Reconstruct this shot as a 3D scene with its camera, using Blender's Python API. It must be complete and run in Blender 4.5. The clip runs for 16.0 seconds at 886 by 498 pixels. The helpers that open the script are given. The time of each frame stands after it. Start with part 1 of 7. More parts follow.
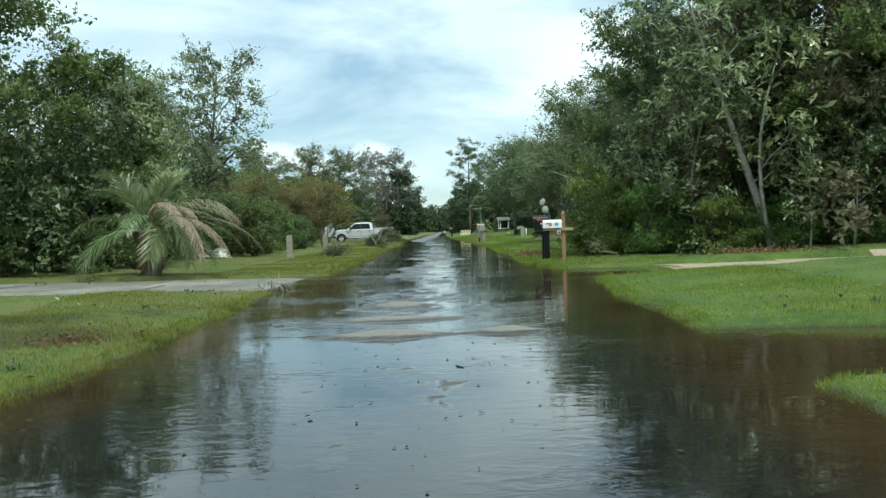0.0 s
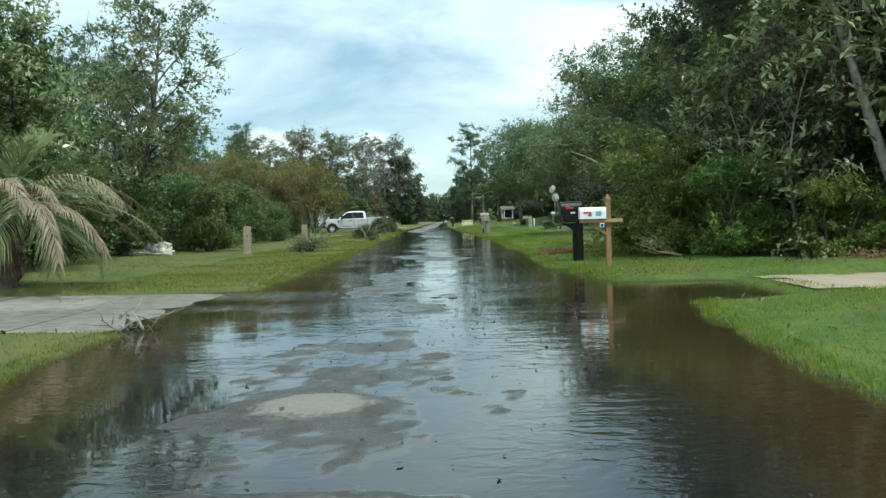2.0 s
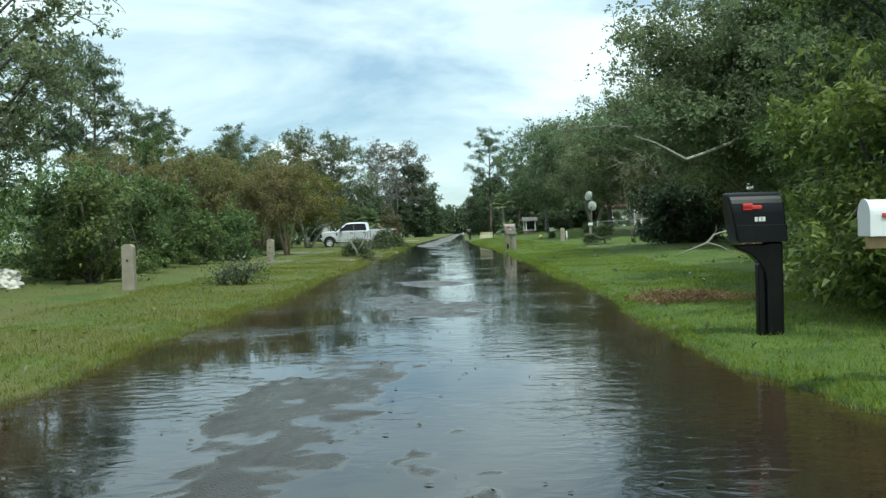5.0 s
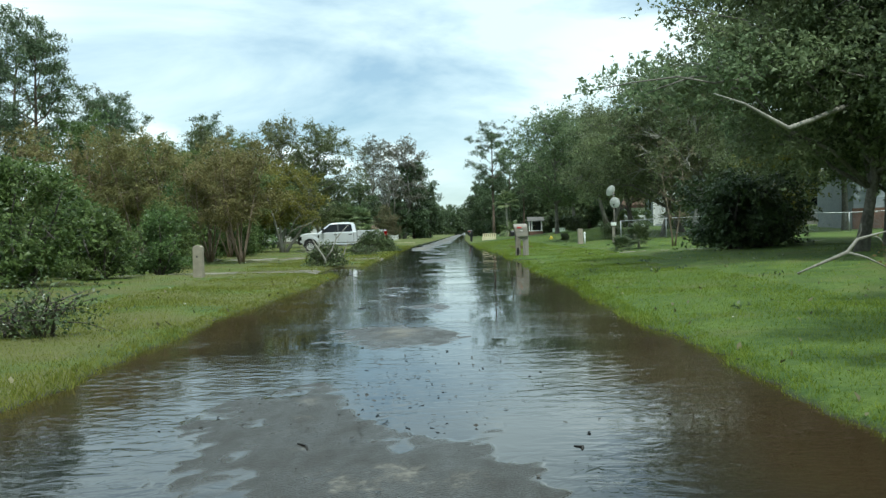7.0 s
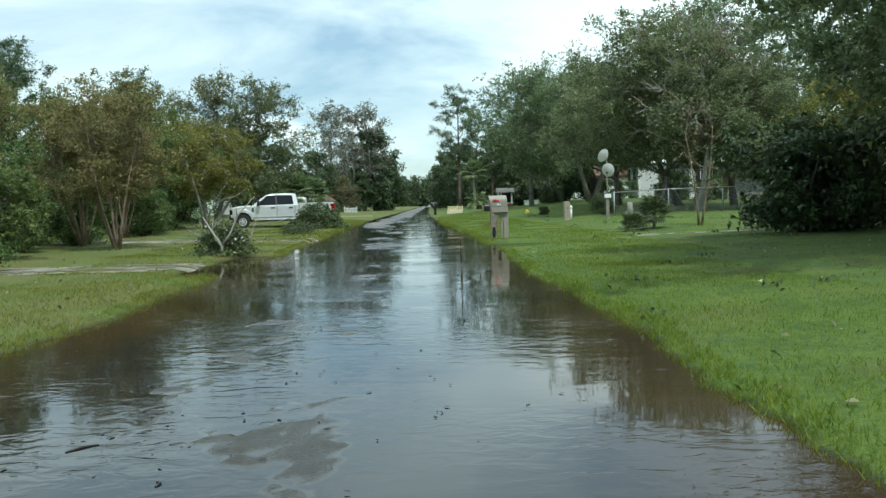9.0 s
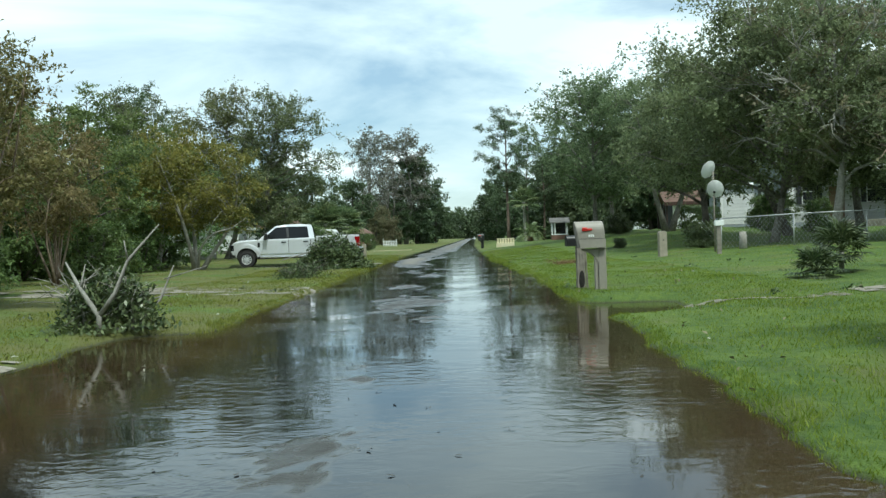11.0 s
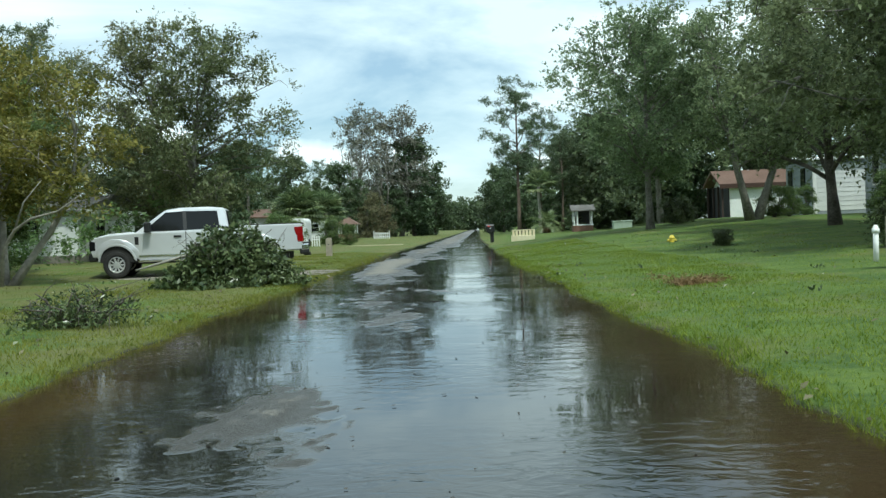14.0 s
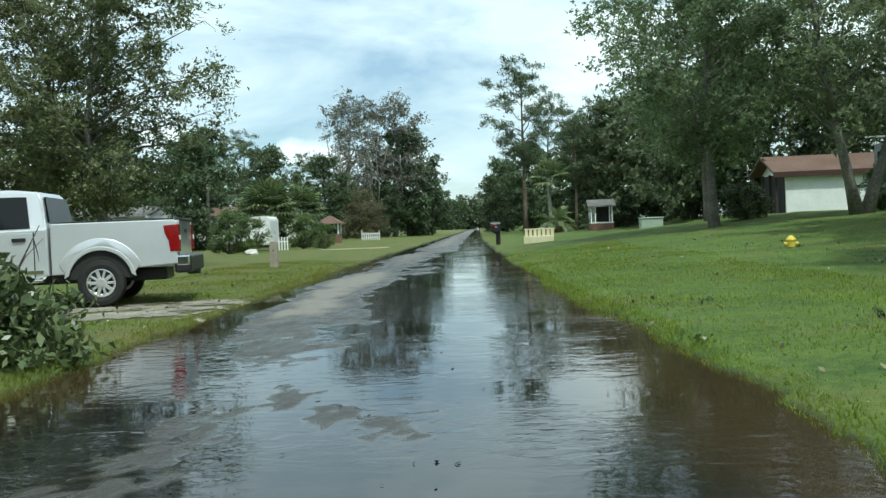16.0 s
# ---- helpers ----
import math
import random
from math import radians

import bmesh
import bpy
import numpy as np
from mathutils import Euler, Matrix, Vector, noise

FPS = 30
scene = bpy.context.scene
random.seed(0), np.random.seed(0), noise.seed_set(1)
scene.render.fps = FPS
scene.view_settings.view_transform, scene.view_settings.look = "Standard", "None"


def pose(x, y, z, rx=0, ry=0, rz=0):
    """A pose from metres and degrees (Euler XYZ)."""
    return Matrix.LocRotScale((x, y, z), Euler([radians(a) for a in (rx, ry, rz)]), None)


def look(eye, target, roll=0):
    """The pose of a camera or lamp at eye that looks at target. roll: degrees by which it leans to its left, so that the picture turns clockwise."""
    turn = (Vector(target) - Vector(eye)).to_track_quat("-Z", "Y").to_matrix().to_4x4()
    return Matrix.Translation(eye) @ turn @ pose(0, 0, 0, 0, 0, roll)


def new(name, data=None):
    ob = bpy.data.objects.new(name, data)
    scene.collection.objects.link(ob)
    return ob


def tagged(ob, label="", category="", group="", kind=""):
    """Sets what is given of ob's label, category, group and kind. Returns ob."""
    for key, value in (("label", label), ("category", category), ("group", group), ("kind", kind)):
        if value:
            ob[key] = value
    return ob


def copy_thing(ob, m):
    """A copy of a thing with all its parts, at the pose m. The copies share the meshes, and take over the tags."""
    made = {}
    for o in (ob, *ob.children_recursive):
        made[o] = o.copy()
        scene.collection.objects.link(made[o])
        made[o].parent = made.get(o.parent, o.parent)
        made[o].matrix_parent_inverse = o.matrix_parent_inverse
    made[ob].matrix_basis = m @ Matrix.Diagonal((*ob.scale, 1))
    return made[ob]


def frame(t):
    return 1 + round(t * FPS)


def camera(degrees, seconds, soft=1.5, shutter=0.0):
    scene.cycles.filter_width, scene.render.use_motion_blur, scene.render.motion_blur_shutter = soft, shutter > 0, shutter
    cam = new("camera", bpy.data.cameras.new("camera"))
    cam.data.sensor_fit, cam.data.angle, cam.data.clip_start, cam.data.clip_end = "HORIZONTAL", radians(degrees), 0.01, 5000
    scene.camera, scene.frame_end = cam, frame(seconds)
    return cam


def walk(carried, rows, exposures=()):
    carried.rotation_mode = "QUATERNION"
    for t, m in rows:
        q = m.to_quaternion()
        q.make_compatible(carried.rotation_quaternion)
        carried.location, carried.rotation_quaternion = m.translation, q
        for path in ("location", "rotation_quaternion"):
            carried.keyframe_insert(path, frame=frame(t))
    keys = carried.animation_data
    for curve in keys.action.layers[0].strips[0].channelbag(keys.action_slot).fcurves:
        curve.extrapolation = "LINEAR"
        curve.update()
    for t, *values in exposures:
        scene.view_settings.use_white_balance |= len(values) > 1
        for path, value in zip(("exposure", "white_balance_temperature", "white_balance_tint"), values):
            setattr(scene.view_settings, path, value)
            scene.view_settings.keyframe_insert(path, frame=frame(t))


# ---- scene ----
cam = camera(49.3, 16.0, soft=1.4)
PATH = [
    (0, (0.591, 1.114, 1.067), (0.553, 3.114, 1.027), -1.8),
    (0.5, (0.6, 3.22, 1.082), (0.562, 5.219, 1.036), -1.6),
    (1, (0.588, 5.233, 1.088), (0.554, 7.232, 1.041), -1.5),
    (1.5, (0.58, 7.083, 1.095), (0.547, 9.082, 1.04), -1.6),
    (2, (0.608, 9.103, 1.098), (0.566, 11.102, 1.036), -1.6),
    (2.5, (0.603, 11.128, 1.11), (0.555, 13.127, 1.05), -1.5),
    (3, (0.588, 13.317, 1.115), (0.532, 15.315, 1.061), -1.6),
    (3.5, (0.555, 15.47, 1.092), (0.492, 17.469, 1.052), -1.5),
    (4, (0.528, 17.463, 1.091), (0.457, 19.462, 1.055), -1.4),
    (6.5, (0.458, 29.083, 1.184), (0.376, 31.081, 1.147), -1.8),
    (7, (0.417, 31.65, 1.171), (0.337, 33.648, 1.136), -1.7),
    (7.5, (0.343, 34.162, 1.182), (0.267, 36.16, 1.146), -1.7),
    (8, (0.304, 36.767, 1.187), (0.232, 38.765, 1.15), -1.6),
    (8.5, (0.408, 39.413, 1.196), (0.352, 41.412, 1.156), -1.4),
    (9, (0.457, 41.866, 1.245), (0.447, 43.864, 1.149), -1.6),
    (9.5, (0.449, 44.535, 1.226), (0.412, 46.535, 1.221), -2.0),
    (10, (0.374, 47.374, 1.233), (0.29, 49.372, 1.208), -2.4),
    (12.5, (-0.219, 61.789, 1.197), (-0.327, 63.786, 1.169), -2.0),
    (13, (-0.327, 64.797, 1.164), (-0.436, 66.794, 1.126), -2.2),
    (13.5, (-0.43, 67.749, 1.157), (-0.54, 69.746, 1.115), -2.2),
    (14, (-0.51, 70.777, 1.179), (-0.617, 72.774, 1.135), -2.1),
    (14.5, (-0.587, 73.805, 1.158), (-0.692, 75.802, 1.111), -2.2),
    (15, (-0.667, 76.797, 1.14), (-0.771, 78.794, 1.091), -2.3),
    (15.5, (-0.77, 80.058, 1.14), (-0.874, 82.054, 1.092), -2.5),
    (16, (-0.89, 83.163, 1.137), (-0.996, 85.159, 1.092), -2.4),
]
walk(cam, [(t, look(eye, target, roll)) for t, eye, target, roll in PATH], [(0, 0.2, 5950, -7), (16, 0.2, 5950, -7)])

# ---- world, sun, exposure ----
SUN_AZ, SUN_EL = 150.0, 61.0      # degrees clockwise from +y, and above the horizon


def build_world():
    w = bpy.data.worlds.new("sky")
    scene.world = w
    w.use_nodes = True
    nt = w.node_tree
    nt.nodes.clear()
    N, L = nt.nodes.new, nt.links.new
    out, bg = N("ShaderNodeOutputWorld"), N("ShaderNodeBackground")
    sky = N("ShaderNodeTexSky")
    sky.sky_type = 'NISHITA'
    sky.sun_disc = False
    sky.sun_elevation = radians(SUN_EL)
    sky.sun_rotation = radians(SUN_AZ)
    sky.dust_density, sky.air_density, sky.ozone_density = 0.35, 1.0, 1.5
    tc = N("ShaderNodeTexCoord")
    # thin streaked cloud: the direction flattened on a high layer
    sep = N("ShaderNodeSeparateXYZ")
    L(tc.outputs["Generated"], sep.inputs[0])
    up = N("ShaderNodeMath"); up.operation = 'ADD'; up.inputs[1].default_value = 0.30
    L(sep.outputs[2], up.inputs[0])
    mx = N("ShaderNodeMath"); mx.operation = 'MAXIMUM'; mx.inputs[1].default_value = 0.05
    L(up.outputs[0], mx.inputs[0])
    dv = N("ShaderNodeVectorMath"); dv.operation = 'SCALE'
    inv = N("ShaderNodeMath"); inv.operation = 'DIVIDE'; inv.inputs[0].default_value = 1.0
    L(mx.outputs[0], inv.inputs[1])
    L(tc.outputs["Generated"], dv.inputs[0]); L(inv.outputs[0], dv.inputs["Scale"])
    mp = N("ShaderNodeMapping")
    mp.inputs["Rotation"].default_value = (0, 0, radians(-38))
    mp.inputs["Scale"].default_value = (0.75, 1.0, 0.0)
    mp.inputs["Location"].default_value = (1.7, 2.35, 0)
    L(dv.outputs[0], mp.inputs[0])
    n1 = N("ShaderNodeTexNoise")
    n1.inputs["Scale"].default_value, n1.inputs["Detail"].default_value, n1.inputs["Roughness"].default_value = 1.5, 9, 0.55
    n1.inputs["Distortion"].default_value = 0.6
    L(mp.outputs[0], n1.inputs["Vector"])
    r1 = N("ShaderNodeValToRGB")
    r1.color_ramp.elements[0].position, r1.color_ramp.elements[1].position = 0.36, 0.58
    r1.color_ramp.elements[0].color, r1.color_ramp.elements[1].color = (0.24, 0.24, 0.24, 1), (1, 1, 1, 1)
    L(n1.outputs[0], r1.inputs[0])
    n2 = N("ShaderNodeTexNoise")
    n2.inputs["Scale"].default_value, n2.inputs["Detail"].default_value = 0.9, 6
    L(mp.outputs[0], n2.inputs["Vector"])
    cc = N("ShaderNodeValToRGB")
    cc.color_ramp.elements[0].position, cc.color_ramp.elements[1].position = 0.38, 0.62
    cc.color_ramp.elements[0].color, cc.color_ramp.elements[1].color = (7.4, 8.1, 8.6, 1), (10.7, 10.8, 10.8, 1)
    L(n2.outputs[0], cc.inputs[0])
    mix = N("ShaderNodeMix"); mix.data_type = 'RGBA'
    lo = N("ShaderNodeMapRange"); lo.inputs[1].default_value, lo.inputs[2].default_value, lo.inputs[3].default_value = 0.0, 0.12, 0.25
    L(sep.outputs[2], lo.inputs[0])
    cov = N("ShaderNodeMath"); cov.operation = 'MULTIPLY'
    L(r1.outputs[0], cov.inputs[0]); L(lo.outputs[0], cov.inputs[1])
    L(cov.outputs[0], mix.inputs[0])
    low = N("ShaderNodeValToRGB")
    low.color_ramp.elements[0].position, low.color_ramp.elements[1].position = 0.0, 0.30
    low.color_ramp.elements[0].color, low.color_ramp.elements[1].color = (0.50, 0.60, 0.70, 1), (1, 1, 1, 1)
    L(sep.outputs[2], low.inputs[0])
    dim = N("ShaderNodeMix"); dim.data_type = 'RGBA'; dim.blend_type = 'MULTIPLY'; dim.inputs[0].default_value = 1.0
    L(sky.outputs[0], dim.inputs[6]); L(low.outputs[0], dim.inputs[7])
    L(dim.outputs[2], mix.inputs[6]); L(cc.outputs[0], mix.inputs[7])
    # small cumulus heads low over the trees
    last = mix.outputs[2]
    puff = N("ShaderNodeTexNoise"); puff.inputs["Scale"].default_value, puff.inputs["Detail"].default_value = 26, 5
    L(tc.outputs["Generated"], puff.inputs["Vector"])
    for px, pz, size in ((-0.19, 0.080, 0.024), (-0.085, 0.082, 0.016), (-0.15, 0.072, 0.018), (0.06, 0.064, 0.020), (-0.33, 0.10, 0.026)):
        sb = N("ShaderNodeVectorMath"); sb.operation = 'SUBTRACT'; sb.inputs[1].default_value = (px, 0.98, pz)
        sc = N("ShaderNodeVectorMath"); sc.operation = 'MULTIPLY'; sc.inputs[1].default_value = (0.75, 0.2, 1.7)
        ln = N("ShaderNodeVectorMath"); ln.operation = 'LENGTH'
        L(tc.outputs["Generated"], sb.inputs[0]); L(sb.outputs[0], sc.inputs[0]); L(sc.outputs[0], ln.inputs[0])
        wb = N("ShaderNodeMath"); wb.operation = 'MULTIPLY_ADD'; wb.inputs[1].default_value = -size * 1.5
        L(puff.outputs[0], wb.inputs[0]); L(ln.outputs["Value"], wb.inputs[2])
        ed = N("ShaderNodeMapRange"); ed.inputs[1].default_value, ed.inputs[2].default_value, ed.inputs[3].default_value, ed.inputs[4].default_value = -0.006, 0.010, 0.8, 0.0
        L(wb.outputs[0], ed.inputs[0])
        pm = N("ShaderNodeMix"); pm.data_type = 'RGBA'; pm.inputs[7].default_value = (9.6, 9.8, 10.0, 1)
        L(ed.outputs[0], pm.inputs[0]); L(last, pm.inputs[6])
        last = pm.outputs[2]
    bg.inputs[1].default_value = 0.115
    L(last, bg.inputs[0]); L(bg.outputs[0], out.inputs[0])


build_world()
sun = new("sun", bpy.data.lights.new("sun", 'SUN'))
sun.data.energy, sun.data.angle, sun.data.color = 3.0, radians(1.5), (1.0, 0.95, 0.87)
_a, _e = radians(SUN_AZ), radians(SUN_EL)
SUNDIR = Vector((math.sin(_a) * math.cos(_e), math.cos(_a) * math.cos(_e), math.sin(_e)))
sun.matrix_world = look((0, 0, 60), Vector((0, 0, 60)) - SUNDIR)

# ---- materials ----


def material(name, color, rough=0.6, metal=0.0, var=0.0, scale=8.0, bump=0.0, bscale=None, spec=0.5, color2=None, island=0.0, obj=0.0, coat=0.0, wave=None):
    """A principled surface with grain at two scales; island/obj: spread of brightness per piece."""
    m = bpy.data.materials.new(name)
    m.use_nodes = True
    nt = m.node_tree
    N, L = nt.nodes.new, nt.links.new
    b = nt.nodes["Principled BSDF"]
    b.inputs["Roughness"].default_value, b.inputs["Metallic"].default_value = rough, metal
    b.inputs["Specular IOR Level"].default_value = spec
    b.inputs["Coat Weight"].default_value = coat
    b.inputs["Coat Roughness"].default_value = 0.04
    c = N("ShaderNodeMix"); c.data_type = 'RGBA'
    c.inputs[6].default_value = (*color, 1)
    c2 = color2 or tuple(min(1, v * (1 + var)) for v in color)
    c.inputs[7].default_value = (*c2, 1)
    geo = N("ShaderNodeNewGeometry")
    tc = N("ShaderNodeTexCoord")
    n1, n2 = N("ShaderNodeTexNoise"), N("ShaderNodeTexNoise")
    for n, sc, d in ((n1, scale, 6), (n2, scale * 0.12, 3)):
        n.inputs["Scale"].default_value, n.inputs["Detail"].default_value = sc, d
        L(tc.outputs["Object"], n.inputs["Vector"])
    add = N("ShaderNodeMath"); add.operation = 'ADD'
    L(n1.outputs[0], add.inputs[0]); L(n2.outputs[0], add.inputs[1])
    mr = N("ShaderNodeMapRange")
    mr.inputs[1].default_value, mr.inputs[2].default_value = 0.75, 1.3
    L(add.outputs[0], mr.inputs[0]); L(mr.outputs[0], c.inputs[0])
    last = c.outputs[2]
    if island or obj:
        hs = N("ShaderNodeHueSaturation")
        src = geo.outputs["Random Per Island"]
        if obj:
            oi = N("ShaderNodeObjectInfo")
            src = oi.outputs["Random"]
        k = island or obj
        m1 = N("ShaderNodeMapRange"); m1.inputs[3].default_value, m1.inputs[4].default_value = 1 - k, 1 + k
        L(src, m1.inputs[0]); L(m1.outputs[0], hs.inputs["Value"])
        L(last, hs.inputs["Color"])
        last = hs.outputs[0]
    L(last, b.inputs["Base Color"])
    if bump:
        bp = N("ShaderNodeBump")
        bp.inputs["Strength"].default_value, bp.inputs["Distance"].default_value = 1.0, bump
        n3 = N("ShaderNodeTexNoise")
        n3.inputs["Scale"].default_value, n3.inputs["Detail"].default_value = bscale or scale * 2, 5
        L(tc.outputs["Object"], n3.inputs["Vector"]); L(n3.outputs[0], bp.inputs["Height"])
        L(bp.outputs[0], b.inputs["Normal"])
    return m


def leaf_material(name, a, b_, rough=0.45, trans=0.35, hue=0.02, single=0.6, nscale=0.9):
    """Thin leaves: two greens mixed leaf by leaf, some light through them."""
    m = bpy.data.materials.new(name)
    m.use_nodes = True
    nt = m.node_tree
    N, L = nt.nodes.new, nt.links.new
    p = nt.nodes["Principled BSDF"]
    geo, tc = N("ShaderNodeNewGeometry"), N("ShaderNodeTexCoord")
    n = N("ShaderNodeTexNoise"); n.inputs["Scale"].default_value, n.inputs["Detail"].default_value = nscale, 3 if nscale < 1 else 7
    L(tc.outputs["Object"], n.inputs["Vector"])
    add = N("ShaderNodeMath"); add.operation = 'ADD'
    sg = N("ShaderNodeMath"); sg.operation = 'MULTIPLY'; sg.inputs[1].default_value = single
    L(geo.outputs["Random Per Island"], sg.inputs[0])
    L(sg.outputs[0], add.inputs[0]); L(n.outputs[0], add.inputs[1])
    mr = N("ShaderNodeMapRange"); mr.inputs[1].default_value, mr.inputs[2].default_value = 0.45 - 0.1 * (1 - single), 0.45 + single + 0.25 * (1 - single)
    L(add.outputs[0], mr.inputs[0])
    c = N("ShaderNodeMix"); c.data_type = 'RGBA'
    c.inputs[6].default_value, c.inputs[7].default_value = (*a, 1), (*b_, 1)
    L(mr.outputs[0], c.inputs[0])
    oi = N("ShaderNodeObjectInfo")
    hs = N("ShaderNodeHueSaturation")
    m1 = N("ShaderNodeMapRange"); m1.inputs[3].default_value, m1.inputs[4].default_value = 0.5 - hue, 0.5 + hue
    L(oi.outputs["Random"], m1.inputs[0]); L(m1.outputs[0], hs.inputs["Hue"])
    L(c.outputs[2], hs.inputs["Color"])
    L(hs.outputs[0], p.inputs["Base Color"])
    p.inputs["Roughness"].default_value = rough
    p.inputs["Specular IOR Level"].default_value = 0.4
    tr = N("ShaderNodeBsdfTranslucent")
    L(hs.outputs[0], tr.inputs["Color"])
    ms = N("ShaderNodeMixShader"); ms.inputs[0].default_value = trans
    L(p.outputs[0], ms.inputs[1]); L(tr.outputs[0], ms.inputs[2])
    L(ms.outputs[0], nt.nodes["Material Output"].inputs[0])
    return m


LEAF_OAK = leaf_material("oak_leaf", (0.078, 0.108, 0.050), (0.275, 0.335, 0.170), 0.5, 0.5)
LEAF_WOOD = leaf_material("wood_leaf", (0.049, 0.082, 0.026), (0.203, 0.270, 0.088), 0.42, 0.45)
LEAF_MAGNOLIA = leaf_material("magnolia_leaf", (0.090, 0.145, 0.045), (0.460, 0.520, 0.300), 0.25, 0.35, single=0.9)
LEAF_YELLOW = leaf_material("yellowing_leaf", (0.085, 0.115, 0.026), (0.330, 0.300, 0.070), 0.5, 0.45)
LEAF_MYRTLE = leaf_material("myrtle_leaf", (0.110, 0.118, 0.040), (0.290, 0.245, 0.100), 0.55, 0.4)
LEAF_BUSH = leaf_material("bush_leaf", (0.060, 0.110, 0.026), (0.262, 0.350, 0.082), 0.4, 0.45)
LEAF_RUSSET = leaf_material("russet_oak_leaf", (0.068, 0.084, 0.034), (0.240, 0.250, 0.115), 0.5, 0.42)
LEAF_DARK = leaf_material("dark_bush_leaf", (0.034, 0.054, 0.024), (0.120, 0.155, 0.060), 0.4, 0.2)
LEAF_PINE = leaf_material("pine_needles", (0.045, 0.074, 0.036), (0.150, 0.200, 0.100), 0.5, 0.25)
LEAF_FAR = leaf_material("far_evergreen_leaf", (0.042, 0.068, 0.032), (0.150, 0.192, 0.092), 0.5, 0.4)
LEAF_BARE = leaf_material("withered_leaf", (0.105, 0.110, 0.080), (0.235, 0.232, 0.180), 0.6, 0.3)
LEAF_VINE = leaf_material("dry_vine_leaf", (0.090, 0.085, 0.046), (0.270, 0.245, 0.140), 0.55, 0.45)
LEAF_BROWN = leaf_material("brown_leaf", (0.139, 0.085, 0.046), (0.295, 0.177, 0.088), 0.6, 0.3)
LEAF_CUT = leaf_material("cut_branch_leaf", (0.026, 0.056, 0.018), (0.150, 0.195, 0.085), 0.30, 0.2, single=0.9)
LEAF_PALM = leaf_material("palm_leaflet", (0.076, 0.115, 0.040), (0.26, 0.315, 0.145), 0.35, 0.25)
LEAF_PALM_DEAD = leaf_material("dead_palm_leaflet", (0.17, 0.13, 0.085), (0.42, 0.34, 0.24), 0.6, 0.25)
BARK = material("bark", (0.06, 0.05, 0.042), 0.9, scale=14, bump=0.03, color2=(0.17, 0.15, 0.13))
BARK_PALE = material("pale_bark", (0.20, 0.185, 0.16), 0.85, scale=12, bump=0.01, color2=(0.38, 0.36, 0.32))
BARK_GREY = material("grey_bark", (0.10, 0.09, 0.078), 0.9, scale=12, bump=0.02, color2=(0.27, 0.25, 0.22))
BARK_RED = material("myrtle_bark", (0.17, 0.115, 0.085), 0.75, scale=10, bump=0.006, color2=(0.32, 0.25, 0.19))
BARK_PINE = material("pine_bark", (0.085, 0.06, 0.045), 0.95, scale=10, bump=0.03, color2=(0.17, 0.13, 0.10))

# ---- helpers for meshes ----


def smooth01(v):
    v = np.clip(v, 0.0, 1.0)
    return v * v * (3 - 2 * v)


def mesh_of(name, verts, faces):
    me = bpy.data.meshes.new(name)
    me.from_pydata([tuple(v) for v in verts], [], faces)
    me.update()
    return me


def fast_mesh(name, co, nper, mat=None):
    """A mesh of separate flat pieces with nper corners each, from an array of shape (pieces, nper, 3)."""
    n, nper = len(co), co.shape[1]
    me = bpy.data.meshes.new(name)
    me.vertices.add(n * nper)
    me.vertices.foreach_set("co", np.ascontiguousarray(co, dtype=np.float32).ravel())
    me.loops.add(n * nper)
    me.loops.foreach_set("vertex_index", np.arange(n * nper, dtype=np.int32))
    me.polygons.add(n)
    me.polygons.foreach_set("loop_start", np.arange(0, n * nper, nper, dtype=np.int32))
    me.update(calc_edges=True)
    if mat:
        me.materials.append(mat)
    return me


def thing(name, label, category, m=None, group="", kind=""):
    ob = new(name)
    ob.empty_display_size = 0.2
    if m is not None:
        ob.matrix_basis = m
    return tagged(ob, label, category, group, kind)


def part(name, data, mat, parent, label="", m=None, smooth=False):
    """Links a bmesh or mesh as one mesh object under a thing or a part."""
    if isinstance(data, bmesh.types.BMesh):
        me = bpy.data.meshes.new(name)
        data.to_mesh(me)
        data.free()
    else:
        me = data
    if mat and not me.materials:
        me.materials.append(mat)
    if smooth:
        me.polygons.foreach_set("use_smooth", [True] * len(me.polygons))
    ob = new(name, me)
    ob.parent = parent
    if m is not None:
        ob.matrix_basis = m
    if label:
        ob["label"] = label
    return ob


def box(bm, x0, x1, y0, y1, z0, z1, bevel=0.0, m=None):
    r = bmesh.ops.create_cube(bm, size=1)
    vs = r["verts"]
    bmesh.ops.transform(bm, matrix=Matrix.Translation(((x0 + x1) / 2, (y0 + y1) / 2, (z0 + z1) / 2)) @ Matrix.Diagonal((x1 - x0, y1 - y0, z1 - z0, 1)), verts=vs)
    if bevel:
        es = list({e for v in vs for e in v.link_edges})
        r = bmesh.ops.bevel(bm, geom=es, offset=bevel, segments=2, affect='EDGES', profile=0.5)
        vs = list({v for f in r["faces"] for v in f.verts} | {v for v in vs if v.is_valid})
    if m is not None:
        bmesh.ops.transform(bm, matrix=m, verts=vs)
    return bm


def boxm(x0, x1, y0, y1, z0, z1, bevel=0.0, m=None):
    return box(bmesh.new(), x0, x1, y0, y1, z0, z1, bevel, m)


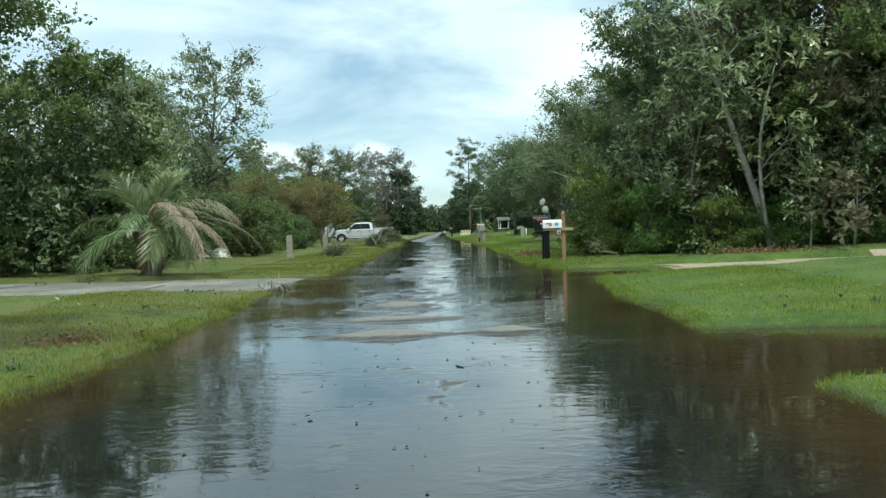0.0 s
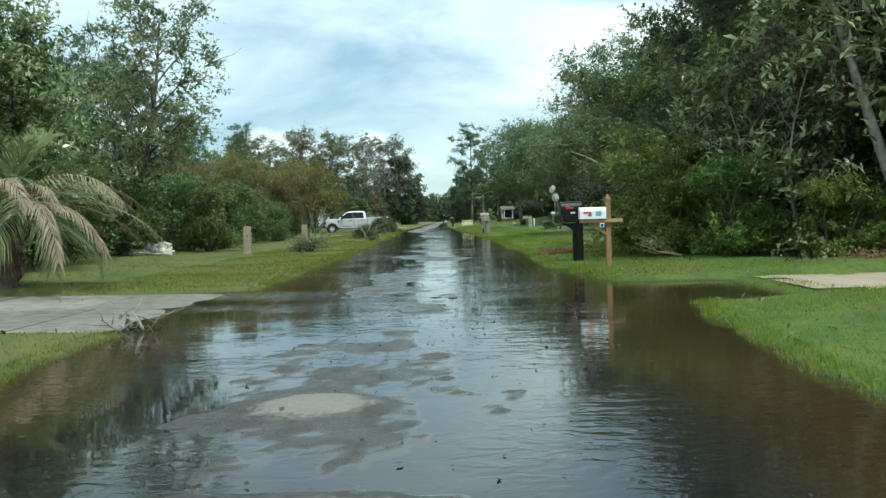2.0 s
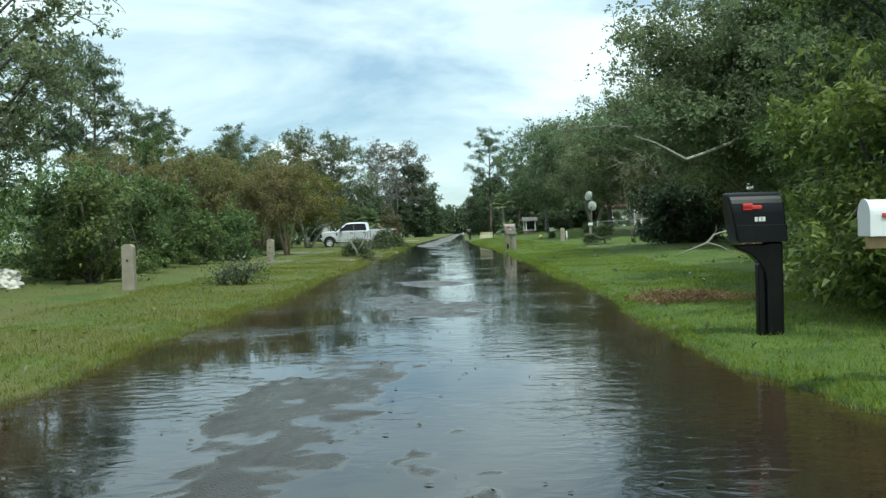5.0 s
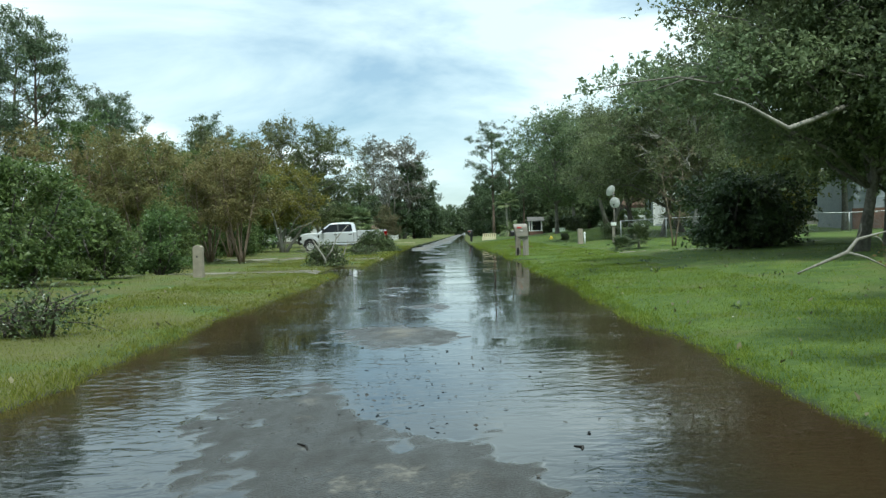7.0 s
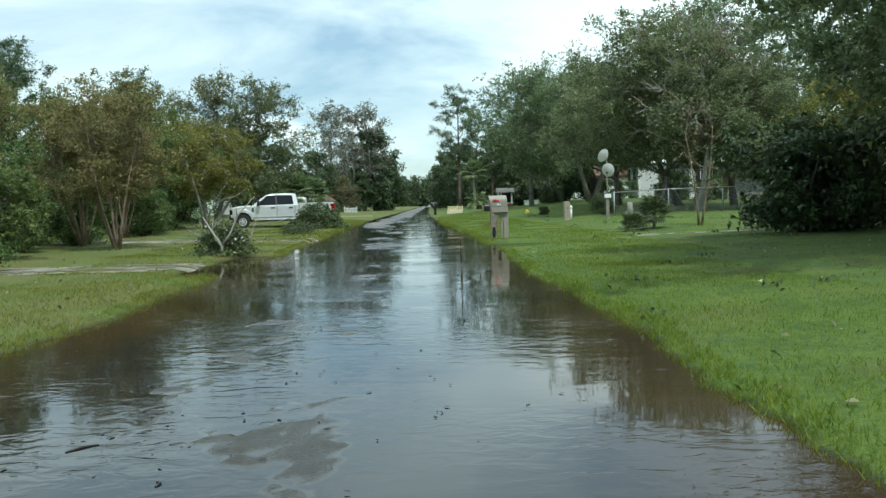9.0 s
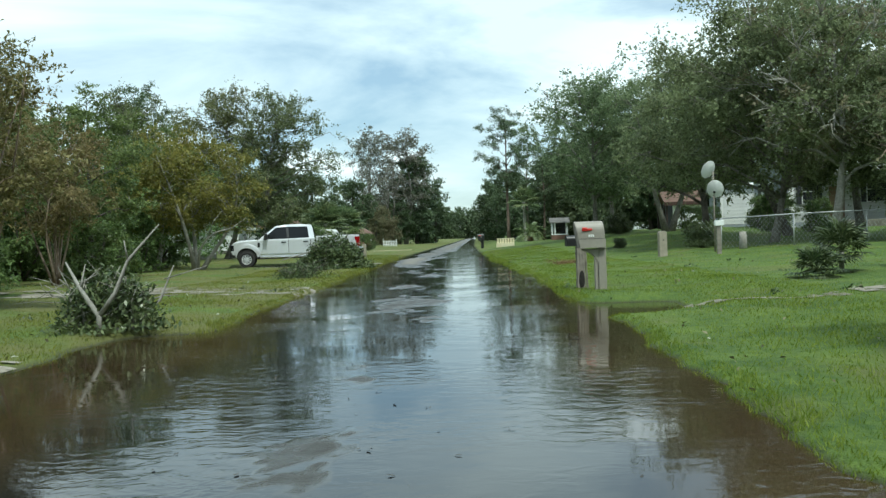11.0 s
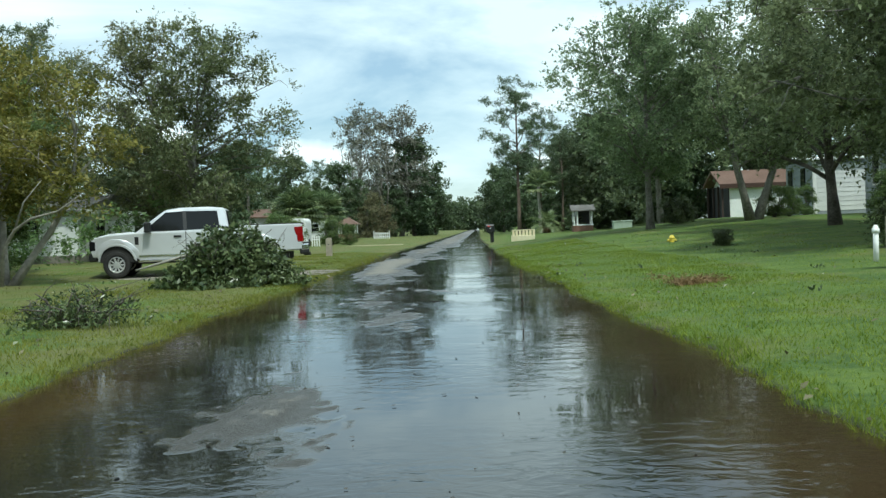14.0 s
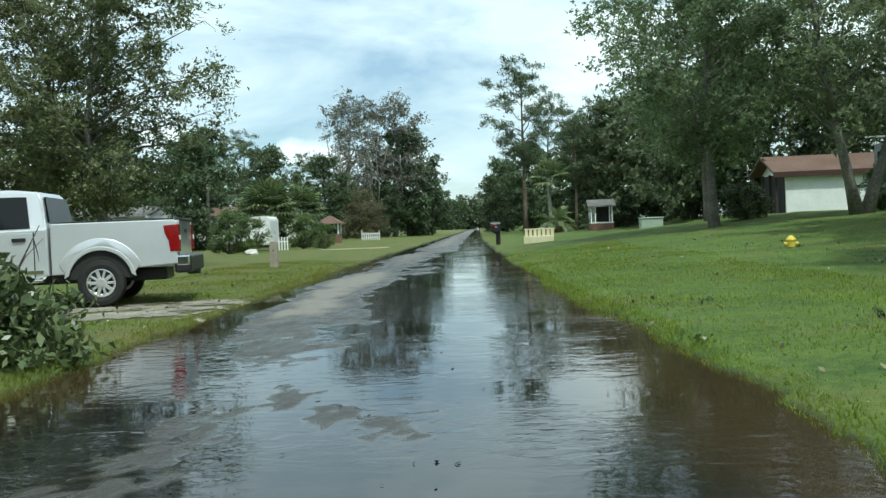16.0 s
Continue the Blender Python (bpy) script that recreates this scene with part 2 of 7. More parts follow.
def prism(bm, outline, y0, y1, bevel=0.0, scale_top=None):
    """Extrudes a closed outline of (x, z) from y0 to y1."""
    a = [bm.verts.new((x, y0, z)) for x, z in outline]
    b = [bm.verts.new((x, y1, z)) for x, z in outline]
    n = len(a)
    fs = [bm.faces.new(a), bm.faces.new(list(reversed(b)))]
    for i in range(n):
        fs.append(bm.faces.new((a[i], b[i], b[(i + 1) % n], a[(i + 1) % n])))
    bmesh.ops.recalc_face_normals(bm, faces=fs)
    if bevel:
        es = [e for f in fs[:2] for e in f.edges]
        bmesh.ops.bevel(bm, geom=es, offset=bevel, segments=2, affect='EDGES', profile=0.5)
    return bm


def tube_arrays(points, radii, sides=6):
    """Verts and faces of a tapered tube along points."""
    P = [Vector(p) for p in points]
    vs, fs = [], []
    for i, p in enumerate(P):
        d = (P[min(i + 1, len(P) - 1)] - P[max(i - 1, 0)])
        d = d.normalized() if d.length > 1e-9 else Vector((0, 0, 1))
        u = d.cross(Vector((0.31, 0.95, 0.08))).normalized()
        w = d.cross(u)
        for k in range(sides):
            a = 2 * math.pi * k / sides
            vs.append(p + (u * math.cos(a) + w * math.sin(a)) * radii[i])
    for i in range(len(P) - 1):
        for k in range(sides):
            a, b = i * sides + k, i * sides + (k + 1) % sides
            fs.append((a, b, b + sides, a + sides))
    fs.append(tuple(range(sides - 1, -1, -1)))
    fs.append(tuple(range((len(P) - 1) * sides, len(P) * sides)))
    return vs, fs


class Tubes:
    def __init__(self):
        self.v, self.f = [], []

    def add(self, points, radii, sides=6):
        v, f = tube_arrays(points, radii, sides)
        o = len(self.v)
        self.v += v
        self.f += [tuple(i + o for i in q) for q in f]

    def mesh(self, name, mat):
        me = mesh_of(name, self.v, self.f)
        me.materials.append(mat)
        me.polygons.foreach_set("use_smooth", [True] * len(me.polygons))
        return me


# ---- ground plan ----
# y, left and right edge of the flooded roadway
EDGE_Y = np.array([-60, 7, 12, 17, 20.5, 25, 30, 40, 50, 60, 72, 80, 90, 100, 117, 160, 250, 420, 900], float)
EDGE_L = np.array([-2.1, -2.35, -2.5, -2.66, -2.75, -2.75, -2.75, -3.0, -3.4, -3.6, -3.95, -4.3, -4.6, -5.0, -5.5, -5.9, -7.0, -9.5, -17], float)
EDGE_R = np.array([3.2, 2.8, 2.8, 2.92, 3.35, 2.85, 2.35, 2.35, 2.1, 1.8, 1.5, 1.15, 0.65, 0.05, -0.6, -1.9, -3.3, -5.8, -13], float)


def wob(a, s):
    return np.sin(a * 1.31 + s) * 0.5 + np.sin(a * 0.47 + 2.1 * s) * 0.7 + np.sin(a * 3.7 + 0.7 * s) * 0.30 + np.sin(a * 8.3 + 1.9 * s) * 0.25 + np.sin(a * 14.9 + s) * 0.15


def edge_l(y):
    return np.interp(y, EDGE_Y, EDGE_L) + 0.10 * wob(np.asarray(y, float), 1.0)


def edge_r(y):
    return np.interp(y, EDGE_Y, EDGE_R) + 0.10 * wob(np.asarray(y, float), 4.0)


def band(v, a, b, s):
    return smooth01((v - a + s) / (2 * s)) * (1 - smooth01((v - b + s) / (2 * s)))


def ground_z(x, y):
    """Height of the grass or soil; the water stands at 0."""
    x, y = np.asarray(x, float), np.asarray(y, float)
    dl, dr = edge_l(y) - x, x - edge_r(y)
    lump = 0.018 * (np.sin(x * 1.7 + y * 0.6) + np.sin(y * 1.3 - x * 0.8)) + 0.01 * np.sin(x * 4.1 + 1.0) * np.sin(y * 3.7)
    d = np.maximum(dl, dr)
    lip = -0.07 + 0.125 * smooth01((d + 0.12) / 0.42)
    right = 0.035 * np.clip(dr, 0, 12) * (1 + 1.6 * smooth01((y - 90) / 35) * (1 - smooth01((y - 124) / 26) * (1 - smooth01((x - 11) / 5))))
    left = 0.016 * np.clip(dl, 0, 9)
    z = lip + np.where(dr > 0, right, left) + lump * smooth01(d / 0.8)
    z = np.where(d < -0.05, -0.12, z)
    # flooded mouths of the drives
    sink = band(y, 7.5, 10.6, 0.35) * (dr > -0.2) * (1 - smooth01((x - 13) / 3))
    sink = np.maximum(sink, band(y, 20.9, 24.7, 0.4) * (dr > -0.2) * (1 - smooth01((x - 4.6) / 1.2)))
    sink = np.maximum(sink, band(y, 67.0, 69.6, 0.4) * (dr > -0.2) * (1 - smooth01((x - 2.7) / 1.0)))
    sink = np.maximum(sink, band(y, 59.7, 66.2, 0.8) * (dl > -0.2) * (1 - smooth01((-x - 4.5) / 0.8)))
    sink = np.maximum(sink, 0.9 * band(y, 18.9, 24.6, 0.3) * (dl > -0.2) * (1 - smooth01((-x - 3.0) / 0.8)))
    z = z * (1 - sink) - 0.07 * sink
    # level beds of the drives
    for (y0, y1, sx, x0, x1, zz) in ((20.9, 24.7, 1, 4.8, 40, 0.07), (18.9, 24.6, -1, 2.6, 14.4, None), (59.9, 64.0, -1, 4.8, 14, 0.05), (95.4, 100.2, -1, 5.0, 13, 0.03)):
        k = band(y, y0, y1, 0.35) * band(x * sx, x0, x1, 0.4)
        z = z * (1 - k) + (np.interp(-x, [2.7, 5, 14], [-0.06, 0.02, 0.075]) if zz is None else zz) * k
    return z


def gz(x, y):
    return float(ground_z(x, y))


def make_ground_material():
    m = material("lawn_soil", (0.041, 0.084, 0.010), 0.95, scale=9.0, color2=(0.118, 0.172, 0.022), bump=0.03, bscale=40)
    nt = m.node_tree
    N, L = nt.nodes.new, nt.links.new
    b = nt.nodes["Principled BSDF"]
    src = b.inputs["Base Color"].links[0].from_socket
    g = N("ShaderNodeNewGeometry")
    # dead thatch and bare soil in patches
    n = N("ShaderNodeTexNoise"); n.inputs["Scale"].default_value, n.inputs["Detail"].default_value = 0.55, 7
    L(g.outputs["Position"], n.inputs["Vector"])
    r = N("ShaderNodeMapRange"); r.inputs[1].default_value, r.inputs[2].default_value, r.inputs[4].default_value = 0.46, 0.68, 0.85
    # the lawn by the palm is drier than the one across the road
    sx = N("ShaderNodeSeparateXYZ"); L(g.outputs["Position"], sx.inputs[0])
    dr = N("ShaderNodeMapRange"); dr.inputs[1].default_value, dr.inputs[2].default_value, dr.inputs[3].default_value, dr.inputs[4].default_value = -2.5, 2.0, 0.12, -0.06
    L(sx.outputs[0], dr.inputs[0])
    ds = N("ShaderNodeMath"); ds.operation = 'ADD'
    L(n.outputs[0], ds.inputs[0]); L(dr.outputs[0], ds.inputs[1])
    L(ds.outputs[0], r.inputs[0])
    c = N("ShaderNodeMix"); c.data_type = 'RGBA'
    c.inputs[7].default_value = (0.125, 0.122, 0.034, 1)
    L(r.outputs[0], c.inputs[0]); L(src, c.inputs[6])
    # wet mud at the water line
    sp = N("ShaderNodeSeparateXYZ"); L(g.outputs["Position"], sp.inputs[0])
    r2 = N("ShaderNodeMapRange"); r2.inputs[1].default_value, r2.inputs[2].default_value = 0.0, 0.03
    L(sp.outputs[2], r2.inputs[0])
    c2 = N("ShaderNodeMix"); c2.data_type = 'RGBA'
    c2.inputs[6].default_value = (0.030, 0.030, 0.012, 1)
    L(r2.outputs[0], c2.inputs[0]); L(c.outputs[2], c2.inputs[7])
    L(c2.outputs[2], b.inputs["Base Color"])
    return m


MAT_GROUND = make_ground_material()


def build_ground():
    ys = np.concatenate([np.linspace(-80, -8, 19)[:-1], np.arange(-8, 3, 0.36), np.arange(3, 105, 0.16), np.arange(105, 130, 0.36), np.arange(130, 260, 2.5), np.array([270, 300, 340, 400, 500, 700, 1000, 1600, 2600])])
    s = np.array([-0.3, -0.12, 0.0, 0.08, 0.16, 0.25, 0.36, 0.5, 0.7, 0.95, 1.25, 1.6, 2.0, 2.5, 3.1, 3.8, 4.6, 5.5, 6.6, 8, 10, 13, 17, 23, 35, 60, 120, 300, 900, 2500.0])
    rows = []
    for y in ys:
        l, r = float(edge_l(y)), float(edge_r(y))
        rows.append(np.concatenate([l - s[::-1], r + s]))
    X = np.array(rows)
    Y = np.repeat(ys[:, None], X.shape[1], 1)
    Z = ground_z(X, Y)
    V = np.stack([X, Y, Z], -1).reshape(-1, 3)
    nr, nc = X.shape
    F = [(i * nc + j, i * nc + j + 1, (i + 1) * nc + j + 1, (i + 1) * nc + j) for i in range(nr - 1) for j in range(nc - 1)]
    me = mesh_of("ground", V, F)
    me.materials.append(MAT_GROUND)
    me.polygons.foreach_set("use_smooth", [True] * len(me.polygons))
    tagged(new("ground", me), "green storm-littered lawn verges and soil beside the flooded road", "ground", kind="structure")


build_ground()


def make_asphalt():
    m = bpy.data.materials.new("wet_asphalt")
    m.use_nodes = True
    nt = m.node_tree
    N, L = nt.nodes.new, nt.links.new
    b = nt.nodes["Principled BSDF"]
    g = N("ShaderNodeNewGeometry")
    n = N("ShaderNodeTexNoise"); n.inputs["Scale"].default_value, n.inputs["Detail"].default_value = 30, 6
    n2 = N("ShaderNodeTexNoise"); n2.inputs["Scale"].default_value, n2.inputs["Detail"].default_value = 2.2, 8
    b.inputs["IOR"].default_value = 1.36
    n3 = N("ShaderNodeTexVoronoi"); n3.inputs["Scale"].default_value = 70
    for q in (n, n2, n3):
        L(g.outputs["Position"], q.inputs["Vector"])
    sp = N("ShaderNodeSeparateXYZ"); L(g.outputs["Position"], sp.inputs[0])
    # the higher spots have dried out; the edge of the damp is ragged
    ad = N("ShaderNodeMath"); ad.operation = 'MULTIPLY_ADD'; ad.inputs[1].default_value = 0.03; L(n2.outputs[0], ad.inputs[0]); L(sp.outputs[2], ad.inputs[2])
    a2 = N("ShaderNodeMath"); a2.operation = 'MULTIPLY_ADD'; a2.inputs[1].default_value = 0.03; L(n.outputs[0], a2.inputs[0]); L(ad.outputs[0], a2.inputs[2])
    dry = N("ShaderNodeMapRange"); dry.inputs[1].default_value, dry.inputs[2].default_value = 0.048, 0.062
    L(a2.outputs[0], dry.inputs[0])
    wet = N("ShaderNodeMix"); wet.data_type = 'RGBA'
    wet.inputs[6].default_value, wet.inputs[7].default_value = (0.022, 0.020, 0.017, 1), (0.058, 0.054, 0.046, 1)
    L(n.outputs[0], wet.inputs[0])
    dc = N("ShaderNodeMix"); dc.data_type = 'RGBA'
    dc.inputs[6].default_value, dc.inputs[7].default_value = (0.150, 0.141, 0.124, 1), (0.26, 0.246, 0.218, 1)
    L(n.outputs[0], dc.inputs[0])
    mx = N("ShaderNodeMix"); mx.data_type = 'RGBA'
    L(dry.outputs[0], mx.inputs[0]); L(wet.outputs[2], mx.inputs[6]); L(dc.outputs[2], mx.inputs[7])
    L(mx.outputs[2], b.inputs["Base Color"])
    rr = N("ShaderNodeMapRange"); rr.inputs[3].default_value, rr.inputs[4].default_value = 0.24, 0.85
    # the film of water lies in streaks: glossy and dull in turn
    st = N("ShaderNodeMapping"); st.inputs["Scale"].default_value = (1.6, 0.7, 1)
    L(g.outputs["Position"], st.inputs[0])
    n4 = N("ShaderNodeTexNoise"); n4.inputs["Scale"].default_value, n4.inputs["Detail"].default_value, n4.inputs["Roughness"].default_value = 2.4, 8, 0.65
    L(st.outputs[0], n4.inputs["Vector"])
    fr = N("ShaderNodeMapRange"); fr.inputs[1].default_value, fr.inputs[2].default_value, fr.inputs[3].default_value, fr.inputs[4].default_value = 0.36, 0.64, 0.26, 0.52
    L(n4.outputs[0], fr.inputs[0])
    # just above the water the film is whole and smooth
    sh = N("ShaderNodeMapRange"); sh.interpolation_type = 'SMOOTHSTEP'; sh.inputs[1].default_value, sh.inputs[2].default_value = 0.0, 0.006
    L(sp.outputs[2], sh.inputs[0])
    fm = N("ShaderNodeMix"); fm.inputs[2].default_value = 0.03
    L(sh.outputs[0], fm.inputs[0]); L(fr.outputs[0], fm.inputs[3]); L(fm.outputs[0], rr.inputs[3])
    L(dry.outputs[0], rr.inputs[0]); L(rr.outputs[0], b.inputs["Roughness"])
    bp = N("ShaderNodeBump"); bp.inputs["Distance"].default_value = 0.0045
    L(sh.outputs[0], bp.inputs["Strength"])
    L(n3.outputs[0], bp.inputs["Height"]); L(bp.outputs[0], b.inputs["Normal"])
    return m


def make_water():
    m = bpy.data.materials.new("flood_water")
    m.use_nodes = True
    nt = m.node_tree
    N, L = nt.nodes.new, nt.links.new
    b = nt.nodes["Principled BSDF"]
    g = N("ShaderNodeNewGeometry")
    b.inputs["Roughness"].default_value = 0.03
    b.inputs["IOR"].default_value = 1.36
    cn = N("ShaderNodeTexNoise"); cn.inputs["Scale"].default_value, cn.inputs["Detail"].default_value = 0.35, 4
    L(g.outputs["Position"], cn.inputs["Vector"])
    cm = N("ShaderNodeMix"); cm.data_type = 'RGBA'
    cm.inputs[6].default_value, cm.inputs[7].default_value = (0.021, 0.0135, 0.0070, 1), (0.064, 0.0415, 0.0215, 1)
    L(cn.outputs[0], cm.inputs[0])
    # over the asphalt the bed is dark and grey, over the soil of the verges brown
    xyz = N("ShaderNodeSeparateXYZ"); L(g.outputs["Position"], xyz.inputs[0])
    bend = N("ShaderNodeMath"); bend.operation = 'MULTIPLY_ADD'; bend.inputs[1].default_value, bend.inputs[2].default_value = 0.0002, 0.007
    L(xyz.outputs[1], bend.inputs[0])
    mid = N("ShaderNodeMath"); mid.operation = 'MULTIPLY_ADD'
    L(bend.outputs[0], mid.inputs[0]); L(xyz.outputs[1], mid.inputs[1]); L(xyz.outputs[0], mid.inputs[2])
    off = N("ShaderNodeMath"); off.operation = 'SUBTRACT'; off.inputs[1].default_value = 0.2
    L(mid.outputs[0], off.inputs[0])
    aw = N("ShaderNodeMath"); aw.operation = 'ABSOLUTE'; L(off.outputs[0], aw.inputs[0])
    wv = N("ShaderNodeMath"); wv.operation = 'MULTIPLY_ADD'; wv.inputs[1].default_value = 1.2; L(cn.outputs[0], wv.inputs[0]); L(aw.outputs[0], wv.inputs[2])
    soil = N("ShaderNodeMapRange"); soil.interpolation_type = 'SMOOTHSTEP'; soil.inputs[1].default_value, soil.inputs[2].default_value = 2.0, 3.0
    L(wv.outputs[0], soil.inputs[0])
    bed = N("ShaderNodeMix"); bed.data_type = 'RGBA'; bed.inputs[6].default_value = (0.014, 0.0145, 0.0145, 1)
    L(soil.outputs[0], bed.inputs[0]); L(cm.outputs[2], bed.inputs[7]); L(bed.outputs[2], b.inputs["Base Color"])
    # small wind ripples, stronger in gusty patches
    mp = N("ShaderNodeMapping"); mp.inputs["Scale"].default_value = (0.8, 1.25, 1)
    L(g.outputs["Position"], mp.inputs[0])
    n = N("ShaderNodeTexNoise"); n.inputs["Scale"].default_value, n.inputs["Detail"].default_value = 5.5, 3
    n.inputs["Distortion"].default_value = 0.8
    L(mp.outputs[0], n.inputs["Vector"])
    gust = N("ShaderNodeTexNoise"); gust.inputs["Scale"].default_value, gust.inputs["Detail"].default_value = 0.45, 4
    L(mp.outputs[0], gust.inputs["Vector"])
    gr = N("ShaderNodeMapRange"); gr.inputs[1].default_value, gr.inputs[2].default_value, gr.inputs[3].default_value, gr.inputs[4].default_value = 0.40, 0.66, 0.06, 1.0
    L(gust.outputs[0], gr.inputs[0])
    mu = N("ShaderNodeMath"); mu.operation = 'MULTIPLY'
    L(n.outputs[0], mu.inputs[0]); L(gr.outputs[0], mu.inputs[1])
    bp = N("ShaderNodeBump"); bp.inputs["Distance"].default_value = 0.007
    L(mu.outputs[0], bp.inputs["Height"]); L(bp.outputs[0], b.inputs["Normal"])
    return m


MAT_ASPHALT, MAT_WATER = make_asphalt(), make_water()
# low humps of the road that stand clear of the water: x, y, half length, half depth, height
HUMPS = [(0.3, 14.4, 1.5, 1.8, 0.012), (-1.5, 71, 0.9, 4.0, 0.014), (-3.0, 92, 1.0, 5.0, 0.018), (-0.2, 10.9, 0.60, 0.26, 0.075), (1.1, 11.0, 0.36, 0.17, 0.085), (0.5, 11.0, 1.3, 0.30, 0.02), (-0.18, 12.65, 0.75, 0.25, 0.07), (-0.25, 14.8, 0.32, 0.28, 0.07), (-0.5, 17.5, 1.1, 3.2, 0.012), (-0.9, 25, 0.9, 4.0, 0.016), (-0.9, 43, 1.1, 1.3, 0.013), (-0.1, 46.0, 0.9, 1.1, 0.014), (-0.3, 36.5, 1.3, 2.0, 0.026), (-0.1, 42.5, 1.0, 0.9, 0.020),
         (-0.9, 52, 0.9, 2.5, 0.012), (-2.0, 77.0, 0.8, 0.9, 0.018), (-2.2, 83.0, 0.5, 1.0, 0.016), (-3.9, 96.0, 0.6, 2.6, 0.035), (-4.2, 104, 0.8, 4.0, 0.04)]


def road_z(x, y):
    l, r = np.interp(y, EDGE_Y, EDGE_L), np.interp(y, EDGE_Y, EDGE_R)
    u = (x - (l + r) / 2) / ((r - l) / 2)
    z = -0.009 - 0.075 * (u + 0.12) ** 2
    z = z + 0.024 * smooth01((y - 103) / 25) * smooth01((0.5 - u) / 0.9) + 0.02 * smooth01((y - 118) / 30)
    z = z + 0.030 * smooth01((y - 90) / 10) * (1 - smooth01((y - 118) / 12)) * smooth01((-0.05 - u) / 0.45)
    for hx, hy, a, b, h in HUMPS:
        z = z + h * np.exp(-((x - hx) / a) ** 2 - ((y - hy) / b) ** 2)
    return z


def build_road():
    ys = np.concatenate([np.linspace(-60, 3, 40)[:-1], np.arange(3, 58, 0.085), np.arange(58, 112, 0.10), np.arange(112, 125, 0.4), np.arange(125, 300, 1.5), np.array([320, 360, 420, 600, 900])])
    us = np.linspace(-1.0, 1.0, 65)
    V = []
    for y in ys:
        l, r = np.interp(y, EDGE_Y, EDGE_L) + 0.1, np.interp(y, EDGE_Y, EDGE_R) - 0.1
        for u in us:
            x = (l + r) / 2 + u * (r - l) / 2
            n = noise.noise((x * 0.9, y * 0.30, 3.1)) * 0.020 + noise.noise((x * 2.0, y * 1.1, 7.7)) * 0.013 + noise.noise((x * 4.5, y * 2.9, 1.7)) * 0.009 + noise.noise((x * 9, y * 6.5, 4.2)) * 0.008 + noise.noise((x * 19, y * 13, 2.2)) * 0.006
            V.append((x, y, float(road_z(x, y)) + n))
    nc, nr = len(us), len(ys)
    F = [(i * nc + j, i * nc + j + 1, (i + 1) * nc + j + 1, (i + 1) * nc + j) for i in range(nr - 1) for j in range(nc - 1)]
    me = mesh_of("road", V, F)
    me.materials.append(MAT_ASPHALT)
    me.polygons.foreach_set("use_smooth", [True] * len(me.polygons))
    tagged(new("road", me), "worn grey asphalt lane, wet and mostly under water", "road", kind="structure")
    # standing water, one level sheet
    ys = np.concatenate([np.arange(-80, 180, 10.0), [200, 240, 300]])
    V, F = [], []
    for y in ys:
        k = 14 if y < 125 else 0.0
        V += [(float(np.interp(y, EDGE_Y, EDGE_L)) - min(k, 6), y, 0), (float(np.interp(y, EDGE_Y, EDGE_R)) + k, y, 0)]
    F = [(2 * i, 2 * i + 1, 2 * i + 3, 2 * i + 2) for i in range(len(ys) - 1)]
    me = mesh_of("water", V, F)
    me.materials.append(MAT_WATER)
    tagged(new("water", me), "brown flood water mirroring sky and trees over the lane", "water", kind="structure")


build_road()

# ---- plants ----


def unit(a):
    return a / np.maximum(np.linalg.norm(a, axis=1, keepdims=True), 1e-9)


def leaf_cards(rng, centres, length, width, up=0.5, spread=0.35, diamond=False):
    """Single leaves round the given centres: pointed diamonds, or plain blades where they stay small."""
    n = len(centres)
    d = unit(rng.normal(size=(n, 3)) + np.array([0, 0, -0.15]))
    nn = unit(rng.normal(size=(n, 3)) + np.array([0, 0, up * 2]))
    s = unit(np.cross(d, nn))
    ln = (length * rng.uniform(1 - spread, 1 + spread, n))[:, None]
    w = ln * width / length
    if not diamond:
        return np.stack([centres - d * ln / 2 - s * w / 2, centres - d * ln * 0.4 + s * w / 2, centres + d * ln / 2], 1)
    lift = np.cross(s, d) * ln * 0.12
    return np.stack([centres - d * ln / 2, centres + s * w / 2 + lift, centres + d * ln / 2, centres - s * w / 2 + lift], 1)


